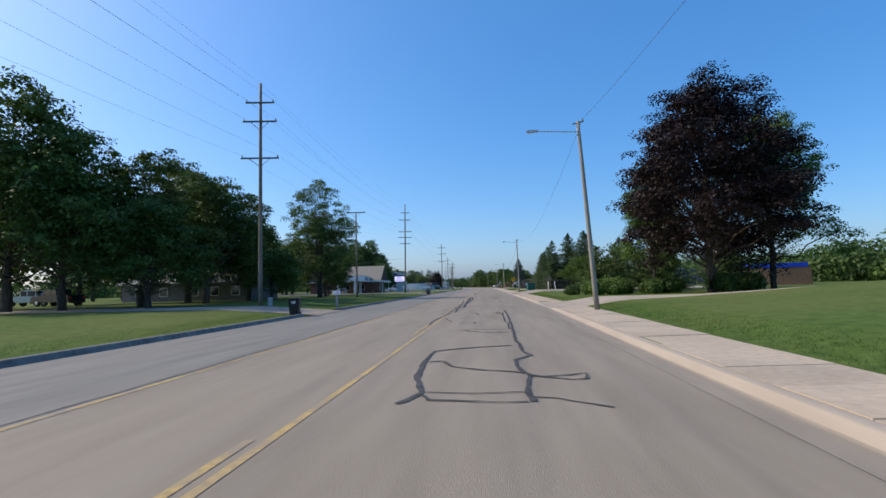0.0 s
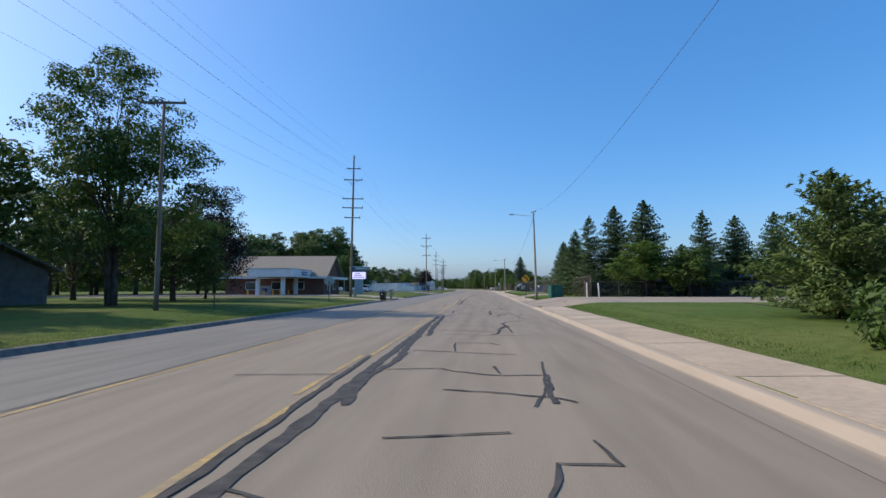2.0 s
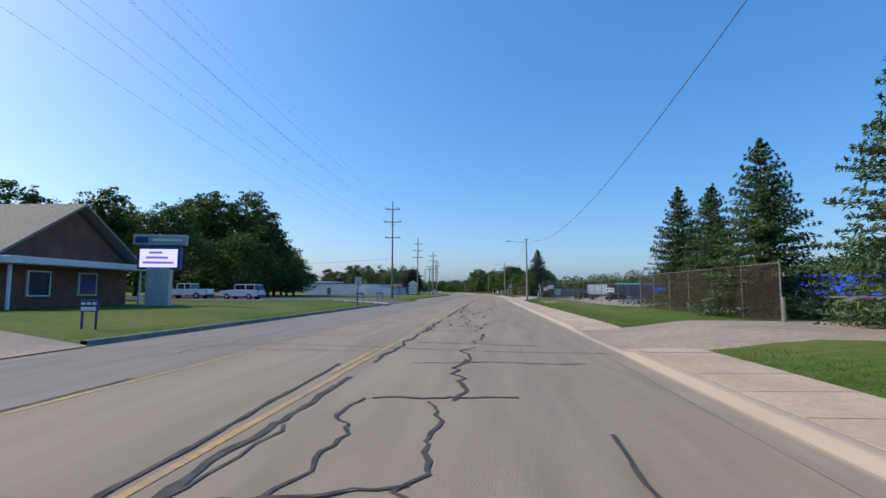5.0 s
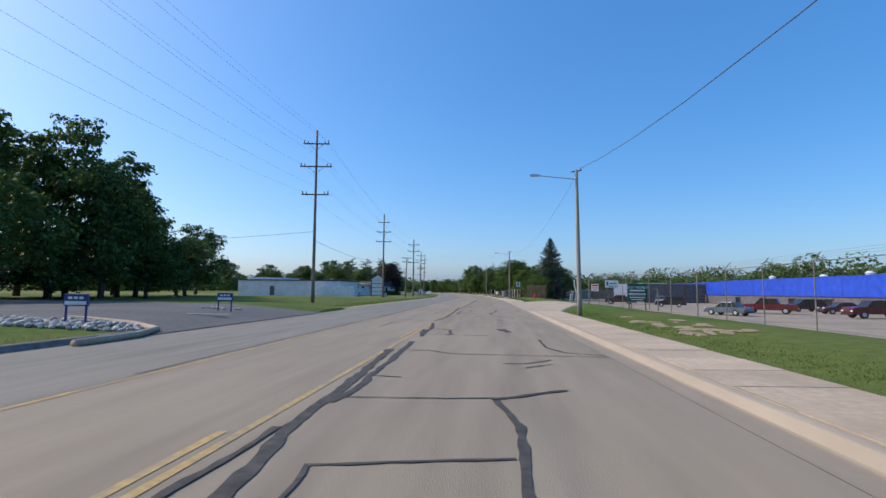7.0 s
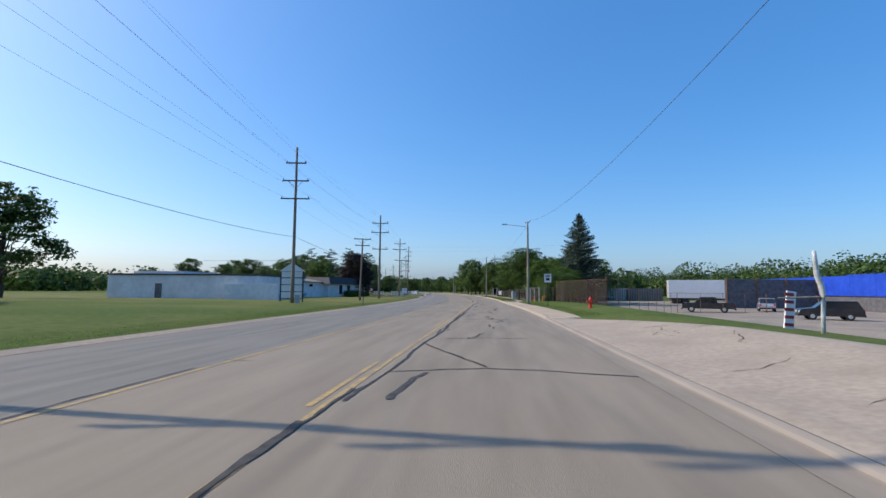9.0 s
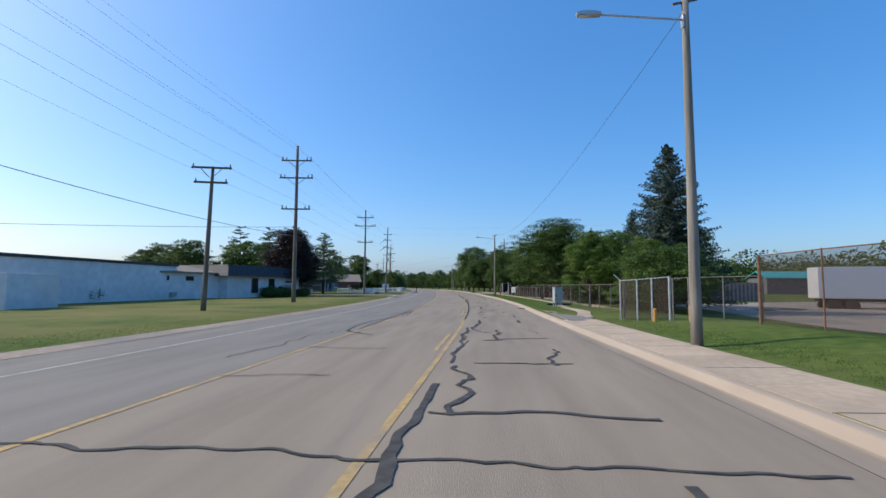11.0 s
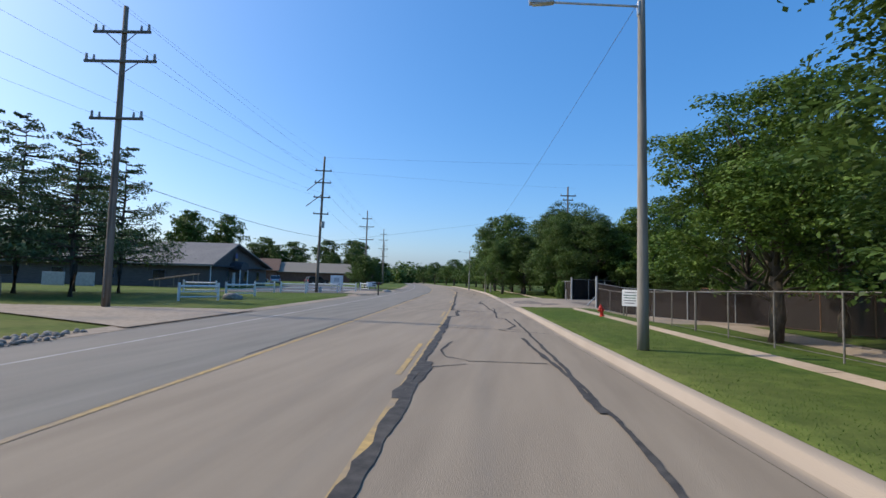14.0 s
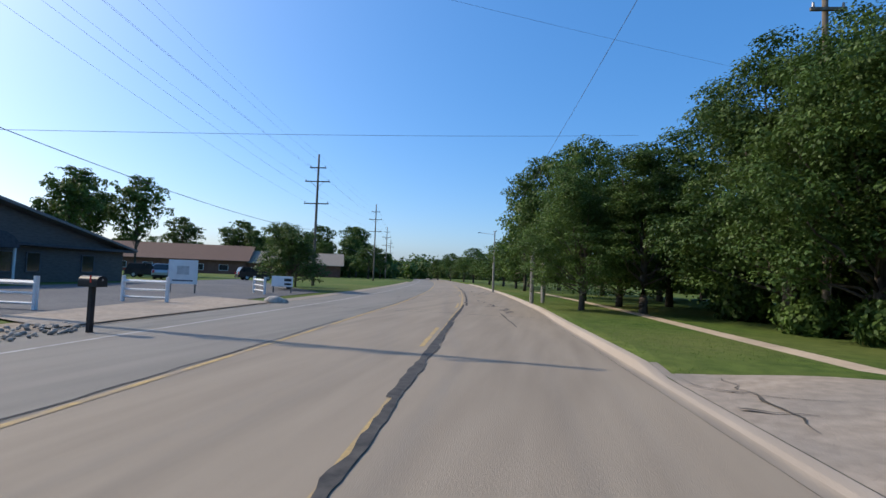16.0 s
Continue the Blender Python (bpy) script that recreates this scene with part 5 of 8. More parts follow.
def broadleaf(name, seed, height, radius, low, material, label, leaves=7000, leaf=0.24, lobes=26, trunk_r=0.28, gap=0.0, forks=1, top=0.55, clumps=8):
    """A leafy tree: trunk, limbs and a crown of boughs, each carrying many small clumps of leaf sprays. low: height of the crown's underside."""
    rng = np.random.default_rng(seed)
    e = thing(name, label, "tree")
    bm = bm_new()
    ch = height - low
    for f in range(forks):
        off = (f - (forks - 1) / 2) * 0.5
        tip = (off * 2.5, rng.normal() * 0.3, low + ch * 0.7)
        limb(bm, (off * 0.5, 0, -0.2), tip, trunk_r, trunk_r * 0.25, rng, 7, 0.02)
    cs, rs = [], []
    for i in range(lobes):
        a = i * 2.39996 + rng.uniform(-0.4, 0.4)
        k = (i + 0.5) / lobes
        z = low + ch * (0.10 + 0.80 * k)
        w = math.sin(math.pi * min(max((0.10 + 0.80 * k) ** top, 0), 1)) ** 0.6
        rr = radius * w * rng.uniform(0.45, 0.86) * (1 + 0.18 * math.sin(2 * a + seed))
        cs.append(np.array((math.cos(a) * rr, math.sin(a) * rr, z)))
        rs.append(radius * rng.uniform(0.17, 0.34) * (0.75 + 0.25 * w))
    for c, r in (((0, 0, height - radius * 0.35), 0.26), ((radius * 0.3, -radius * 0.2, height - radius * 0.5), 0.26), ((0, 0, low + ch * 0.5), 0.42)):
        cs.append(np.array(c))
        rs.append(radius * r)
    for c in cs[::2]:
        z0 = low * 0.7 + (c[2] - low) * 0.35
        limb(bm, (0, 0, max(z0, low * 0.6)), c, trunk_r * 0.24, 0.02, rng, 5)
    part("trunk", bm, BARK, e, smooth=True)
    cs, rs = np.array(cs), np.array(rs)

    def ways(n, lift):
        d = rng.normal(size=(n, 3))
        d /= np.linalg.norm(d, axis=1, keepdims=True)
        under = (d[:, 2] < -0.1) & (rng.uniform(size=n) < lift)
        d[under, 2] *= -1
        return d
    # small clumps set on the skin of each bough, ragged outwards
    m = len(cs) * clumps
    own = rng.choice(len(cs), size=m, p=rs**2 / (rs**2).sum())
    d = ways(m, 0.35)
    cc = cs[own] + d * (rs[own] * rng.uniform(0.62, 1.16, m))[:, None] * np.array((1.0, 1.0, 0.85))
    cr = rs[own] * rng.uniform(0.28, 0.60, m)
    if gap:
        keep = np.array([noise.noise(Vector(q) * (4.2 / radius)) > -0.5 + gap for q in cc])
        cc, cr = cc[keep], cr[keep]
    pick = rng.choice(len(cc), size=leaves, p=cr**2 / (cr**2).sum())
    d = ways(leaves, 0.75)
    skin = np.where(rng.uniform(size=leaves) < 0.78, 1 + 0.16 * rng.normal(size=leaves), rng.uniform(0.2, 1, leaves))
    p = cc[pick] + d * (cr[pick] * skin)[:, None] * np.array((1.0, 1.0, 0.6))
    heart = rng.uniform(size=leaves) < 0.13
    k = rng.choice(len(cs), size=heart.sum(), p=rs**3 / (rs**3).sum())
    p[heart] = cs[k] + d[heart] * (rs[k] * rng.uniform(0.1, 0.7, heart.sum()))[:, None]
    p[:, 2] = np.maximum(p[:, 2], low * 0.75)
    ob = new("crown", cards_mesh("crown", leaf_cards(p, d * 0.85 + np.array((0, 0, 0.6)), leaf, rng, stray=0.42), material))
    ob.parent = e
    return e


def spruce(name, seed, height, radius, material, label, tiers=24, trunk_r=0.16, droop=0.35, low=0.3, dens=1.0, airy=0.0, pads=False):
    """A conifer: a straight trunk and whorls of needled branches."""
    rng = np.random.default_rng(seed)
    e = thing(name, label, "tree")
    bm = bm_new()
    limb(bm, (0, 0, -0.2), (0, 0, height * 0.97), trunk_r, 0.02, rng, 6, 0.01)
    cen, nor = [], []
    for i in range(tiers):
        k = i / (tiers - 1)
        z = low + (height - low) * (k ** 0.93) * 0.985
        r = radius * ((1 - k) ** 0.8 * 0.97 + 0.03) * rng.uniform(0.85, 1.08)
        if pads:
            r = radius * (0.16 + 0.84 * (1 - k) ** 0.75) * rng.uniform(0.7, 1.15)
        count = int(max(5, (13 if not pads else 7) * (0.4 + 0.6 * (1 - k)) * dens))
        for j in range(count):
            if rng.uniform() < airy:
                continue
            a = rng.uniform(0, 2 * math.pi)
            L = r * rng.uniform(0.7, 1.12)
            zz = z + rng.uniform(-0.5, 0.5) * (0.5 if pads else 1.0) * height / tiers
            tilt = (-droop + 0.55 * k) if not pads else rng.uniform(-0.04, 0.14)
            steps = max(3, int(L / 0.22))
            if not pads and (i % 3 == 0 and j < 4) or pads:
                add_path_tube(bm, [(0, 0, zz), (math.cos(a) * L * 0.9, math.sin(a) * L * 0.9, zz + tilt * L * 0.8)], [0.03 + trunk_r * 0.15, 0.01], 4)
            for s in range(1, steps + 1):
                q = s / steps
                if pads and q < 0.4:
                    continue
                spread = 0.42 * L * (0.35 + 0.65 * (1 - abs(q - 0.5) * 1.4)) * (0.55 if not pads else 1.0)
                for _ in range(7 if not pads else 9):
                    off = rng.normal() * spread * 0.5
                    cx = math.cos(a) * L * q - math.sin(a) * off
                    cy = math.sin(a) * L * q + math.cos(a) * off
                    cz = zz + tilt * L * q + 0.16 * L * q * q + rng.normal() * (0.05 if not pads else 0.03 * L) - abs(off) * 0.2
                    cen.append((cx, cy, cz))
                    nor.append((math.cos(a) * 0.3, math.sin(a) * 0.3, 1.0))
    part("trunk", bm, BARK, e, smooth=True)
    cen, nor = np.array(cen), np.array(nor)
    ob = new("crown", cards_mesh("crown", leaf_cards(cen, nor, 0.15 if not pads else 0.14, rng, 0.26 if not pads else 0.38), material))
    ob.parent = e
    return e


def shrub(name, seed, radius, height, material, label, leaves=1800, leaf=0.11):
    rng = np.random.default_rng(seed)
    e = thing(name, label, "shrub")
    bm = bm_new()
    for k in range(6):
        a = k * 1.05
        limb(bm, (0, 0, -0.1), (math.cos(a) * radius * 0.5, math.sin(a) * radius * 0.5, height * 0.6), 0.03, 0.01, rng, 4)
    part("stem", bm, BARK, e)
    d = rng.normal(size=(leaves, 3))
    d /= np.linalg.norm(d, axis=1, keepdims=True)
    lump = 1 + 0.25 * np.sin(d[:, 0] * 5 + seed) * np.sin(d[:, 1] * 6) + 0.14 * rng.normal(size=leaves)
    p = d * lump[:, None] * np.array((radius, radius, height * 0.52)) * rng.uniform(0.75, 1.0, (leaves, 1)) + np.array((0, 0, height * 0.5))
    p[:, 2] = np.maximum(p[:, 2], 0.03)
    ob = new("foliage", cards_mesh("foliage", leaf_cards(p, d + np.array((0, 0, 0.4)), leaf, rng), material))
    ob.parent = e
    return e


def put(src, x, y, sx, sz=None, turn=0.0, label="", dz=0.0):
    """Stands a copy of a tree at a place, scaled."""
    if src.name in LOW and (abs(x - road_x(y)) > (41 if y < 70 else 25) or y > 371):
        src = LOW[src.name]
    elif src.name in FINE and (abs(x - road_x(y)) < 17.5 and 250 < y < 346 or 0 < x < 30 and y < 60):
        src = FINE[src.name]
    m = pose(x, y, land(x, y) - 0.03 + dz, 0, 0, turn) @ Matrix.Diagonal((sx, sx, sz or sx, 1))
    if src.name in placed:
        c = copy_thing(src, m)
        c.matrix_basis = m
    else:
        placed.add(src.name)
        c = src
        c.matrix_basis = m
    if label:
        c["label"] = label
    return c


def store(e):
    """Stands a pattern tree in its own place in the far woods."""
    global stored
    e.matrix_basis = pose(-150 - 13 * stored, 520 + 9 * (stored % 3), 0)
    stored += 1
    return e


stored, placed = 0, set()
LOW, FINE = {}, {}


def pair_of(name, seed, height, radius, low, material, label, leaves, leaf, **kw):
    """A tree for places close to the road and its thinner twin for places far off."""
    near = store(broadleaf(name, seed, height, radius, low, material, label, leaves=leaves, leaf=leaf, **kw))
    LOW[near.name] = store(broadleaf(name, seed, height, radius, low, material, label, leaves=7500 if leaves < 40000 else 16000, leaf=leaf * 1.5, **kw))
    if material in (LEAF, LEAF_LIGHT):
        FINE[near.name] = store(broadleaf(name, seed, height, radius, low, material, label, leaves=62000, leaf=0.072, clumps=9, **kw))
    return near


OAK = pair_of("tree", 1, 12, 5.2, 1.6, LEAF, "broad green leafy tree with a dense crown", 18000, 0.125, lobes=44)
ASH = pair_of("tree", 2, 13, 4.4, 2.4, LEAF, "tall green leafy tree with an uneven crown", 18000, 0.125, lobes=36, gap=0.12)
ELM = pair_of("tree", 3, 10, 4.8, 1.0, LEAF, "dense green leafy tree with low branches", 18000, 0.125, lobes=46)
LIME = pair_of("tree", 4, 11, 4.6, 1.9, LEAF_LIGHT, "bright green leafy tree", 18000, 0.125, lobes=40, gap=0.06)
MAPLE = pair_of("maple_tree", 5, 17, 7.2, 1.5, LEAF_RED, "large dark red maple with a dense crown", 88000, 0.105, lobes=80, trunk_r=0.4)
RAGGED = store(broadleaf("tree", 6, 10, 3.2, 3.0, LEAF, "thin ragged tree with a patchy crown", leaves=5200, leaf=0.17, lobes=30, gap=0.36, trunk_r=0.2, clumps=14, top=0.9))
FORK = store(broadleaf("tree", 7, 16.5, 5.4, 1.5, LEAF, "tall forked tree with layered green foliage", leaves=34000, leaf=0.11, lobes=50, gap=0.05, forks=2, top=0.7))
SPRUCE = store(spruce("spruce_tree", 8, 10, 3.6, NEEDLE, "dark green spruce with drooping branches", tiers=30, dens=1.5))
SPRUCE_B = store(spruce("spruce_tree", 9, 10, 3.3, NEEDLE, "slender dark green spruce", tiers=26, dens=1.3, airy=0.05))
BIGSPRUCE = store(spruce("spruce_tree", 10, 16, 4.8, NEEDLE_BLUE, "tall blue-green spruce with a pointed top", tiers=44, dens=1.9, droop=0.25, trunk_r=0.25, low=1.5))
PINE = store(spruce("pine_tree", 12, 12, 4.7, NEEDLE, "tall dark pine with open flat branches", tiers=15, dens=1.35, low=2.6, trunk_r=0.2, pads=True))
JUNIPER = store(spruce("juniper_tree", 21, 6, 3.5, NEEDLE_LIGHT, "spreading light green juniper on the lawn", tiers=17, dens=1.2, droop=-0.12, trunk_r=0.14, airy=0.12))
SHRUB = store(shrub("shrub", 13, 1.0, 1.2, LEAF, "round green garden shrub"))
SHRUB_L = store(shrub("shrub", 14, 1.0, 1.3, LEAF_LIGHT, "loose bright green shrub"))
HEDGE = store(shrub("hedge", 15, 1.3, 1.25, LEAF, "clipped dark green hedge", 2600, 0.08))

rt = random.Random(3)
# the leafy row on the left at the start
for x, y, s, h, src in ((-35, 39, 1.45, 1.5, OAK), (-30.8, 39.5, 1.2, 1.18, OAK), (-25.6, 42, 0.95, 0.85, ELM), (-28.5, 45, 1.2, 1.1, ASH), (-44, 46, 1.4, 1.6, ELM), (-27.5, 53, 1.3, 1.1, OAK), (-34, 60, 1.5, 1.7, ELM), (-28, 63, 1.05, 1.06, ASH),
                        (-38, 66, 1.2, 1.15, OAK), (-24.5, 62, 0.75, 0.62, ELM), (-48, 60, 1.3, 1.2, OAK), (-52, 45, 1.3, 1.3, ASH), (-33, 74, 1.1, 1.0, OAK)):
    put(src, x, y, s, h, rt.uniform(0, 360))
put(FORK, -22.7, 73.5, 0.92, 1.05, 20)
put(ELM, -25.5, 84.0, 0.95, 0.85, 70)
put(ELM, -53.0, 132.0, 1.3, 1.35, 200)
put(OAK, -61.0, 126.0, 1.5, 1.4, 20)
put(ELM, -47.0, 146.0, 1.1, 0.95, 90)
put(MAPLE, -28.3, 93.5, 0.74, 0.74, 30, "dark purple-leaved tree on the lawn")
put(OAK, -38.5, 88.0, 1.0, 0.95, 130)
for x, y, s, h, src in ((-55, 141, 1.3, 1.35, OAK), (-64, 137, 1.5, 1.65, ELM), (-52, 150, 1.1, 1.05, ASH), (-44, 166, 1.1, 1.1, OAK), (-36, 172, 1.0, 1.0, ELM), (-53, 164, 1.2, 1.2, ASH), (-62, 150, 1.3, 1.3, OAK), (-72, 130, 1.5, 1.6, ELM), (-70, 118, 1.4, 1.4, OAK), (-78, 128, 1.3, 1.1, OAK), (-66, 122, 1.1, 0.9, ELM), (-84, 112, 1.4, 1.1, OAK), (-72, 106, 1.2, 1.0, ASH),
                        (-62, 100, 1.1, 0.9, ELM), (-74, 92, 1.3, 1.05, OAK), (-60, 84, 1.1, 1.0, ASH)):
    put(src, x, y, s, h, rt.uniform(0, 360))
# the dark clump beyond the bank's lot
for x, y, s, h, src in ((-47, 181, 1.35, 1.45, ASH), (-44, 188, 1.2, 1.56, ASH), (-40, 188, 1.2, 1.5, ELM), (-53, 186, 1.5, 1.5, OAK), (-60, 180, 1.4, 1.5, ELM), (-47, 199, 1.4, 1.45, ASH), (-43, 197, 1.2, 1.2, ELM), (-68, 186, 1.4, 1.45, OAK), (-55, 208, 1.3, 1.2, OAK), (-49, 214, 1.1, 0.9, ELM),
                        (-58, 196, 1.5, 1.5, ASH), (-42, 184, 1.0, 0.6, ELM), (-48, 190, 1.1, 0.7, ELM), (-51, 181, 1.1, 0.6, ELM), (-38.5, 193, 0.9, 0.55, ELM), (-45, 177, 1.0, 0.55, ELM), (-43, 207, 1.1, 0.85, ELM), (-76, 190, 1.3, 1.2, ASH)):
    put(src, x, y, s, h, rt.uniform(0, 360))
put(ASH, -57.5, 232.5, 1.3, 1.1, 40, "lone spreading green tree on the lawn")
# behind the white buildings
for x, y, s, h, src in ((-40, 292, 0.9, 0.75, LIME), (-47, 290, 0.9, 0.7, OAK), (-56, 300, 1.0, 0.75, ELM), (-66, 310, 1.1, 0.8, OAK), (-78, 330, 1.2, 0.8, ELM), (-90, 340, 1.2, 0.8, OAK)):
    put(src, x, y, s, h, rt.uniform(0, 360))
put(MAPLE, -29.8, 287.5, 0.66, 0.58, 200, "dark purple-leaved tree behind the white building")
for x, y, s, h in ((-37.5, 307.5, 1.0, 1.03), (-34.0, 312.5, 0.95, 0.95), (-41, 304, 0.95, 0.98), (-38.5, 313, 0.9, 0.95), (-44, 309, 1.0, 0.95), (-31.5, 306.0, 0.95, 0.92), (-46, 303, 1.0, 1.0), (-35.5, 303.5, 0.95, 0.95)):
    put(PINE, x, y, s, h, rt.uniform(0, 360))
for x, y, s, h in ((-62, 392, 1.3, 1.0), (-57, 398, 1.2, 0.95), (-70, 388, 1.2, 1.0), (-78, 372, 1.3, 0.95), (-52, 404, 1.3, 1.05), (-47, 410, 1.2, 1.1), (-43, 402, 1.0, 1.0), (-92, 372, 1.4, 1.0), (-66, 404, 1.2, 0.9)):
    put(RAGGED, -6 + (x + 6) * 1.75, 305 + (y - 305) * 1.75, s * 1.45, h * 1.75, rt.uniform(0, 360))
for i in range(34):
    put((RAGGED, ASH, RAGGED, ELM)[i % 4], -205 + i * 4.5 + rt.uniform(-2, 2), 474 + rt.uniform(-14, 14) - i * 0.5, rt.uniform(0.9, 1.3), rt.uniform(0.75, 1.15) * (1.3 if i % 2 == 0 else 0.85), rt.uniform(0, 360))
for x, y in ((-77, 378), (-72, 385), (-83, 386)):
    put(RAGGED, x, y, 1.3, 1.65, rt.uniform(0, 360))
put(ELM, -28.3, 355.0, 0.66, 0.55, 10, "round green tree beside the lot")
put(LIME, -31.5, 362.0, 0.45, 0.4, 60, "small yellow-green tree on the verge")

# right: the red maple and the green tree behind it
put(MAPLE, 20.7, 49.5, 1.19, 1.10, 0)
put(LIME, 28.2, 54.0, 1.2, 1.5, 40, "bright green tree behind the red maple")
put(LIME, 18.4, 57.0, 0.86, 1.15, 160, "bright green tree behind the red maple")
for x, y, s, h, src in ((13.8, 62, 0.95, 0.85, JUNIPER), (16.8, 66, 1.0, 0.95, JUNIPER), (21, 64, 1.1, 0.95, JUNIPER), (24, 72, 1.2, 0.66, SPRUCE), (29, 66, 1.1, 1.0, JUNIPER), (33, 72, 1.2, 0.82, SPRUCE_B)):
    put(src, x, y, s, h, rt.uniform(0, 360))
for x, y, s, h, src in ((20.0, 103.0, 1.4, 1.12, SPRUCE), (14.1, 105.5, 0.95, 0.98, SPRUCE_B), (17.5, 107.0, 1.3, 1.12, SPRUCE), (25.0, 105.5, 1.05, 0.62, SPRUCE), (27, 104, 1.1, 1.0, SPRUCE_B), (31, 105, 1.1, 0.95, SPRUCE),
                        (13.2, 112, 0.9, 0.8, SPRUCE), (14.6, 118, 0.95, 0.95, SPRUCE_B), (14.0, 126, 0.9, 0.85, SPRUCE), (15.2, 134, 0.9, 0.8, SPRUCE_B), (36, 106, 1.1, 1.0, SPRUCE), (16.5, 143.5, 0.95, 1.0, SPRUCE), (20, 146, 1.0, 1.05, SPRUCE_B)):
    put(src, x, y, s, h, rt.uniform(0, 360))
put(LIME, 18.6, 99.9, 0.75, 0.55, 80, "low bright green tree before the spruces")
put(ELM, 23.5, 99.6, 0.85, 0.55, 120, "low dense green tree before the spruces")
for x, y, s, src in ((11.2, 50.2, 1.0, SHRUB_L), (12.6, 49.6, 0.8, SHRUB_L), (9.6, 53.5, 0.7, SHRUB), (14.0, 52.0, 0.9, SHRUB), (16.0, 50.5, 1.0, SHRUB), (18, 52, 1.2, SHRUB), (22, 50.5, 1.3, SHRUB), (25, 52, 1.3, SHRUB), (14.5, 57, 1.2, SHRUB_L), (12, 56.5, 1.0, SHRUB)):
    put(src, x, y, s, s, rt.uniform(0, 360))
# the tall spruce and the trees along the fence
put(ELM, 8.9, 248.6, 0.56, 0.40, 200, "low spreading green tree behind the fence")
put(BIGSPRUCE, 15.8, 268.0, 1.1, 1.0, 0)
put(BIGSPRUCE, 16.0, 281.0, 0.7, 0.72, 90)
put(SPRUCE_B, 11.5, 283.5, 0.9, 0.95, 40)
for x, y, s, h, src in ((7.9, 287.3, 1.32, 0.96, OAK), (7.1, 302, 1.28, 1.02, LIME), (14.9, 292, 1.05, 0.96, ELM), (13.3, 275.8, 0.75, 0.76, LIME), (13.6, 265.0, 0.68, 0.60, ELM), (11.9, 261.0, 0.66, 0.57, LIME), (8.9, 271.2, 0.74, 0.72, LIME),
                        (10.9, 313.5, 0.88, 1.0, OAK), (20, 275, 0.9, 0.7, OAK), (21, 300, 1.1, 0.9, OAK), (12, 306, 1.0, 0.85, ASH), (16, 314, 1.0, 0.8, ELM), (9.5, 328, 0.7, 0.45, ELM), (12.5, 324, 0.8, 0.5, ELM), (15.5, 319.5, 0.9, 0.55, ELM), (14.5, 330, 0.8, 0.5, ELM)):
    put(src, x, y, s, h, rt.uniform(0, 360))
for x, y, s, h, src in ((3.8, 332.0, 0.95, 0.92, ELM), (1.4, 334.2, 0.78, 0.92, ELM), (5.8, 339.0, 0.85, 0.72, OAK), (0.8, 338.0, 1.0, 1.10, ELM), (-3.2, 343.0, 0.8, 0.60, ASH), (-6.0, 343.5, 0.62, 0.72, ELM), (3.8, 345, 0.85, 0.85, OAK), (9, 331.5, 1.0, 0.85, LIME), (13, 336, 1.1, 0.95, OAK),
                        (9, 342, 1.1, 0.95, ELM), (-5.0, 356, 0.85, 1.0, OAK), (-8.0, 362.5, 0.85, 1.3, ELM), (-2, 372, 1.0, 0.85, OAK), (-10.2, 377, 0.85, 1.05, LIME), (-12, 390, 0.8, 0.65, ELM), (-6, 388, 1.0, 0.8, OAK),
                        (-15, 404, 0.9, 0.65, OAK), (-19, 418, 0.9, 0.65, ELM), (-11, 412, 1.1, 0.8, ASH), (-25, 436, 0.9, 0.7, OAK), (-30, 452, 0.9, 0.7, ELM), (-38, 474, 0.9, 0.75, OAK), (-47, 496, 0.9, 0.8, ELM), (18, 326, 1.0, 0.9, ASH), (0, 352, 0.95, 0.92, OAK), (7.5, 337, 1.0, 0.7, ELM), (4.0, 350, 1.1, 0.7, ELM), (9.5, 354, 1.2, 0.8, ELM), (1.5, 362, 1.1, 0.65, ELM), (6.5, 368, 1.2, 0.75, ELM), (-3.5, 349, 0.8, 0.55, ELM)):
    put(src, x, y, s, h, rt.uniform(0, 360))
for x, y, s, src in ((0.2, 328.4, 0.46, SHRUB_L), (1.5, 329.8, 0.6, SHRUB), (1.2, 333.0, 0.9, SHRUB), (2.6, 331.5, 1.1, SHRUB), (0.4, 335.6, 0.8, SHRUB), (3.5, 334.5, 1.3, SHRUB), (2.0, 338.5, 1.3, SHRUB), (5.5, 332.5, 1.4, SHRUB), (0.5, 341.5, 1.2, SHRUB), (5.0, 337.5, 1.4, SHRUB)):
    put(src, x, y, s, s * (2.9 if src is SHRUB_L else 1.2), rt.uniform(0, 360))


def far_woods(name, spots, label, material, leaf=0.8, per=300, seed=1):
    """A distant belt of woods: overlapping leafy masses."""
    rng = np.random.default_rng(seed)
    cen, nor = [], []
    for x, y, r, h in spots:
        for _ in range(5):
            c = np.array((x, y, 0)) + rng.normal(size=3) * r * np.array((0.5, 0.5, 0))
            k = per // 5
            d = rng.normal(size=(k, 3))
            d /= np.linalg.norm(d, axis=1, keepdims=True)
            top = h * rng.uniform(0.6, 1.05)
            shell = np.where(rng.uniform(size=(k, 1)) < 0.75, 1 + 0.05 * rng.normal(size=(k, 1)), rng.uniform(0.4, 1, (k, 1)))
            p = c + d * np.array((r * 0.6, r * 0.6, top * 0.5)) * shell + np.array((0, 0, top * 0.5))
            p[:, 2] = np.maximum(p[:, 2], 0.1)
            cen.append(p)
            nor.append(d + np.array((0, 0, 0.5)))
    v = leaf_cards(np.concatenate(cen), np.concatenate(nor), leaf, rng, 0.75)
    return tagged(new(name, cards_mesh(name, v, material)), label, "woods", kind="stuff")


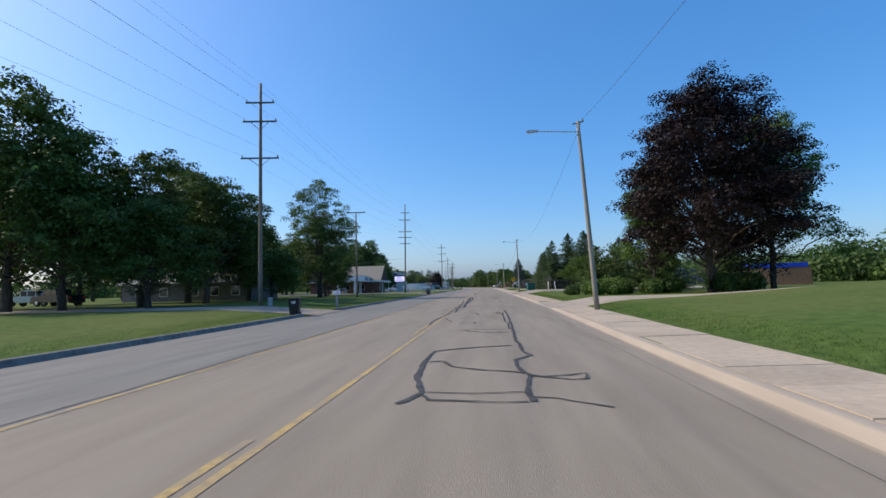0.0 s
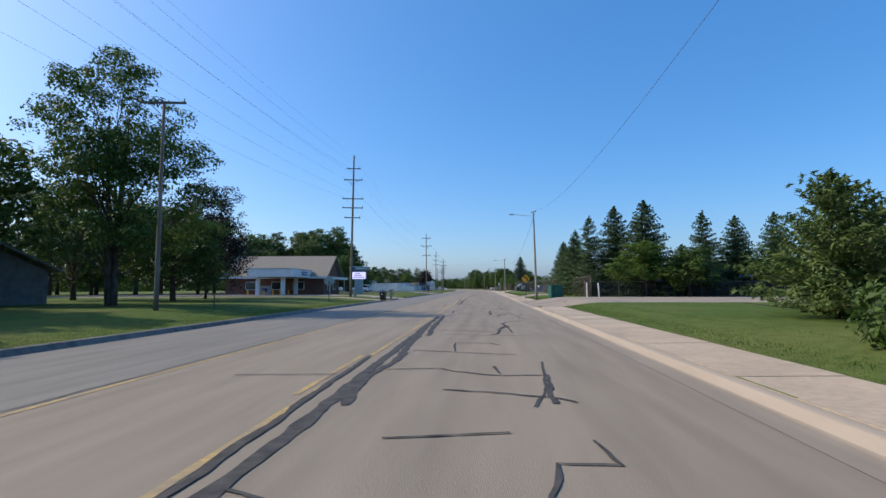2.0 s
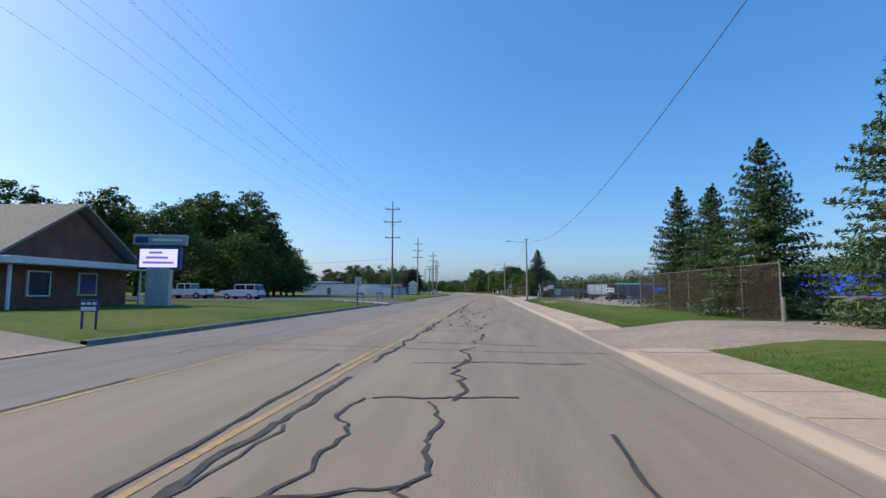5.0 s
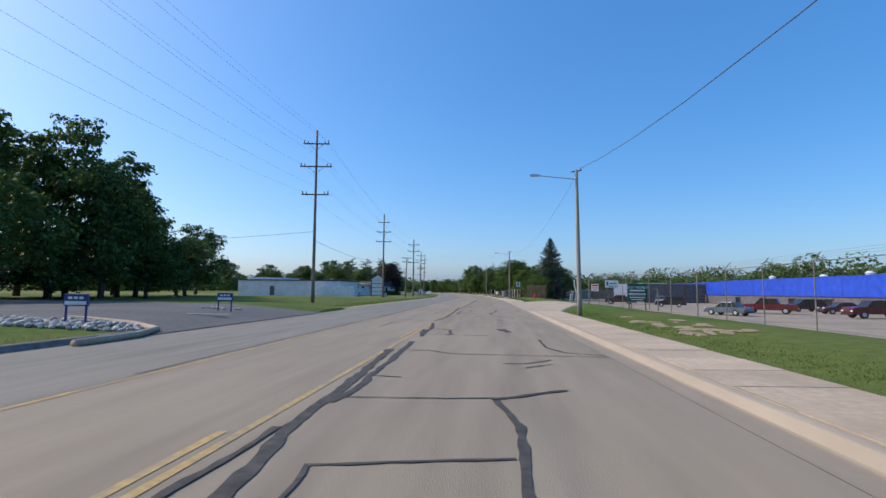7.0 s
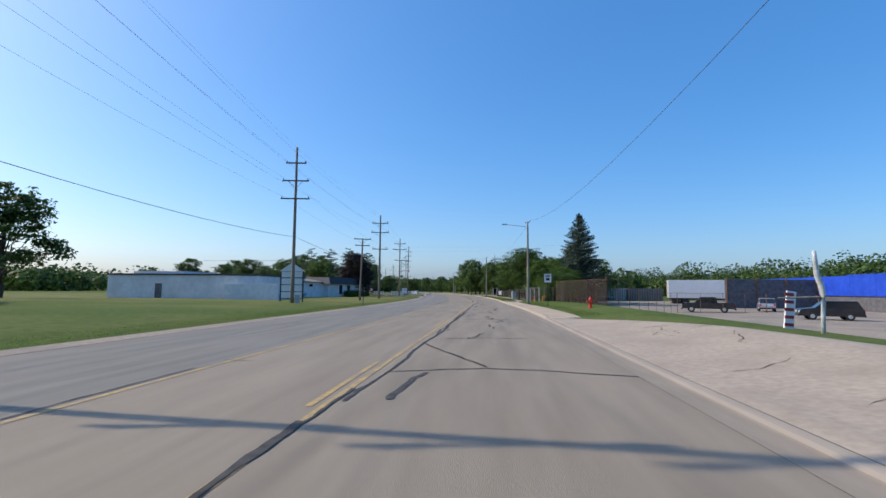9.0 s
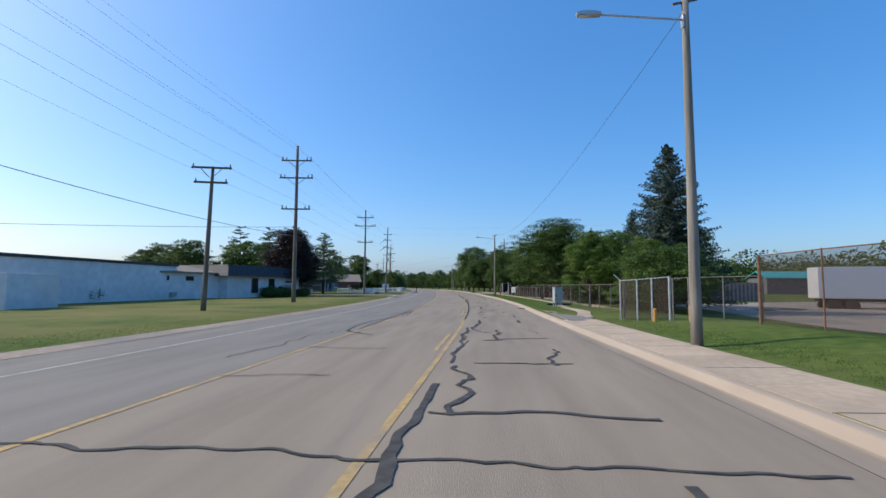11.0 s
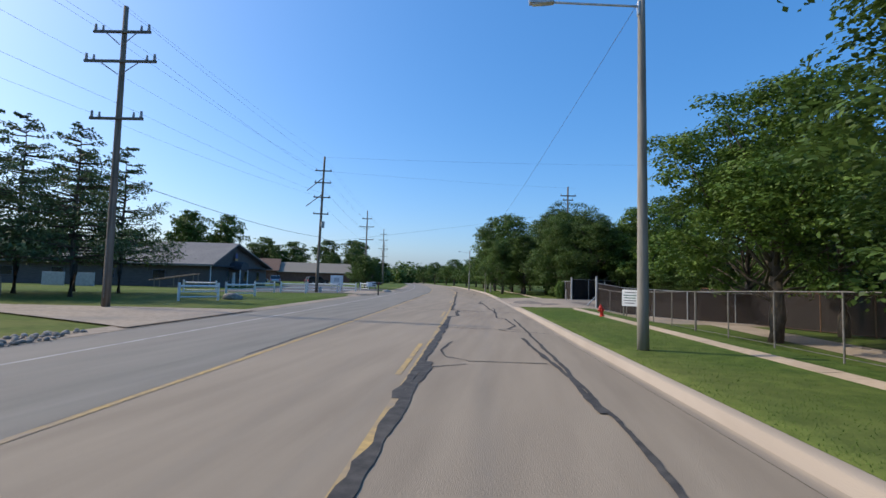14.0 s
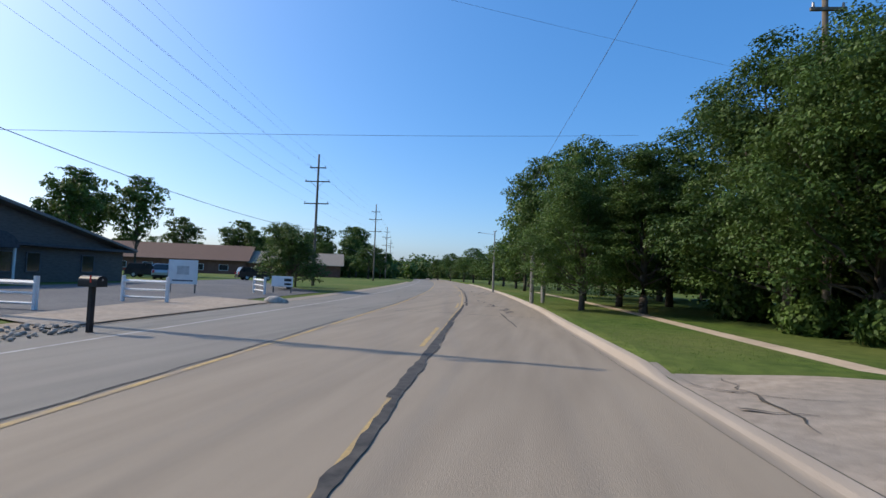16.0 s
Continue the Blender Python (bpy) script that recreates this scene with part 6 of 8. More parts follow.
rw = random.Random(8)
spots = []
for i in range(120):                                   # ahead, where the road bends away
    a = i / 119
    spots.append((-190 + 260 * a + rw.uniform(-8, 8), 560 + 90 * a * (1 - a) + rw.uniform(-25, 25), rw.uniform(5, 8), rw.uniform(8, 13)))
near_spots = []
for i in range(70):                                    # right, beyond the yard
    near_spots.append((75 + rw.uniform(0, 50), 120 + 6.0 * i * 0.9 + rw.uniform(-5, 5), rw.uniform(6, 9), rw.uniform(9, 13.5)))
for i in range(62):                                    # a lower, closed row before it
    near_spots.append((74 + rw.uniform(0, 8), 120 + 6.0 * i + rw.uniform(-2, 2), rw.uniform(7, 9), rw.uniform(6.5, 8.5)))
for i in range(34):                                    # behind the roadside trees at the end
    near_spots.append((16 + rw.uniform(0, 45), 332 + 4.4 * i + rw.uniform(-5, 5), rw.uniform(4, 6), rw.uniform(6, 10)))
for i in range(60):
    near_spots.append((80 + rw.uniform(0, 60), -80 + 3.4 * i + rw.uniform(-5, 5), rw.uniform(5, 8), rw.uniform(6, 9.5)))
for i in range(110):                                   # left, across the fields
    spots.append((-150 - rw.uniform(0, 60), 60 + 4.6 * i + rw.uniform(-5, 5), rw.uniform(6, 9), rw.uniform(8, 12)))
for i in range(40):
    spots.append((-170 + i * 2.9, 492 + rw.uniform(-8, 25), rw.uniform(4, 7), rw.uniform(6, 9)))
for i in range(50):                                    # behind the start
    spots.append((-110 + i * 5.0, -130 + rw.uniform(-15, 15), rw.uniform(5, 8), rw.uniform(9, 14)))
far_woods("far_woods", spots, "distant belt of green woods", LEAF, 0.85, 300)
far_woods("far_woods", near_spots, "belt of green woods beyond the yard", LEAF, 0.42, 1500, 2)


# ---- buildings ----
def window(parent, x, y, z, w, h, rot=0.0, frame_mat=None):
    """A framed pane set into a wall; its face looks to local -y, turned by rot."""
    m = Matrix.Translation((x, y, z)) @ Matrix.Rotation(radians(rot), 4, 'Z')
    bm = bm_new()
    for sx in (-1, 1):
        add_box(bm, sx * w / 2, 0, 0, 0.08, 0.14, h, m=m)
    for sz in (0, h):
        add_box(bm, 0, 0, sz - 0.04, w + 0.08, 0.15, 0.08, m=m)
    fr = part("window", bm, frame_mat or WHITE, parent)
    bm = bm_new()
    add_box(bm, 0, 0.0, 0.04, w - 0.08, 0.10, h - 0.08, m=m)
    part("pane", bm, GLASS, fr)
    return fr


def gable_roof(bm, x0, x1, y0, y1, z, rise, over=0.5, axis='x', thick=0.18):
    """A pitched roof over a rectangle; the ridge runs along axis."""
    if axis == 'x':
        a, b, c, d = x0 - over, x1 + over, y0 - over, y1 + over
        mid = (c + d) / 2
        prof = [(c, z - 0.12), (mid, z + rise), (d, z - 0.12), (d, z - 0.12 + thick), (mid, z + rise + thick), (c, z - 0.12 + thick)]
        mk = lambda t, p: (t, p[0], p[1])
    else:
        a, b, c, d = y0 - over, y1 + over, x0 - over, x1 + over
        mid = (c + d) / 2
        prof = [(c, z - 0.12), (mid, z + rise), (d, z - 0.12), (d, z - 0.12 + thick), (mid, z + rise + thick), (c, z - 0.12 + thick)]
        mk = lambda t, p: (p[0], t, p[1])
    A = [bm.verts.new(mk(a, p)) for p in prof]
    B = [bm.verts.new(mk(b, p)) for p in prof]
    for i in range(6):
        j = (i + 1) % 6
        bm.faces.new((A[i], A[j], B[j], B[i]))
    for i, j, k, l in ((0, 1, 4, 5), (1, 2, 3, 4)):
        bm.faces.new((A[i], A[j], A[k], A[l]))
        bm.faces.new((B[i], B[j], B[k], B[l]))


def gable_wall(bm, x0, x1, y0, y1, z0, z, rise, axis='x'):
    """The walls under a pitched roof, with their gables."""
    if axis == 'x':
        prof = [(y0, z0), (y1, z0), (y1, z), ((y0 + y1) / 2, z + rise), (y0, z)]
        A = [bm.verts.new((x0, *p)) for p in prof]
        B = [bm.verts.new((x1, *p)) for p in prof]
    else:
        prof = [(x0, z0), (x1, z0), (x1, z), ((x0 + x1) / 2, z + rise), (x0, z)]
        A = [bm.verts.new((p[0], y0, p[1])) for p in prof]
        B = [bm.verts.new((p[0], y1, p[1])) for p in prof]
    bm.faces.new(A)
    bm.faces.new(B[::-1])
    for i in range(5):
        j = (i + 1) % 5
        bm.faces.new((A[j], A[i], B[i], B[j]))


# the brick bank with its drive-through canopy
bank = thing("bank_building", "low brick bank with a tan gabled roof and white canopy", "building", pose(-35.5, 131.0, 0.30, 0, 0, 4))
bm = bm_new(); gable_wall(bm, -8.5, 8.6, -5.5, 5.5, -0.3, 3.1, 3.6)
part("wall", bm, BRICK, bank)
bm = bm_new(); gable_roof(bm, -8.5, 8.6, -5.5, 5.5, 3.2, 3.7, 0.8)
part("roof", bm, ROOFTAN, bank)
for y in (-6.25, 6.25):
    bm = bm_new(); add_box(bm, 0, y, 2.85, 18.9, 0.16, 0.34, bevel=0.02)
    part("fascia", bm, WHITE, bank)
bm = bm_new(); add_box(bm, 9.35, 0, 2.75, 1.6, 12.4, 0.42, bevel=0.03)
part("eave_band", bm, WHITE, bank)
for y in (-5.6, 5.6):
    bm = bm_new(); add_box(bm, 9.6, y, -0.3, 0.14, 0.14, 3.1, bevel=0.01)
    part("downpipe", bm, WHITE, bank)
for y in (-2.6, 1.4):
    window(bank, 8.66, y, 0.9, 1.6, 1.5, 90)
for x in (-4.0, 0.5, 4.2):
    window(bank, x, -5.56, 1.0, 1.9, 1.3, 0)
bm = bm_new(); add_box(bm, 2.9, -10.4, 2.95, 6.9, 10.4, 1.25, bevel=0.05)
canopy = part("canopy", bm, WHITE, bank, "long white drive-through canopy")
bm = bm_new(); add_box(bm, 2.9, -10.4, 4.2, 7.1, 10.6, 0.1, bevel=0.02)
part("coping", bm, SIGNGREY, canopy)
bm = bm_new(); add_box(bm, 2.9, -10.4, 2.9, 6.3, 9.8, 0.06)
part("soffit", bm, SIGNGREY, canopy)
bm = bm_new(); add_box(bm, 6.38, -9.4, 3.3, 0.06, 2.9, 0.6, bevel=0.01)
part("sign_plate", bm, DEEPBLUE, canopy)
for y, w in ((-10.4, 0.5), (-9.0, 1.6)):
    bm = bm_new(); add_box(bm, 6.43, y, 3.52, 0.04, w, 0.16)
    part("bar", bm, WHITE, canopy)
for x, y in ((4.6, -14.4), (0.7, -14.4), (4.6, -8.2)):
    bm = bm_new(); add_box(bm, x, y, -0.3, 0.55, 0.55, 3.3, bevel=0.03)
    part("canopy_column", bm, WHITE, bank)
for i in range(6):
    bm = bm_new()
    x, y = (-0.6 + (i % 3) * 2.5, -15.0 if i < 3 else -11.2)
    add_tube(bm, (x, y, -0.3), (x, y, 0.95), 0.1, n=10)
    part("bollard", bm, SIGNYELLOW, bank, "yellow drive-through bollard")
bm = bm_new(); add_box(bm, 1.6, -13.4, -0.3, 1.4, 0.9, 1.9, bevel=0.05)
part("teller_machine", bm, GREYBOX, bank, "white and blue teller machine")
bm = bm_new(); add_box(bm, 1.6, -13.88, 0.7, 0.8, 0.06, 0.5, bevel=0.01)
part("screen", bm, DEEPBLUE, bank)

# the illuminated board by the bank
board = thing("sign_board", "blue sign pylon with a lit display panel", "sign", pose(-22.7, 134.5, 0.35, 0, 0, 12))
bm = bm_new(); add_box(bm, 0, 0, -0.3, 1.6, 0.6, 3.1, bevel=0.03)
part("pylon", bm, SIGNGREY, board)
bm = bm_new(); add_box(bm, 0, 0, 2.7, 2.9, 0.5, 1.65, bevel=0.04)
cab = part("display_case", bm, DEEPBLUE, board)
bm = bm_new(); add_box(bm, 0, -0.27, 2.85, 2.55, 0.04, 1.3, bevel=0.01)
disp = part("display", bm, LED, cab, "glowing lilac display")
for i, w in enumerate((0.9, 1.5, 2.1)):
    bm = bm_new(); add_box(bm, -0.2 + 0.1 * i, -0.30, 3.82 - i * 0.36, w, 0.02, 0.16)
    part("bar", bm, LED_DARK, cab)
bm = bm_new(); add_box(bm, 0, 0, 4.45, 3.6, 0.5, 0.75, bevel=0.04)
head = part("header", bm, GREYBOX, board)
bm = bm_new(); add_box(bm, -1.2, -0.28, 4.6, 0.85, 0.05, 0.42, bevel=0.01)
part("emblem", bm, DEEPBLUE, head)
bm = bm_new(); add_box(bm, 0.55, -0.28, 4.74, 2.0, 0.04, 0.16)
part("bar", bm, WHITE, head)

# the long white works building
works = thing("works_building", "long low white block building with a dark roof edge", "building", pose(0, 0, 0.15))
bm = bm_new(); add_box(bm, -45.75, 258.5, -0.3, 23.5, 19.0, 3.6)
part("wall", bm, WHITEWALL, works)
bm = bm_new(); add_box(bm, -45.75, 258.5, 3.28, 23.8, 19.3, 0.24, bevel=0.03)
part("roof_edge", bm, ROOFDARK, works)
bm = bm_new(); add_box(bm, -55.0, 262.5, 3.4, 9.0, 11.0, 0.75, bevel=0.03)
part("upper_roof", bm, WHITEWALL, works)
bm = bm_new(); add_box(bm, -49.3, 248.98, -0.1, 1.05, 0.10, 2.15, bevel=0.01)
dr = part("door", bm, DARKWALL, works)
bm = bm_new(); add_tube(bm, (-48.95, 248.9, 0.95), (-48.95, 248.9, 1.1), 0.03, n=6)
part("handle", bm, STEEL, dr)
bm = bm_new(); add_box(bm, -33.0, 245.5, -0.3, 7.8, 0.25, 2.35, bevel=0.02)
part("yard_wall", bm, WHITEWALL, works)
for x, h in ((-36.5, 0.9), (-29.5, 0.9)):
    bm = bm_new(); add_box(bm, x, 247.4, -0.3, 0.25, 3.6, 2.35, bevel=0.02)
    part("yard_wall", bm, WHITEWALL, works)

annex = thing("annex_building", "white block wing with small windows and tan roof", "building", pose(-34.2, 266.0, 0.12, 0, 0, 76))
bm = bm_new(); add_box(bm, 0, 5.0, -0.3, 15.5, 10.0, 3.0)
part("wall", bm, WHITEWALL, annex)
bm = bm_new(); gable_roof(bm, -7.75, 7.75, 0, 10, 2.75, 0.7, 0.35)
part("roof", bm, ROOFTAN, annex)
for x in (-6.0, -3.0, 0.3, 3.4):
    window(annex, x, -0.03, 1.9, 0.9, 0.4, 0, ROOFDARK)
bm = bm_new(); add_box(bm, 1.2, -0.25, 0.2, 0.5, 0.5, 0.45, bevel=0.03)
part("air_unit", bm, GREYBOX, annex)

# white office with the dark mansard
office = thing("office_building", "white office with a dark sloping mansard roof", "building", pose(-29.6, 279.5, 0.12, 0, 0, 76.5))
bm = bm_new(); add_box(bm, 0, 6.0, -0.3, 13.4, 12.0, 3.0)
part("wall", bm, WHITEWALL, office)
bm = bm_new()
o, t = 0.7, -0.1
A = [bm.verts.new(p) for p in ((-6.7 - o, -o, 2.45), (6.7 + o, -o, 2.45), (6.7 + o, 12 + o, 2.45), (-6.7 - o, 12 + o, 2.45))]
B = [bm.verts.new(p) for p in ((-6.5, 0.1, 3.75), (6.5, 0.1, 3.75), (6.5, 11.9, 3.75), (-6.5, 11.9, 3.75))]
bm.faces.new(A[::-1]); bm.faces.new(B)
for i in range(4):
    j = (i + 1) % 4
    bm.faces.new((A[i], A[j], B[j], B[i]))
part("roof", bm, ROOFDARK, office)
for i in range(24):
    bm = bm_new()
    x = -7.1 + i * 0.617
    add_tube(bm, (x, -0.72, 2.46), (x * 0.93, 0.08, 3.75), 0.03, n=5)
    part("seam", bm, ROOFDARK, office)
for x in (-2.2, 0.9):
    window(office, x, -0.03, 0.5, 1.0, 1.7, 0, ROOFDARK)
for i, w in enumerate((1.6, 2.2)):
    for k in range(4 if i == 0 else 1):
        bm = bm_new()
        add_box(bm, 4.5 + (k - 1.5) * 0.42 if i == 0 else 4.5, -0.05, 1.75 - i * 0.4, 0.32 if i == 0 else 1.9, 0.06, 0.24 if i == 0 else 0.07)
        part("bar", bm, ROOFDARK, office)
for x in (-1.0, 1.6, 3.9, 5.6):
    put(HEDGE, -29.6 + math.cos(radians(76.5)) * x + 1.3, 279.5 + math.sin(radians(76.5)) * x, 0.95 if x < 3 else 0.75, 1.05 if x < 3 else 0.8, x * 40, "clipped dark green hedge by the office")
put(HEDGE, -35.2, 257.5, 1.0, 1.1, 10, "clipped dark green hedge by the wing")

# long grey house: its gable end looks at the road, the ridge runs away from it
house = thing("house", "long grey house with a grey shingle roof and shaded gable end", "house", pose(-41.6, 334.3, 0.1, 0, 0, 12))
TURN = Matrix.Rotation(radians(90), 4, 'Z')
LONG, DEEP, RIDGE = 36.0, 23.4, 7.8
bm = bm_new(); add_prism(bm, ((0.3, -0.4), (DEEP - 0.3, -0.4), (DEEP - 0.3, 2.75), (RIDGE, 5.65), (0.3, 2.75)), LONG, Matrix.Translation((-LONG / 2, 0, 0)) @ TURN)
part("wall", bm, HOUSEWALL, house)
bm = bm_new(); add_prism(bm, ((-0.6, 2.62), (RIDGE, 5.72), (DEEP + 0.6, 2.66), (DEEP + 0.6, 2.84), (RIDGE, 5.95), (-0.6, 2.80)), LONG + 1.4, Matrix.Translation((-LONG / 2 + 0.1, 0, 0)) @ TURN)
part("roof", bm, ROOF, house)
bm = bm_new(); add_box(bm, 0.35, DEEP / 2, 2.55, 0.7, DEEP + 0.8, 0.22, bevel=0.02)
part("eave_band", bm, ROOFDARK, house)
bm = bm_new(); add_box(bm, -LONG / 2, -0.5, 2.56, LONG + 1.2, 0.08, 0.2, bevel=0.01)
part("gutter", bm, GREYBOX, house)
bm = bm_new(); add_tube(bm, (0.45, -0.35, -0.2), (0.45, -0.35, 2.6), 0.05, n=8)
part("downpipe", bm, WHITE, house)
for y, w in ((6.2, 0.9), (10.6, 1.2), (13.0, 1.2), (18.5, 1.4)):
    window(house, 0.03, y, 0.7, w, 1.4, 90, DARKWALL)
bm = bm_new(); add_box(bm, 0.05, 8.3, -0.3, 0.1, 1.0, 2.2, bevel=0.01)
dr = part("door", bm, WHITE, house)
bm = bm_new(); add_tube(bm, (0.15, 8.65, 0.75), (0.15, 8.65, 0.9), 0.03, n=6)
part("handle", bm, STEEL, dr)
bm = bm_new()
arch = [(6.6 + 1.7 * (1 - math.cos(math.pi * k / 8)), 2.3 + 1.1 * math.sin(math.pi * k / 8)) for k in range(9)]
add_prism(bm, arch, 1.6, Matrix.Translation((0.8, 0, 0)) @ TURN)
part("porch_roof", bm, ROOFDARK, house)
for y in (6.8, 9.8):
    bm = bm_new(); add_tube(bm, (1.45, y, -0.3), (1.45, y, 2.4), 0.08, n=10)
    part("porch_post", bm, WHITE, house)
bm = bm_new(); add_tube(bm, (0.32, 8.3, 4.2), (0.36, 8.3, 4.2), 0.42, n=14)
part("gable_emblem", bm, DEEPBLUE, house, "round blue emblem on the gable")
bm = bm_new(); add_box(bm, 0.33, 8.3, 3.55, 0.05, 1.0, 0.3, bevel=0.01)
part("gable_emblem", bm, ORANGE, house, "orange panel on the gable")
for x in (-6, -12, -18, -24, -30):
    window(house, x, 0.27, 0.9, 1.5, 1.1, 0, DARKWALL)
bm = bm_new(); add_box(bm, -14.0, 5.0, 4.75, 0.9, 0.7, 0.5, bevel=0.04)
part("roof_vent", bm, GREYBOX, house, "small pale roof vent")
# timber ramp rails and pale screens along the house
e = thing("ramp", "timber ramp with slanting handrails", "ramp", pose(-43.5, 331.2, land(-43, 331), 0, 0, 12))
bm = bm_new(); add_prism(bm, ((-3, -0.1), (2.4, -0.1), (2.4, 0.55)), 1.3)
part("deck", bm, POLEWOOD, e)
for k in range(3):
    for s2 in (-1, 1):
        bm = bm_new(); add_box(bm, -2.2 + k * 2.2, s2 * 0.6, -0.1, 0.1, 0.1, 1.15 + 0.25 * k, bevel=0.01)
        part("post", bm, POLEWOOD, e)
for s2 in (-1, 1):
    bm = bm_new(); add_tube(bm, (-2.8, s2 * 0.6, 0.8), (2.4, s2 * 0.6, 1.65), 0.06, n=4)
    part("handrail", bm, POLEWOOD, e)
for x in (-52, -55.2):
    bm = bm_new(); add_box(bm, x, 327.2 + (x + 52) * 0.2, land(-52, 327), 2.9, 0.12, 1.5, bevel=0.01, m=None)
    solid("screen_panel", bm, GREYBOX, "pale panel screen beside the house", "screen", group="pale screens")

# the brown-roofed building far beyond the lot
brown = thing("house", "long low building with a brown shingle roof", "house", pose(-88.6, 443.0, 0.1, 0, 0, 24))
bm = bm_new(); gable_wall(bm, -36, -0.6, -9, 9, -0.3, 3.3, 3.6)
part("wall", bm, BRICK, brown)
bm = bm_new(); gable_roof(bm, -36, -0.6, -9, 9, 3.4, 4.2, 0.9)
part("roof", bm, ROOFBROWN, brown)
bm = bm_new(); gable_wall(bm, -0.6, 24, -7.6, 7.6, -0.3, 3.0, 3.0)
part("wing_wall", bm, BRICK, brown)
bm = bm_new(); gable_roof(bm, -0.6, 24, -7.6, 7.6, 3.1, 3.4, 0.8)
part("wing_roof", bm, ROOFTAN, brown)
for x in (-30, -24, -18, -12, -6):
    window(brown, x, -9.03, 0.8, 2.2, 1.5)

# the low house among the trees at the start
cottage = thing("house", "low grey house half hidden by trees", "house", pose(-40.0, 74.0, 0.35, 0, 0, -6))
bm = bm_new(); gable_wall(bm, -11, 9, -4, 4, -0.3, 2.5, 1.6)
part("wall", bm, GREYWALL, cottage)
bm = bm_new(); gable_roof(bm, -11, 9, -4, 4, 2.55, 1.7, 0.6)
part("roof", bm, ROOF, cottage)
for x in (-8, -4, 1, 4.2, 7.4):
    window(cottage, x, -4.03, 0.8, 1.2, 1.2)
# orange brick building far beyond the lawn
far_shop = thing("shop_building", "small orange-brown building with a blue roof panel", "building", pose(46, 88, 0.4, 0, 0, -8))
bm = bm_new(); add_box(bm, 0, 0, -0.3, 9, 6, 3.0, bevel=0.03)
part("wall", bm, pmat("orange cladding", (0.30, 0.13, 0.06), (0.42, 0.2, 0.1), 3.0, 0.8), far_shop)
bm = bm_new(); add_box(bm, 0.5, 0, 2.7, 7, 6.3, 0.7, bevel=0.03)
part("roof", bm, BLUEPAINT, far_shop)

# the blue-panelled works on the right, panel by panel
blue = thing("works_building", "long works building clad in bright blue panels", "building", pose(51.0, 197.0, -0.9, 0, 0, 0) @ Matrix.Diagonal((1.2, 1.2, 1.28, 1)))
bm = bm_new(); add_box(bm, 9.0, 20.0, -0.2, 17.6, 137.0, 4.1)
part("wall", bm, DARKWALL, blue)
me = None
for i in range(34):
    if me is None:
        bm = bm_new(); add_box(bm, 0, 0, 0, 0.12, 4.0, 2.25, bevel=0.012)
        ob = part("panel", bm, BLUEPAINT, blue)
        me = ob.data
    else:
        ob = new("panel", me)
        ob.parent = blue
    ob.location = (0.1, -46.2 + i * 4.02, 1.65)
bm = bm_new(); add_box(bm, 9.0, 0, 3.9, 18.0, 97.4, 0.12, bevel=0.02)
part("roof_edge", bm, BLUEPAINT, blue)
for i in range(12):
    window(blue, 0.15, -42 + i * 7.6, 0.3, 1.6, 1.1, -90, DARKWALL)
for i, (x, y) in enumerate(((5, -35), (6, -31), (5, -27), (7, 8), (6, 20), (8, 32), (5, 40))):
    bm = bm_new()
    add_tube(bm, (x, y, 3.9), (x, y, 4.5), 0.45, 0.45, 12)
    add_tube(bm, (x, y, 4.5), (x, y, 4.75), 0.6, 0.25, 12)
    part("roof_vent", bm, WHITE, blue)
for y, w, h in ((-12, 6, 1.6), (15, 9, 1.2)):
    bm = bm_new(); add_box(bm, 10, y, 3.95, 4, w, h, bevel=0.04)
    part("roof_unit", bm, DARKWALL, blue)
shed = thing("shed", "teal-roofed shed far behind the yard", "shed", pose(62, 335, 0))
bm = bm_new(); add_box(bm, 0, 0, -0.4, 10, 8, 4.0)
part("wall", bm, DARKWALL, shed)
bm = bm_new(); gable_roof(bm, -5, 5, -4, 4, 3.6, 1.4, 0.4)
part("roof", bm, TEALPAINT, shed)


# play tower behind the service lane
e = thing("play_tower", "play tower with a teal roof and blue slide", "playground", pose(24.5, 326.5, land(24.5, 326.5), 0, 0, 20))
for sx in (-0.7, 0.7):
    for sy in (-0.7, 0.7):
        bm = bm_new(); add_box(bm, sx, sy, -0.2, 0.1, 0.1, 3.0, bevel=0.01)
        part("post", bm, TEALPAINT, e)
bm = bm_new(); add_box(bm, 0, 0, 1.2, 1.6, 1.6, 0.1, bevel=0.01)
part("deck", bm, GREYBOX, e)
bm = bm_new()
A = [bm.verts.new(p) for p in ((-1, -1, 2.7), (1, -1, 2.7), (1, 1, 2.7), (-1, 1, 2.7))]
tip = bm.verts.new((0, 0, 3.6))
bm.faces.new(A[::-1])
for i in range(4):
    bm.faces.new((A[i], A[(i + 1) % 4], tip))
part("roof", bm, TEALPAINT, e)
bm = bm_new(); add_box(bm, 0, -0.78, 0.1, 1.5, 0.08, 1.0, bevel=0.02)
part("panel", bm, WHITE, e)
bm = bm_new(); add_prism(bm, ((0.8, 1.3), (2.9, 0.2), (3.3, 0.2), (3.3, 0.3), (2.95, 0.32), (0.8, 1.45)), 0.6)
part("slide", bm, BLUEPAINT, e)


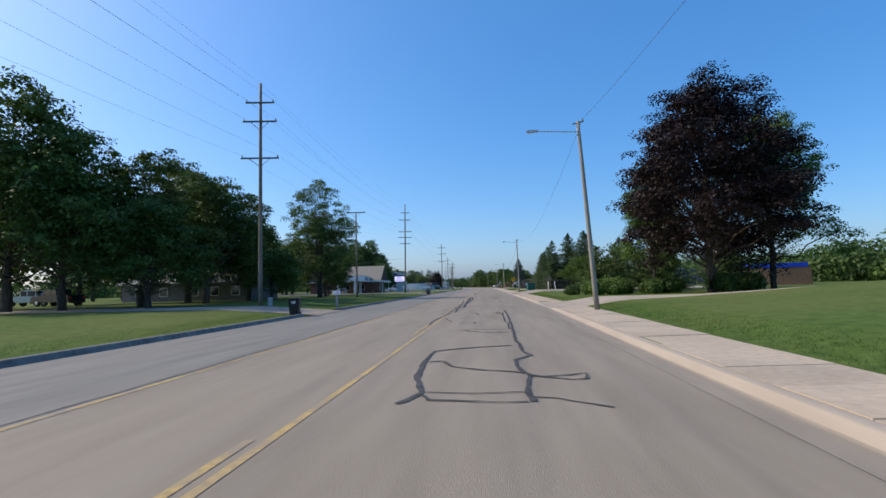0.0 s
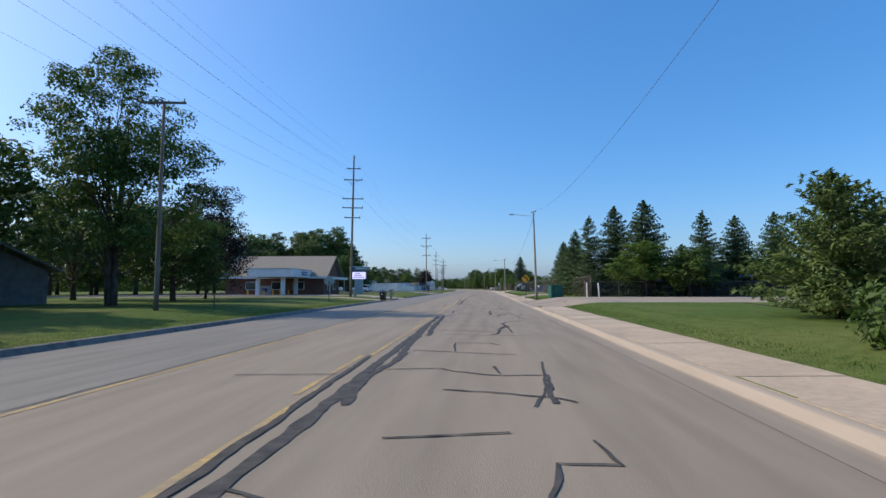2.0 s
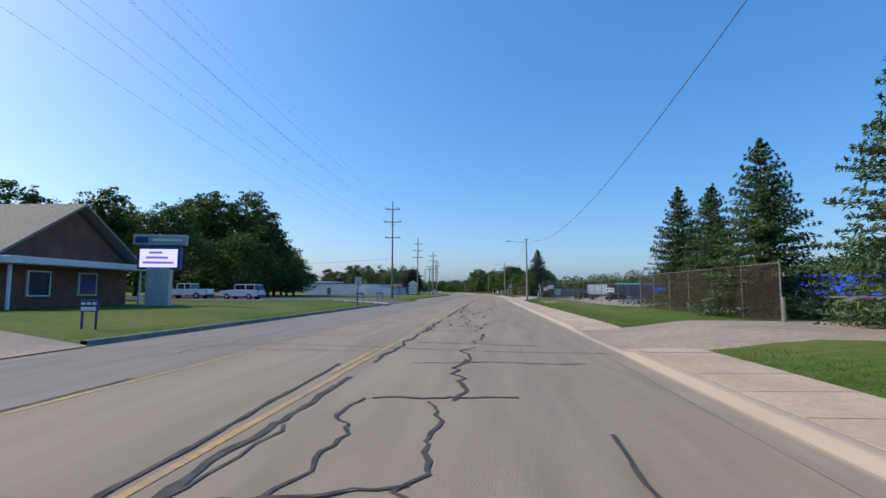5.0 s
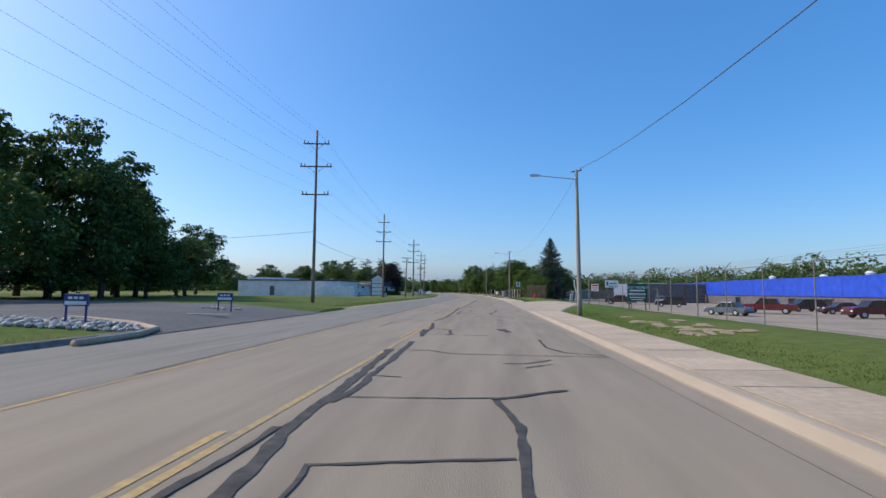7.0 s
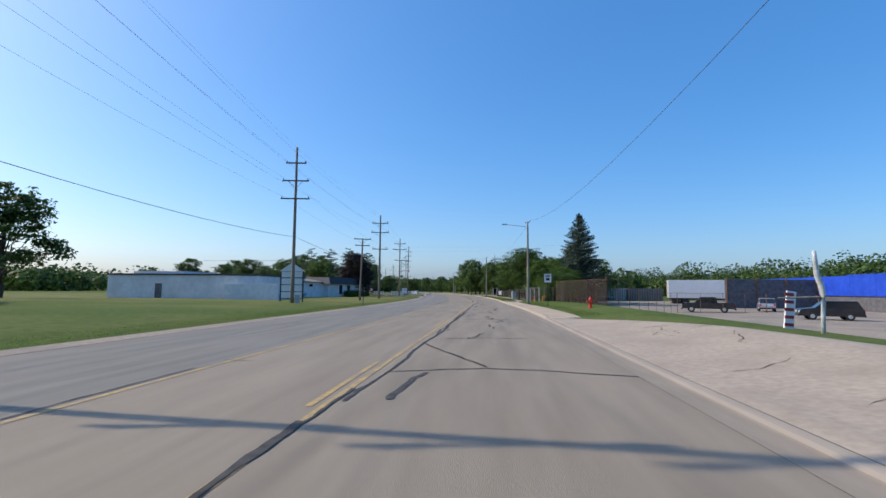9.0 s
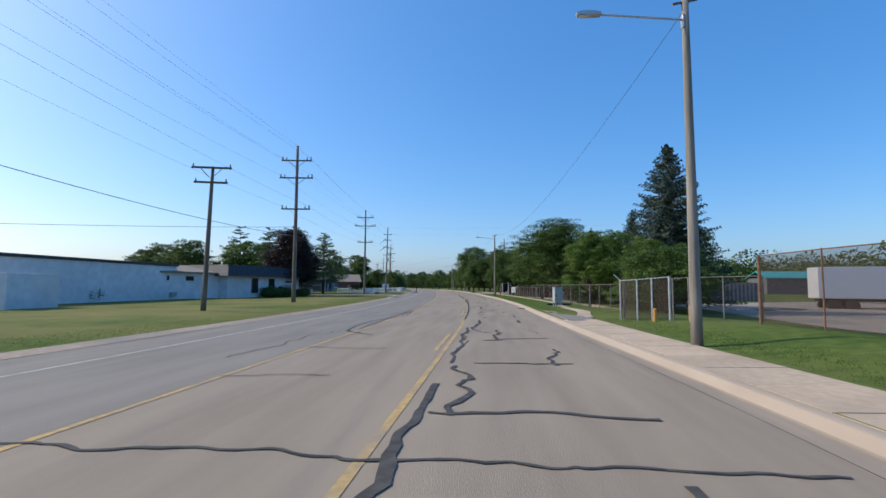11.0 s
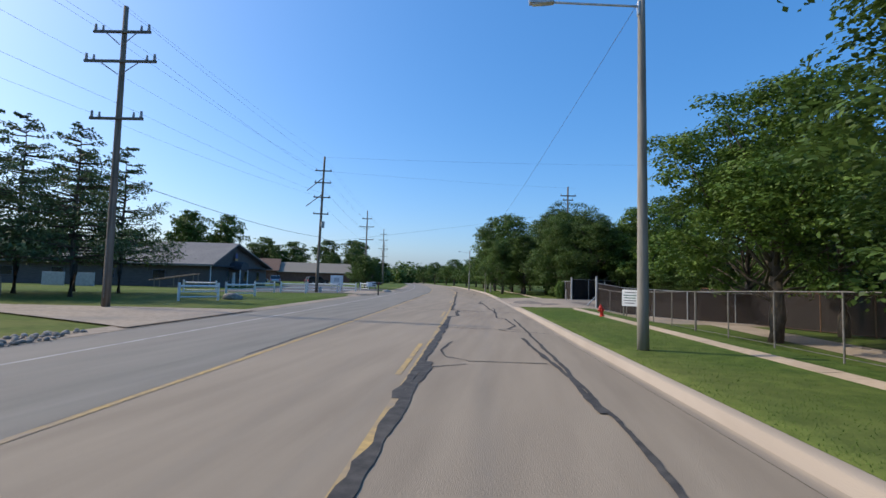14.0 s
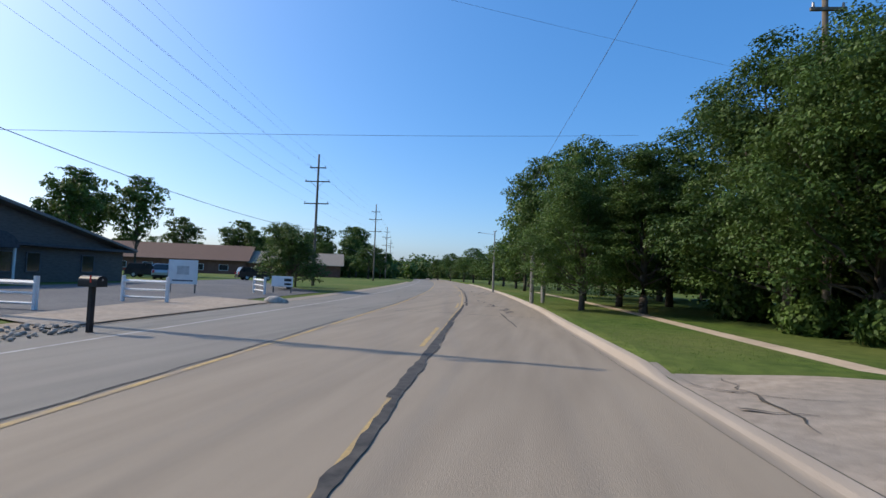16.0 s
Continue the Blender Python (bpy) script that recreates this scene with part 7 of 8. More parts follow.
# ---- fences ----
def chain_fence(name, pts, h, mesh, label, gap=3.0, post_mat=None, barbs=False, rail=True, foot=True, group="yard fences"):
    """A chain-link fence along plan points: posts, top rails and the netting between them."""
    e = thing(name, label, "fence", group=group)
    pm = post_mat or DULLSTEEL
    for (x0, y0), (x1, y1) in zip(pts, pts[1:]):
        L = math.hypot(x1 - x0, y1 - y0)
        n = max(1, round(L / gap))
        for i in range(n):
            a, b = i / n, (i + 1) / n
            p = Vector((x0 + (x1 - x0) * a, y0 + (y1 - y0) * a, 0)); p.z = land(p.x, p.y)
            q = Vector((x0 + (x1 - x0) * b, y0 + (y1 - y0) * b, 0)); q.z = land(q.x, q.y)
            up = Vector((0, 0, h))
            bm = bm_new()
            add_tube(bm, p - Vector((0, 0, 0.2)), p + up, 0.024 if i else 0.038, n=8)
            if barbs:
                add_tube(bm, p + up, p + up + Vector((0.28, 0.05, 0.32)), 0.02, n=6)
            part("post", bm, pm, e)
            if rail:
                bm = bm_new(); add_tube(bm, p + up * 0.985, q + up * 0.985, 0.017, n=6)
                part("rail", bm, pm, e)
            if rail and foot:
                bm = bm_new(); add_tube(bm, p + Vector((0, 0, 0.08)), q + Vector((0, 0, 0.08)), 0.008, n=4)
                part("tension_wire", bm, pm, e)
            if barbs:
                for k in range(3):
                    o = Vector((0.09 * (k + 1), 0.02, 0.10 * (k + 1)))
                    bm = bm_new(); add_tube(bm, p + up + o, q + up + o, 0.003, n=4)
                    part("barbed_wire", bm, pm, e)
            bm = bm_new()
            d = (q - p).normalized()
            nrm = Vector((-d.y, d.x, 0)) * 0.012
            lo = Vector((0, 0, 0.05))
            vs = [bm.verts.new(v) for v in (p + lo + nrm, q + lo + nrm, q + up * 0.98 + nrm, p + up * 0.98 + nrm)]
            ws = [bm.verts.new(v) for v in (p + lo + nrm * 0.6, q + lo + nrm * 0.6, q + up * 0.98 + nrm * 0.6, p + up * 0.98 + nrm * 0.6)]
            bm.faces.new(vs)
            if mesh in (MESH_BROWN, MESH_GATE):
                bm.faces.new(ws[::-1])
            else:
                for w in ws:
                    bm.verts.remove(w)
            part("netting", bm, mesh, e)
    x, y = pts[-1]
    z = land(x, y)
    bm = bm_new(); add_tube(bm, (x, y, z - 0.2), (x, y, z + h), 0.05, n=8)
    part("post", bm, pm, e)
    return e


chain_fence("fence", ((12.8, 98.7), (12.5, 115.0)), 2.35, MESH_BROWN, "tall chain-link fence with brown privacy mesh")
chain_fence("fence", ((12.8, 98.7), (40, 101.5)), 1.7, MESH_DARK, "dark chain-link fence before the spruces")
chain_fence("fence", ((12.2, 121.5), (12.0, 139.0)), 2.35, MESH_BROWN, "tall chain-link fence with brown privacy mesh")
chain_fence("fence", ((12.0, 139.0), (11.8, 168.0), (10.8, 177.0), (9.3, 184.7)), 2.45, MESH_OPEN, "tall open chain-link fence with barbed wire", 3.2, barbs=True)
chain_fence("fence", ((9.3, 184.7), (14.6, 183.0)), 2.3, MESH_OPEN, "open chain-link gate line at the yard", 2.9)
chain_fence("fence", ((9.6, 221.0), (7.6, 236.0)), 2.2, MESH_BROWN, "rusty brown screened fence along the verge", 2.5, RUSTY)
chain_fence("fence", ((9.6, 221.0), (22, 240), (34, 244)), 2.4, MESH_OPEN, "rusty open yard fence", 3.0, RUSTY)
gf = chain_fence("fence", ((4.54, 241.0), (4.95, 240.0), (5.40, 239.6), (5.9, 239.1)), 1.68, MESH_DARK, "dark brown chain-link corner with grey posts", 1.0, STEEL, foot=False)
bm = bm_new(); add_tube(bm, (4.54, 241.0, land(4.6, 241.0) + 1.66), (4.30, 241.1, land(4.6, 241.0) + 1.92), 0.022, n=6)
part("arm", bm, STEEL, gf, "slanting steel arm for barbed wire")
chain_fence("gate", ((6.0, 239.05), (6.45, 238.7), (8.3, 237.3)), 1.6, MESH_OPEN, "open chain-link gate with grey posts", 1.3, DULLSTEEL, foot=False)
chain_fence("fence", ((4.7, 241.1), (6.0, 246.0), (6.1, 256.0), (5.0, 267.0), (4.5, 273.0), (4.0, 283.0), (3.3, 300.0), (2.9, 311.0), (2.0, 317.2)), 1.58, MESH_OPEN, "grey chain-link fence under the trees", 3.0)
chain_fence("fence", ((8.7, 315.6), (9.9, 313.0), (13.4, 306.0), (17.0, 292.0), (19.0, 276.0)), 2.1, MESH_GATE, "brown screened fence behind the lane", 3.0, RUSTY)
chain_fence("gate", ((2.0, 317.2), (7.2, 313.5), (12.0, 311.0)), 1.95, MESH_GATE, "open swing gate with brown mesh", 2.2, STEEL)
chain_fence("gate", ((1.0, 325.6), (4.4, 328.6), (7.5, 331.0)), 1.95, MESH_GATE, "open swing gate with brown mesh beside a bush", 2.4, STEEL)
chain_fence("fence", ((1.0, 325.7), (0.66, 328.0), (0.25, 330.0)), 1.75, MESH_GATE, "brown screened fence between gate post and trees", 2.4, STEEL)
for x, y in ((2.0, 317.2), (1.0, 325.6)):
    bm = bm_new(); add_tube(bm, (x, y, -0.1), (x, y, 2.25), 0.085, n=10)
    solid("gate_post", bm, STEEL, "thick pale steel gate post beside the drive", "gate post", group="gate posts")
bm = bm_new(); add_tube(bm, (1.9, 317.0, 0.75), (1.2, 316.2, 0.12), 0.045, n=8)
solid("gate_brace", bm, STEEL, "pale slanting brace at the gate post", "brace")


def rail_fence(p, q, h=1.05, label="white wooden rail fence section"):
    """Two posts and three slim boards, painted white."""
    e = thing("rail_fence", label, "fence", group="white rail fences")
    p, q = Vector((*p, 0)), Vector((*q, 0))
    for v in (p, q):
        v.z = land(v.x, v.y) - 0.15
        bm = bm_new(); add_box(bm, v.x, v.y, v.z, 0.12, 0.12, h + 0.2, bevel=0.012)
        part("post", bm, WHITE, e)
    for k, rad in ((0.98, 0.075), (0.66, 0.045), (0.36, 0.045)):
        bm = bm_new(); add_tube(bm, p + Vector((0, 0, h * k)), q + Vector((0, 0, h * k)), rad, n=4)
        part("board", bm, WHITE, e)
    return e


for p, q in (((-23.7, 305.7), (-22.6, 307.9)), ((-25.6, 313.4), (-24.3, 315.2)), ((-28.9, 323.2), (-27.7, 324.7)), ((-26.9, 324.5), (-24.7, 325.4)),
             ((-25.0, 335.6), (-23.2, 336.0)), ((-26.8, 330.4), (-23.5, 330.8)), ((-26.4, 347.2), (-24.7, 345.7)), ((-33.0, 318.5), (-30.4, 319.3))):
    rail_fence(p, q)
chain_fence("fence", ((-33, 303), (-48, 306)), 1.2, MESH_OPEN, "low wire fence under the pines", 2.5, group="white rail fences")


# ---- vehicles ----
def vehicle(x, y, rot, profile, cabin, width, paint, label, category="car", wheels=(-1.35, 1.45), wr=0.34, z=None):
    """A car from its side outline (along local x, front at +x), glazed cabin, wheels and lamps."""
    e = thing(category.replace(" ", "_"), label, category, pose(x, y, (land(x, y) if z is None else z) + 0.03, 0, 0, rot))
    bm = bm_new()
    vs = add_prism(bm, profile, width)
    bmesh.ops.bevel(bm, geom=list(bm.edges), offset=0.05, segments=2, affect='EDGES')
    part("body", bm, paint, e, smooth=False)
    bm = bm_new()
    add_prism(bm, cabin, width * 0.86)
    bmesh.ops.bevel(bm, geom=list(bm.edges), offset=0.06, segments=2, affect='EDGES')
    part("cabin_glass", bm, GLASS, e)
    bm = bm_new()
    cx0, cx1 = min(p[0] for p in cabin if p[1] > 1.2), max(p[0] for p in cabin if p[1] > 1.2)
    top = max(p[1] for p in cabin)
    add_box(bm, (cx0 + cx1) / 2, 0, top - 0.06, (cx1 - cx0) * 0.98, width * 0.84, 0.09, bevel=0.03)
    part("roof", bm, paint, e)
    for px in (cx0 + 0.02, (cx0 + cx1) / 2 - 0.1, cx1 - 0.02):
        for s in (-1, 1):
            bm = bm_new(); add_box(bm, px, s * width * 0.425, 0.95, 0.09, 0.05, top - 0.98, bevel=0.01)
            part("pillar", bm, paint, e)
    for wx in wheels:
        for s in (-1, 1):
            bm = bm_new(); add_tube(bm, (wx, s * (width / 2 - 0.2), wr), (wx, s * (width / 2 + 0.02), wr), wr, n=20)
            w = part("wheel", bm, TYRE, e)
            bm = bm_new(); add_tube(bm, (wx, s * (width / 2 + 0.0), wr), (wx, s * (width / 2 + 0.035), wr), wr * 0.6, wr * 0.5, n=14)
            part("rim", bm, STEEL, w)
    fx, bx = max(p[0] for p in profile), min(p[0] for p in profile)
    for s in (-1, 1):
        bm = bm_new(); add_box(bm, fx - 0.04, s * width * 0.36, 0.68, 0.1, 0.36, 0.15, bevel=0.02)
        part("headlight", bm, LAMPGLASS, e)
        bm = bm_new(); add_box(bm, bx + 0.04, s * width * 0.40, 0.75, 0.1, 0.2, 0.3, bevel=0.02)
        part("tail_light", bm, RED, e)
    for b in (fx, bx):
        bm = bm_new(); add_box(bm, b, 0, 0.33, 0.14, width * 0.94, 0.2, bevel=0.04)
        part("bumper", bm, BLACK, e)
    return e


SUV_P = ((-2.4, 0.35), (2.4, 0.35), (2.45, 0.7), (2.3, 0.98), (1.1, 1.12), (-2.3, 1.12), (-2.45, 0.8))
SUV_C = ((1.25, 1.08), (0.55, 1.66), (-2.0, 1.72), (-2.35, 1.08))
SEDAN_P = ((-2.3, 0.32), (2.3, 0.32), (2.35, 0.58), (2.15, 0.78), (1.0, 0.92), (-1.6, 0.95), (-2.3, 0.92), (-2.38, 0.6))
SEDAN_C = ((1.1, 0.9), (0.35, 1.42), (-0.9, 1.44), (-1.7, 0.92))
PICK_P = ((-2.9, 0.45), (2.8, 0.45), (2.85, 0.85), (2.7, 1.12), (1.3, 1.2), (-2.85, 1.2), (-2.95, 0.8))
PICK_C = ((1.45, 1.16), (0.85, 1.82), (-0.9, 1.84), (-1.05, 1.16))
suv = lambda x, y, r, p, l, **k: vehicle(x, y, r, SUV_P, SUV_C, 1.9, p, l, "car", **k)
sedan = lambda x, y, r, p, l, **k: vehicle(x, y, r, SEDAN_P, SEDAN_C, 1.8, p, l, "car", **k)
pick = lambda x, y, r, p, l, **k: vehicle(x, y, r, PICK_P, PICK_C, 1.95, p, l, "pickup truck", (-1.75, 1.8), 0.39, **k)
suv(-28.3, 157.0, 176, CARWHITE, "white sport utility car parked on the bank lot")
pick(-36.2, 158.5, 180, CARWHITE, "white pickup parked on the bank lot")
sedan(27.0, 198.0, 122, CARBLUE, "blue-grey sedan parked behind the yard fence")
pick(35.0, 205.0, 145, CARRED, "maroon pickup parked behind the yard fence")
suv(31.6, 229.0, 160, CARDARK, "black wagon parked in the gravel yard")
pick(26.9, 243.6, 158, CARDARK, "dark pickup parked before the white trailer")
suv(36.8, 249.4, 65, CARSILVER, "pale tan jeep parked before the dark wall")
pick(40.5, 195.5, 178, CARRED, "maroon pickup parked by the blue works")
pick(42.5, 176.5, 0, CARWHITE, "white pickup parked by the blue works")
suv(43.5, 168.0, 0, CARDARK, "black car parked by the blue works")
sedan(44.0, 206.0, 175, CARRED, "maroon sedan parked by the blue works")
suv(44.5, 214.0, 180, CARDARK, "dark car parked by the blue works")
suv(-49.5, 366.0, 118, CARSILVER, "silver car parked beyond the grey house")
suv(-46.8, 379.0, 50, CARDARK, "dark car parked before the brown house")
suv(-56.5, 371.0, 20, CARDARK, "dark pickup-like car parked beyond the house")
pick(-52, 58, 10, CARWHITE, "white pickup parked under the trees")
pick(-47, 56, 170, CARDARK, "dark pickup parked under the trees")

# semitrailer and containers in the yard
tr2 = thing("box_trailer", "white box trailer by the works door", "trailer", pose(39.2, 275.4, -0.95, 0, 0, -14) @ Matrix.Diagonal((1.28, 1.28, 1.28, 1)))
bm = bm_new(); add_box(bm, 0, 0, 1.1, 9.0, 2.5, 2.6, bevel=0.04)
part("box", bm, CARWHITE, tr2)
bm = bm_new(); add_box(bm, 0, 0, 0.85, 8.6, 0.9, 0.25, bevel=0.02)
part("chassis", bm, BLACK, tr2)
for x in (-3.4, -2.2):
    for s in (-1, 1):
        bm = bm_new(); add_tube(bm, (x, s * 0.85, 0.5), (x, s * 1.22, 0.5), 0.5, n=18)
        part("wheel", bm, TYRE, tr2)
for x, y, r in ((28.8, 303.0, -8), (36.8, 302.0, -8)):
    c = thing("container", "grey ribbed steel container in the yard", "container", pose(x, y, -1.0, 0, 0, r) @ Matrix.Diagonal((1.28, 1.28, 1.28, 1)), group="yard containers")
    bm = bm_new(); add_box(bm, 0, 0, 0.1, 6.06, 2.44, 2.5, bevel=0.03)
    part("shell", bm, GREYBOX if x < 30 else DARKWALL, c)
    for i in range(14):
        bm = bm_new(); add_box(bm, -2.8 + i * 0.43, -1.24, 0.25, 0.16, 0.06, 2.2, bevel=0.01)
        part("rib", bm, DULLSTEEL, c)
dw = thing("screen_wall", "tall dark screened wall in the yard", "wall", pose(43.7, 261.0, -0.95, 0, 0, 8) @ Matrix.Diagonal((1.28, 1.28, 1.28, 1)))
bm = bm_new(); add_box(bm, 0, 0, 0, 11.5, 0.2, 3.6, bevel=0.02)
part("screen", bm, DARKWALL, dw)
for i in range(4):
    bm = bm_new(); add_box(bm, -5.6 + i * 3.73, -0.16, 0, 0.14, 0.12, 3.8, bevel=0.01)
    part("post", bm, RUSTY, dw)


# ---- signs and street furniture ----
def post_sign(x, y, top, outline, face, label, post_mat=None, back=False, rot=0.0, thick=0.03, post_r=0.03):
    z = land(x, y)
    e = thing("road_sign", label, "road sign", pose(x, y, z, 0, 0, rot))
    bm = bm_new(); add_box(bm, 0, 0.03, -0.3, 0.06, 0.04, top + 0.3, bevel=0.006)
    part("post", bm, post_mat or DULLSTEEL, e)
    bm = bm_new(); add_prism(bm, outline, thick, Matrix.Translation((0, 0.07 if back else -0.02, top)))
    pl = part("plate", bm, face, e)
    for zz in (0.2, -0.2):
        bm = bm_new(); add_tube(bm, (0, 0.0 if back else -0.05, top + zz), (0, 0.03 if back else -0.035, top + zz), 0.016, n=6)
        part("bolt", bm, DULLSTEEL, pl)
    return e, pl


def diamond(r):
    k = 0.06
    return ((-k, -r + k), (k, -r + k), (r - k, -k), (r - k, k), (k, r - k), (-k, r - k), (-r + k, k), (-r + k, -k))


e, pl = post_sign(6.2, 104.8, 2.45, diamond(0.56), SIGNYELLOW, "yellow diamond sign with a black curve arrow", BLACK, rot=0)
bm = bm_new()
arrow = ((0.20, -0.30), (0.20, -0.06), (0.14, 0.08), (0.0, 0.18), (-0.10, 0.22))
for (a, b), (c, d) in zip(arrow, arrow[1:]):
    add_tube(bm, (a, -0.042, b), (c, -0.042, d), 0.055, n=4)
part("arrow", bm, BLACK, pl)
bm = bm_new(); add_prism(bm, ((-0.30, 0.26), (-0.04, 0.36), (-0.10, 0.08)), 0.02, Matrix.Translation((0, -0.045, 2.45)) )
ob = part("arrow_head", bm, BLACK, pl)
for o in pl.children:
    if o.name.startswith("arrow") and not o.name.startswith("arrow_head"):
        o.location.z = 2.45
post_sign(-13.0, 88.0, 1.95, diamond(0.58), SIGNGREY, "diamond road sign seen from its grey back", BLACK, back=True)
rect = lambda w, h: ((-w / 2, -h / 2), (w / 2, -h / 2), (w / 2, h / 2), (-w / 2, h / 2))
post_sign(-10.7, 143.9, 2.25, rect(0.62, 0.76), SIGNGREY, "speed sign seen from its grey back", BLACK, back=True)
e, pl = post_sign(5.3, 224.8, 2.55, rect(0.62, 0.76), SIGNWHITE, "white rectangular road sign on a post", BLACK)
for i, (w, h) in enumerate(((0.42, 0.07), (0.42, 0.07), (0.34, 0.24))):
    bm = bm_new(); add_box(bm, 0, -0.045, 2.78 - i * 0.12 - (0.2 if i == 2 else 0), w, 0.012, h)
    part("bar", bm, BLACK, pl)
post_sign(-12.0, 226.0, 1.7, rect(0.10, 0.3), BLACK, "thin black marker post on the lawn", BLACK)
post_sign(-14.5, 71.5, 0.8, rect(0.12, 0.2), ORANGE, "small orange marker stake by the road", RUSTY)


def low_sign(x, y, rot, label, w=0.85):
    e = thing("lot_sign", label, "sign", pose(x, y, land(x, y), 0, 0, rot), group="blue lot signs")
    for s in (-1, 1):
        bm = bm_new(); add_box(bm, s * w * 0.42, 0, -0.2, 0.06, 0.06, 1.05, bevel=0.008)
        part("leg", bm, DEEPBLUE, e)
    bm = bm_new(); add_box(bm, 0, 0, 0.62, w, 0.09, 0.42, bevel=0.012)
    p = part("panel", bm, DEEPBLUE, e)
    bm = bm_new(); add_box(bm, 0, -0.055, 0.66, w * 0.9, 0.015, 0.13)
    part("bar", bm, WHITE, p)
    for k in range(3):
        bm = bm_new(); add_box(bm, -0.2 + k * 0.2, -0.055, 0.86, 0.14, 0.015, 0.09)
        part("bar", bm, WHITE, p)
    return e


low_sign(-13.9, 156.2, 5, "blue low parking lot sign in a stone bed")
low_sign(-13.9, 166.0, 5, "blue low parking lot sign on the lawn")
low_sign(-12.6, 109.0, 5, "small dark blue sign by the bank drive", 0.6)
low_sign(-13.0, 117.5, 5, "small dark blue sign by the bank drive", 0.6)


def wheelie_bin(x, y, rot, label):
    e = thing("wheelie_bin", label, "bin", pose(x, y, max(land(x, y), 0.02), 0, 0, rot))
    bm = bm_new()
    lo = [bm.verts.new((sx * 0.24, sy * 0.27, 0.06)) for sx, sy in ((-1, -1), (1, -1), (1, 1), (-1, 1))]
    hi = [bm.verts.new((sx * 0.31, sy * 0.37, 0.98)) for sx, sy in ((-1, -1), (1, -1), (1, 1), (-1, 1))]
    bm.faces.new(lo[::-1]); bm.faces.new(hi)
    for i in range(4):
        j = (i + 1) % 4
        bm.faces.new((lo[i], lo[j], hi[j], hi[i]))
    bmesh.ops.bevel(bm, geom=list(bm.edges), offset=0.03, segments=2, affect='EDGES')
    part("body", bm, BLACK, e)
    bm = bm_new(); add_box(bm, 0, -0.02, 0.98, 0.66, 0.82, 0.07, bevel=0.03)
    part("lid", bm, BLACK, e)
    bm = bm_new(); add_tube(bm, (-0.28, 0.42, 0.96), (0.28, 0.42, 0.96), 0.02, n=8)
    part("handle", bm, BLACK, e)
    for s in (-1, 1):
        bm = bm_new(); add_tube(bm, (s * 0.24, 0.28, 0.12), (s * 0.30, 0.28, 0.12), 0.12, n=14)
        part("wheel", bm, TYRE, e)
    for k in range(2):
        bm = bm_new(); add_box(bm, 0, -0.365 + k * 0.012, 0.80 - k * 0.08, 0.26 - k * 0.05, 0.012, 0.05)
        part("bar", bm, WHITE, e)
    return e


wheelie_bin(-9.7, 33.0, 10, "black wheeled bin standing at the kerb")
wheelie_bin(-10.6, 100.3, -8, "black wheeled bin standing by the drive")


def mailbox(x, y, label, box_mat, post_mat, w=0.2, h=1.05, big=False):
    e = thing("mailbox", label, "mailbox", pose(x, y, max(land(x, y), 0), 0, 0, 0))
    bm = bm_new(); add_box(bm, 0, 0, -0.2, 0.28 if big else 0.11, 0.28 if big else 0.11, h + 0.2, bevel=0.012)
    part("post", bm, post_mat, e)
    bm = bm_new()
    prof = [(-w / 2 - 0.02, 0)] + [(math.cos(math.pi * (1 - k / 8)) * (w / 2 + 0.02), 0.14 + math.sin(math.pi * k / 8) * 0.11) for k in range(9)] + [(w / 2 + 0.02, 0)]
    add_prism(bm, prof, 0.52, Matrix.Translation((0, 0, h)) @ Matrix.Rotation(radians(90), 4, 'Z'))
    b = part("box", bm, box_mat, e)
    bm = bm_new(); add_box(bm, 0.1, -w / 2 - 0.035, h + 0.1, 0.04, 0.012, 0.16)
    part("flag", bm, RED, b)
    bm = bm_new(); add_tube(bm, (0.262, 0, h + 0.16), (0.275, 0, h + 0.16), 0.02, n=8)
    part("knob", bm, STEEL, b)
    return e


mailbox(-9.5, 40.2, "white mailbox on a post at the kerb", WHITE, POLEGREY)
mailbox(-9.7, 41.0, "grey mailbox on a post at the kerb", GREYBOX, POLEGREY)
mailbox(-11.2, 108.0, "tan mailbox on a thick post", POLEGREY, POLEGREY, 0.32, 1.0, True)
mailbox(-17.9, 327.6, "black mailbox on a dark post", BLACK, BLACK, 0.24, 1.05)


def hydrant(x, y, label, size=1.0, lean=0):
    e = thing("fire_hydrant", label, "hydrant", pose(x, y, land(x, y), 0, lean, 20) @ Matrix.Scale(size, 4))
    bm = bm_new()
    add_tube(bm, (0, 0, -0.05), (0, 0, 0.06), 0.17, n=14)
    add_tube(bm, (0, 0, 0.06), (0, 0, 0.58), 0.115, 0.105, 14)
    add_tube(bm, (0, 0, 0.55), (0, 0, 0.60), 0.15, n=14)
    part("barrel", bm, RED, e)
    bm = bm_new()
    add_tube(bm, (0, 0, 0.60), (0, 0, 0.74), 0.13, 0.05, 14)
    add_tube(bm, (0, 0, 0.74), (0, 0, 0.80), 0.035, n=6)
    part("bonnet", bm, RED, e)
    for a in ((-1, 0), (1, 0), (0, -1)):
        bm = bm_new(); add_tube(bm, (a[0] * 0.1, a[1] * 0.1, 0.42), (a[0] * 0.21, a[1] * 0.21, 0.42), 0.065 if a[1] == 0 else 0.085, n=10)
        part("outlet", bm, RED, e)
    return e


hydrant(7.3, 216.0, "red fire hydrant on the verge")
hydrant(0.27, 303.4, "small leaning red fire hydrant on the verge", 0.72, -9)

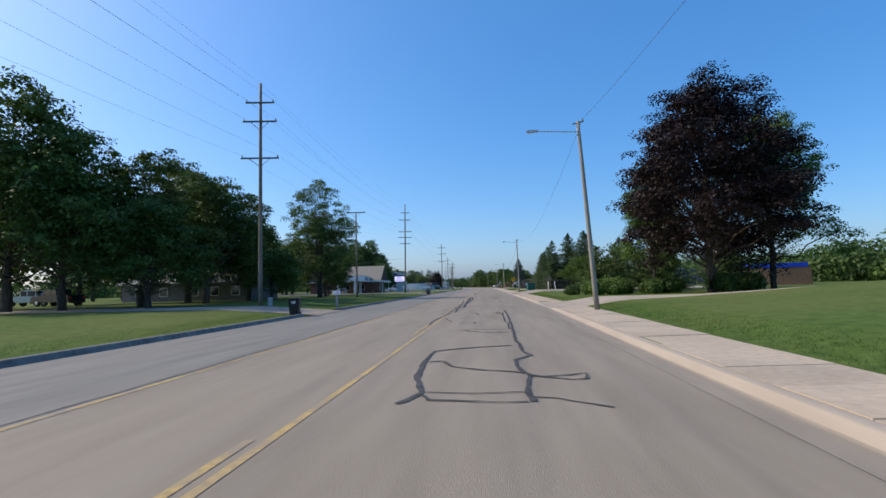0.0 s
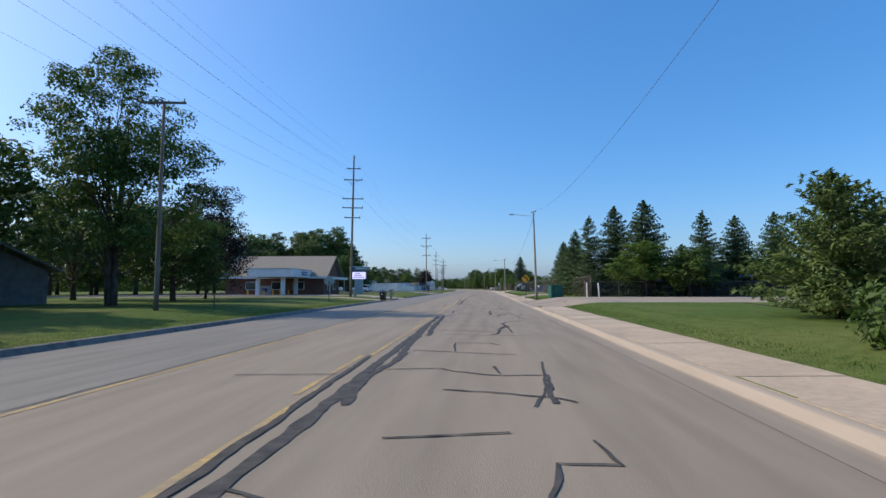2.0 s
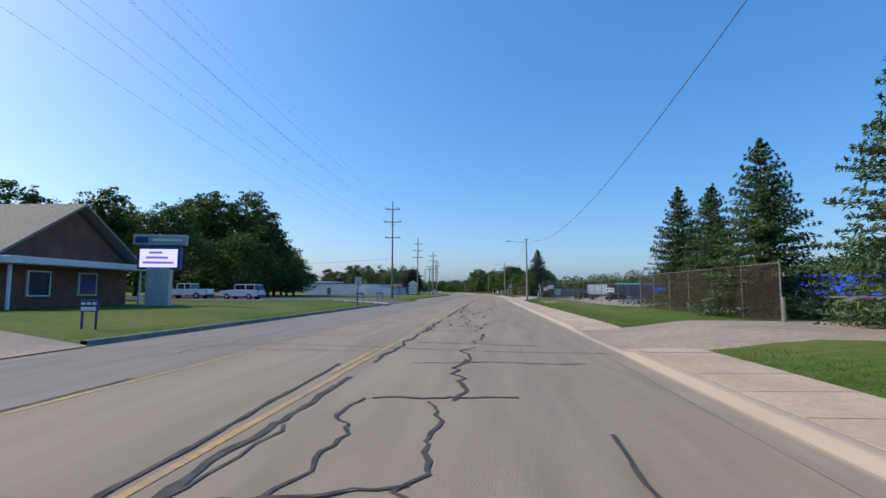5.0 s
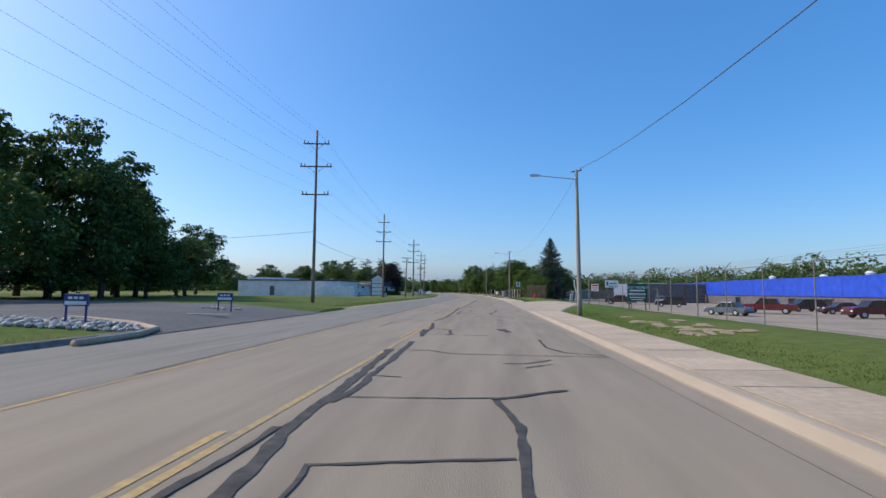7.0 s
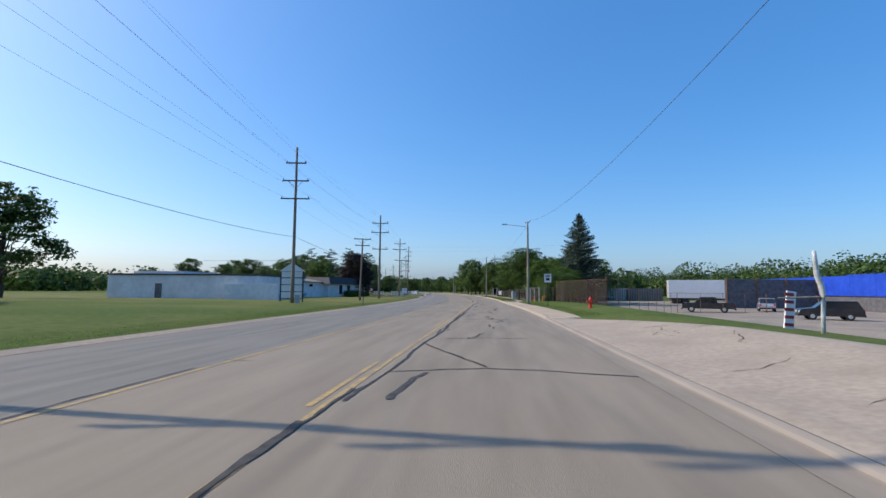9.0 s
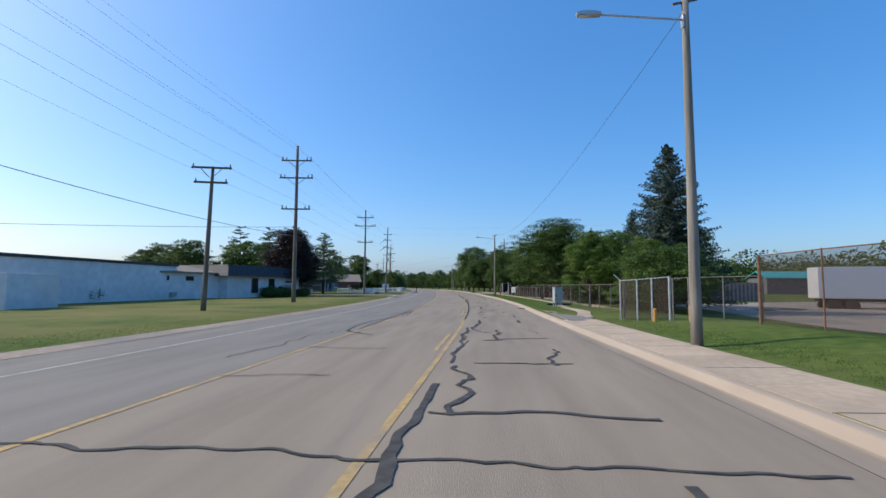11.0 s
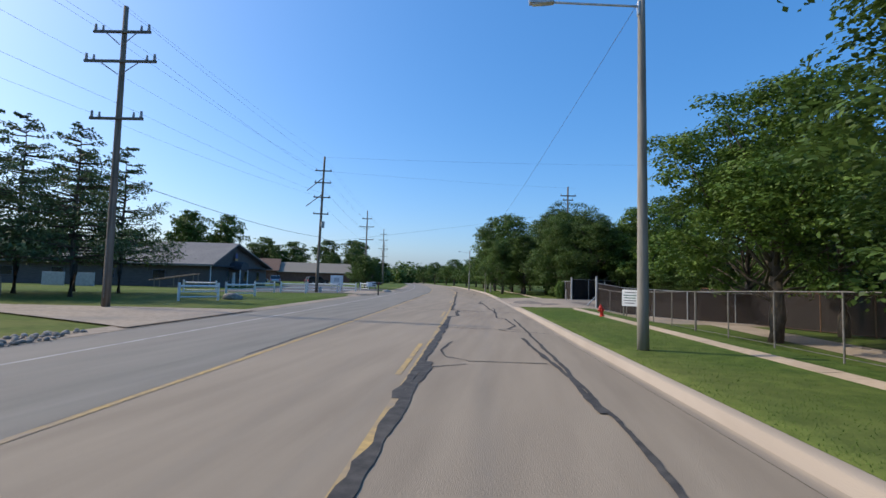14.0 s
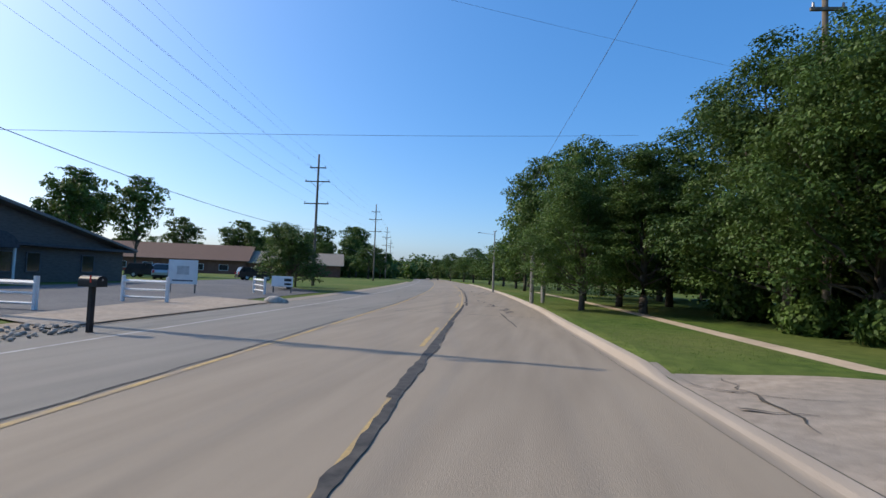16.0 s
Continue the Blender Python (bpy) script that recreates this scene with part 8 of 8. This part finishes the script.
# green cabinet, bollards and utility boxes
cab = thing("utility_cabinet", "dark green utility cabinet beside the lamp", "cabinet", pose(9.2, 100.2, land(9.2, 100.2), 0, 0, 8))
bm = bm_new(); add_box(bm, 0, 0, -0.05, 1.35, 1.25, 1.35, bevel=0.03)
part("body", bm, GREENPAINT, cab)
bm = bm_new(); add_box(bm, 0, 0, 1.30, 1.42, 1.32, 0.06, bevel=0.02)
part("lid", bm, GREENPAINT, cab)
bm = bm_new(); add_box(bm, -0.25, -0.635, 0.08, 0.02, 0.02, 1.18)
part("door_seam", bm, BLACK, cab)
bm = bm_new(); add_box(bm, -0.12, -0.66, 0.65, 0.05, 0.05, 0.18, bevel=0.01)
part("handle", bm, DULLSTEEL, cab)
for x, y, ln in ((12.25, 98.15, 0), (13.5, 98.0, -3)):
    e = thing("bollard", "white painted steel bollard at the fence", "bollard", pose(x, y, land(x, y), 0, ln, 0), group="white bollards")
    bm = bm_new(); add_tube(bm, (0, 0, -0.3), (0, 0, 1.5), 0.075, n=12); add_tube(bm, (0, 0, 1.5), (0, 0, 1.55), 0.075, 0.03, 12)
    part("pipe", bm, WHITE, e, smooth=False)
for x, y, h in ((5.37, 239.2, 0.47), (6.2, 237.84, 0.56), (6.38, 237.90, 0.70)):
    e = thing("bollard", "yellow-orange steel bollard at the gate", "bollard", pose(x, y, land(x, y)), group="yellow bollards")
    bm = bm_new(); add_tube(bm, (0, 0, -0.3), (0, 0, h), 0.07, n=12); add_tube(bm, (0, 0, h), (0, 0, h + 0.03), 0.07, 0.03, 12)
    part("pipe", bm, ORANGE, e)
for x, y in ((12.0, 121.0), (11.3, 114.6), (0.5, 325.3)):
    e = thing("bollard", "short tan post at the fence gate", "bollard", pose(x, y, land(x, y)))
    bm = bm_new(); add_tube(bm, (0, 0, -0.3), (0, 0, 1.0), 0.07, n=10)
    part("pipe", bm, POLEGREY, e)
tb = thing("traffic_cabinet", "tall grey traffic cabinet on steel legs", "cabinet", pose(3.64, 255.0, land(3.64, 255.0), 0, 0, 10))
bm = bm_new(); add_box(bm, 0, 0, 0.28, 0.5, 0.6, 1.08, bevel=0.03)
part("body", bm, GREYBOX, tb)
bm = bm_new(); add_box(bm, 0, 0, 1.34, 0.57, 0.67, 0.05, bevel=0.02)
part("cap", bm, GREYBOX, tb)
bm = bm_new(); add_box(bm, -0.16, -0.32, 0.7, 0.04, 0.05, 0.2, bevel=0.01)
part("handle", bm, BLACK, tb)
bm = bm_new(); add_box(bm, 0.32, 0, 0.5, 0.14, 0.34, 0.6, bevel=0.02)
part("meter_box", bm, GREYBOX, tb)
for sx in (-1, 1):
    for sy in (-1, 1):
        bm = bm_new(); add_box(bm, sx * 0.19, sy * 0.24, -0.1, 0.05, 0.05, 0.42)
        part("leg", bm, STEEL, tb)
bn = thing("vault_lid", "dark green raised utility lids on the verge", "utility lid", pose(4.0, 258.0, land(4.0, 258.0), 0, 0, 5))
for k, (x, w) in enumerate(((-0.35, 0.9), (0.55, 1.1))):
    bm = bm_new(); add_box(bm, x, 0.1 * k, 0.1, w, 0.8, 0.05, bevel=0.01)
    part("lid", bm, GREENPAINT, bn)
    for s in (-1, 1):
        bm = bm_new(); add_box(bm, x, s * 0.3 + 0.1 * k, -0.1, w * 0.8, 0.06, 0.2)
        part("leg", bm, BLACK, bn)
mh = thing("manhole_cover", "rusty round inlet cover in the gutter", "manhole cover", pose(1.28, 254.8, 0.01))
bm = bm_new(); add_tube(bm, (0, 0, -0.02), (0, 0, 0.014), 0.42, n=28)
part("frame", bm, RUSTY, mh)
bm = bm_new(); add_tube(bm, (0, 0, 0.0), (0, 0, 0.02), 0.34, n=28)
lid = part("lid", bm, RUSTY, mh)
for i in range(5):
    bm = bm_new(); add_box(bm, -0.22 + i * 0.11, 0, 0.018, 0.035, 0.4, 0.008)
    part("rib", bm, RUSTY, lid)
ub = thing("pole_box", "small pale utility box at the pole foot", "utility box", pose(-15.0, 41.1, land(-15.0, 41.1)))
bm = bm_new(); add_box(bm, 0, 0, -0.1, 0.3, 0.25, 0.75, bevel=0.02)
part("case", bm, GREYBOX, ub)
ub = thing("pole_box", "small pale utility box at the pole foot", "utility box", pose(-15.5, 106.0, land(-15.5, 106.0)))
bm = bm_new(); add_box(bm, 0, 0, -0.1, 0.3, 0.25, 1.0, bevel=0.02)
part("case", bm, GREYBOX, ub)
ub = thing("pole_box", "grey utility box at the pole foot", "utility box", pose(-17.0, 222.2, land(-17.0, 222.2)))
bm = bm_new(); add_box(bm, 0, 0, -0.1, 0.4, 0.3, 0.85, bevel=0.02)
part("case", bm, GREYBOX, ub)
ub = thing("pole_box", "small pale utility box at the pole foot", "utility box", pose(-24.7, 328.9, land(-24.7, 328.9)))
bm = bm_new(); add_box(bm, 0, 0, -0.1, 0.3, 0.25, 0.7, bevel=0.02)
part("case", bm, GREYBOX, ub)


def panel_sign(x, y, z, w, h, rot, face, label, bars=(), legs=True, border=None, name="notice_sign"):
    """A flat printed panel. bars: (x, z, width, height, material) from its centre."""
    e = thing(name, label, "sign", pose(x, y, land(x, y), 0, 0, rot))
    if legs:
        for s in (-1, 1):
            bm = bm_new(); add_box(bm, s * w * 0.42, 0.05, -0.2, 0.07, 0.07, z + h / 2 + 0.2)
            part("leg", bm, DULLSTEEL, e)
    bm = bm_new(); add_box(bm, 0, 0, z - h / 2, w, 0.03, h, bevel=0.006)
    p = part("panel", bm, face, e)
    for bx, bz, bw, bh, mt in bars:
        bm = bm_new(); add_box(bm, bx, -0.019, z + bz - bh / 2, bw, 0.008, bh)
        part("bar", bm, mt, p)
    return e


panel_sign(10.1, 179.8, 1.75, 1.0, 0.56, -8, SIGNWHITE, "white company panel on the fence", ((-0.33, 0.04, 0.12, 0.28, DEEPBLUE), (0.12, 0.06, 0.5, 0.05, BLACK), (-0.05, -0.18, 0.3, 0.035, BLACK), (0.35, -0.18, 0.2, 0.035, DARKWALL)), legs=False)
got = panel_sign(10.5, 174.5, 1.12, 1.25, 1.2, -8, GREENPAINT, "green hiring board with white lettering on the fence", ((0, 0.14, 0.95, 0.10, SIGNWHITE), (0, -0.10, 1.05, 0.13, SIGNWHITE), (0, -0.10, 0.98, 0.05, MAROON), (0, -0.32, 1.0, 0.06, SIGNWHITE), (0, -0.46, 0.8, 0.05, SIGNWHITE)), legs=True)
words("GOT WORK?", 0.22, SIGNWHITE, got, Matrix.Translation((0, -0.03, 1.45)))
panel_sign(9.78, 184.5, 1.5, 0.6, 0.62, -18, SIGNWHITE, "red and white notice on the gate post", ((0, 0.19, 0.52, 0.14, RED), (0, 0.02, 0.48, 0.05, RED), (0, -0.1, 0.46, 0.04, RED), (0, -0.21, 0.4, 0.04, BLACK)), legs=False)
panel_sign(11.75, 147.6, 1.35, 0.75, 0.4, -30, SIGNWHITE, "white company panel on the fence", ((-0.25, 0.02, 0.1, 0.2, DEEPBLUE), (0.08, 0.05, 0.42, 0.05, BLACK), (0.08, -0.08, 0.36, 0.03, BLACK)), legs=False)
panel_sign(2.72, 309.2, 1.15, 0.95, 0.95, -38, SIGNWHITE, "white notice board on the chain-link fence", ((0, 0.32, 0.6, 0.06, DARKWALL), (0, 0.15, 0.75, 0.05, GREENPAINT), (0, 0.0, 0.7, 0.05, GREENPAINT), (0, -0.15, 0.72, 0.05, DARKWALL), (0, -0.3, 0.6, 0.05, DARKWALL)))
panel_sign(-28.4, 343.1, 1.25, 1.7, 1.4, 12, WHITE, "white sign board beside the lot entrance", ((0, 0.1, 0.7, 0.5, SIGNGREY), (0, -0.5, 1.2, 0.08, DARKWALL)))
panel_sign(-25.2, 348.6, 0.8, 1.5, 0.7, 6, SIGNWHITE, "small white and black sign on the verge", ((0.4, 0.1, 0.5, 0.18, BLACK), (0.4, -0.18, 0.5, 0.14, BLACK)))
panel_sign(-31.5, 300.2, 0.6, 0.35, 0.5, 0, SIGNGREY, "small pale notice on the lawn")

# roofed board of slats by the white buildings
e = thing("roofed_sign", "white slatted sign board with a small gabled top", "sign", pose(-19.5, 226.9, land(-19.5, 226.9), 0, 0, 6))
for sx in (-1, 1):
    bm = bm_new(); add_box(bm, sx * 1.1, 0, -0.2, 0.12, 0.12, 3.2, bevel=0.01)
    part("post", bm, ROOFDARK, e)
for k in range(4):
    bm = bm_new(); add_box(bm, 0, 0, 0.35 + k * 0.68, 2.06, 0.05, 0.58, bevel=0.008)
    part("board", bm, WHITE, e)
    bm = bm_new(); add_box(bm, 0, -0.02, 0.27 + k * 0.68, 2.1, 0.06, 0.06)
    part("batten", bm, ROOFDARK, e)
bm = bm_new(); add_prism(bm, ((-1.25, 3.0), (1.25, 3.0), (0.0, 3.85)), 0.16)
part("gable", bm, WHITE, e)

# the wrapped post and striped barrier at the yard entrance
e = thing("gate_post", "crooked gate post wrapped in pale plastic", "gate post", pose(9.9, 195.2, land(9.9, 195.2)))
bm = bm_new()
add_path_tube(bm, [(0, 0, -0.2), (0.02, 0, 0.5), (0.05, 0, 0.95), (0.06, 0.02, 1.1), (0.0, 0, 1.4), (-0.10, 0.0, 1.7), (-0.13, 0, 2.2), (-0.15, 0, 2.42)], [0.06, 0.06, 0.06, 0.075, 0.085, 0.075, 0.06, 0.05], 11)
part("post", bm, pmat("torn pale wrap", (0.38, 0.40, 0.40), (0.66, 0.68, 0.68), 5.0, 0.4, 0.6, 8.0), e, smooth=True)
bm = bm_new(); add_tube(bm, (-0.05, 0, 1.05), (-1.0, 0.4, 1.0), 0.03, n=8)
part("bar", bm, DULLSTEEL, e)
e = thing("barrier_board", "white barrier board with dark red stripes", "barrier", pose(9.55, 196.3, land(9.55, 196.3), 0, 8, 15))
bm = bm_new(); add_box(bm, 0, 0, 0.02, 0.34, 0.06, 1.2, bevel=0.01)
p = part("board", bm, SIGNWHITE, e)
for i in range(5):
    bm = bm_new(); add_box(bm, 0, -0.036, 0.1 + i * 0.24, 0.33, 0.012, 0.10, m=Matrix.Rotation(radians(-5), 4, 'Y'))
    part("stripe", bm, MAROON, p)
# turn arrow painted on the bank entrance, and the short poles on the right
bm = bm_new()
add_prism(bm, ((-1.6, -0.1), (0.3, -0.1), (0.3, -0.32), (1.2, 0.0), (0.3, 0.32), (0.3, 0.1), (-1.6, 0.1)), 0.006, Matrix.Translation((-13.0, 163.0, 0.30)) @ Matrix.Rotation(radians(90), 4, 'X'))
solid("turn_arrow", bm, WHITEPAINT, "worn painted arrow on the dark entrance", "road marking", kind="structure")
for x, y, h in ((-8.55, 348.2, 3.2), (-7.9, 349.6, 3.0), (-13.5, 373.0, 3.2)):
    bm = bm_new(); add_tube(bm, (x, y, 0), (x, y, h), 0.13, 0.11, 10)
    solid("wooden_post", bm, POLEGREY, "short cut-off wooden pole on the verge", "post", group="cut poles")


# ---- stones ----
def stone(x, y, r, seed, label="", parent=None, z=None):
    bm = bm_new()
    bmesh.ops.create_icosphere(bm, subdivisions=2, radius=1.0)
    for v in bm.verts:
        k = 1 + 0.35 * noise.noise(v.co * 1.3 + Vector((seed, seed * 2, 0)))
        v.co = Vector((v.co.x * k * r, v.co.y * k * r * 0.85, v.co.z * k * r * 0.62))
    return bm


rs = random.Random(21)
protos = []
for k in range(5):
    protos.append(mesh_of(stone(0, 0, 1.0, k * 3.7), "stone", ROCK, True))
rubble = [mesh_of(stone(0, 0, 1.0, k * 2.3 + 1), "stone", RUBBLE, True) for k in range(4)]


def stone_bed(cx, cy, rx, ry, n, label, r=(0.10, 0.24), rot=0.0, kinds=None):
    e = tagged(new("stone_bed"), label, "stones")
    for i in range(n):
        a, d = rs.uniform(0, 6.28), math.sqrt(rs.uniform(0, 1))
        lx, ly = rx * d * math.cos(a), ry * d * math.sin(a)
        c, s = math.cos(radians(rot)), math.sin(radians(rot))
        x, y = cx + lx * c - ly * s, cy + lx * s + ly * c
        ob = new("stone", rs.choice(kinds or protos))
        ob.parent = e
        q = rs.uniform(*r)
        ob.matrix_basis = pose(x, y, max(land(x, y), 0) + 0.03 + q * 0.2, rs.uniform(-20, 20), rs.uniform(-20, 20), rs.uniform(0, 360)) @ Matrix.Diagonal((q, q, q, 1))


stone_bed(-14.0, 155.6, 2.6, 1.3, 280, "bed of grey and pale broken stones with a sign", (0.06, 0.15), rot=15)
stone_bed(-12.6, 107.6, 1.3, 0.7, 60, "small bed of pale stones by the mailbox", (0.05, 0.13))
stone_bed(-14.5, 287.0, 4.0, 0.55, 200, "rubble of small broken stones beside the drive", (0.03, 0.09), 100, rubble)
stone_bed(-18.8, 326.4, 2.2, 0.9, 130, "rubble of small stones beside the mailbox", (0.03, 0.08), 100, rubble)
stone_bed(-15.0, 167.5, 1.2, 0.6, 20, "few pale stones round the lot sign", (0.08, 0.16))
for x, y, r, l in ((-20.4, 339.8, 0.45, "large pale boulder at the lot entrance"), (-22.5, 309.4, 0.5, "large grey boulder on the lawn")):
    ob = tagged(new("boulder", protos[1]), l, "boulder")
    ob.matrix_basis = pose(x, y, land(x, y) + r * 0.3, 0, 0, 30) @ Matrix.Diagonal((r * 1.3, r, r, 1))
# low kerb round the stone bed
bm = bm_new()
add_path_tube(bm, [(-10.1, 152.0, 0.08), (-10.2, 154.4, 0.1), (-10.9, 156.3, 0.12), (-12.6, 157.4, 0.2), (-15.0, 158.0, 0.3), (-18.5, 158.2, 0.36)], 0.11, 8)
solid("kerb_return", bm, CONCRETE, "rounded pale kerb round the stone bed", "kerb", kind="structure", smooth=True)


# ---- grass blades along the verges ----
def verge_grass():
    rng = np.random.default_rng(4)
    spans = ((12, 36, 2.5, 4.6, 1), (98, 115, 2.5, 4.2, 1), (121, 176, 2.5, 4.4, 1), (208, 242, 2.5, 4.0, 1), (247, 258, 0.78, 2.1, 1), (258, 311, 0.78, 3.5, 1), (247, 311, 4.2, 5.4, 1), (327, 360, 0.78, 4.3, 1),
             (43.5, 81, 2.5, 5.0, 1), (40, 99, 8.95, 11.0, -1), (115, 154, 8.95, 10.5, -1), (10, 33, 8.95, 11.5, -1), (182, 286, 9.7, 12.0, -1), (298, 322, 9.7, 12.0, -1))
    grid = np.arange(0, 370, 0.5)
    gx, gr = np.array([road_x(v) for v in grid]), np.array([right_u(v) for v in grid])
    out = []
    for y0, y1, a, b, side in spans:
        n = int((y1 - y0) * (b - a) * 170)
        y = rng.uniform(y0, y1, n)
        d = a + (b - a) * rng.uniform(0, 1, n) ** 1.3
        x = np.interp(y, grid, gx) + (np.interp(y, grid, gr) + d if side > 0 else -d)
        ks = np.arange(y0, y1 + 2, 2.0)
        lo = np.array([land(road_x(v) + (right_u(v) + a if side > 0 else -a), v) for v in ks])
        hi = np.array([land(road_x(v) + (right_u(v) + b if side > 0 else -b), v) for v in ks])
        k = (d - a) / (b - a)
        z = np.interp(y, ks, lo) * (1 - k) + np.interp(y, ks, hi) * k
        h = rng.uniform(0.012, 0.032, n)
        ang = rng.uniform(0, 6.28, n)
        v = np.empty((n, 3, 3))
        for c, s in ((0, -1), (1, 1)):
            v[:, c] = np.stack((x + s * 0.012 * np.cos(ang), y + s * 0.012 * np.sin(ang), z - 0.02), 1)
        v[:, 2] = np.stack((x + rng.normal(size=n) * 0.03, y + rng.normal(size=n) * 0.03, z + h), 1)
        out.append(v.reshape(-1, 3))
    vs = np.concatenate(out)
    fs = np.arange(len(vs)).reshape(-1, 3)
    tagged(new("verge_grass", raw("verge_grass", vs, fs, BLADE)), "short green grass blades along the verge", "grass", kind="stuff")


verge_grass()


# ---- pieces of the pavement, last ----
build_slabs()
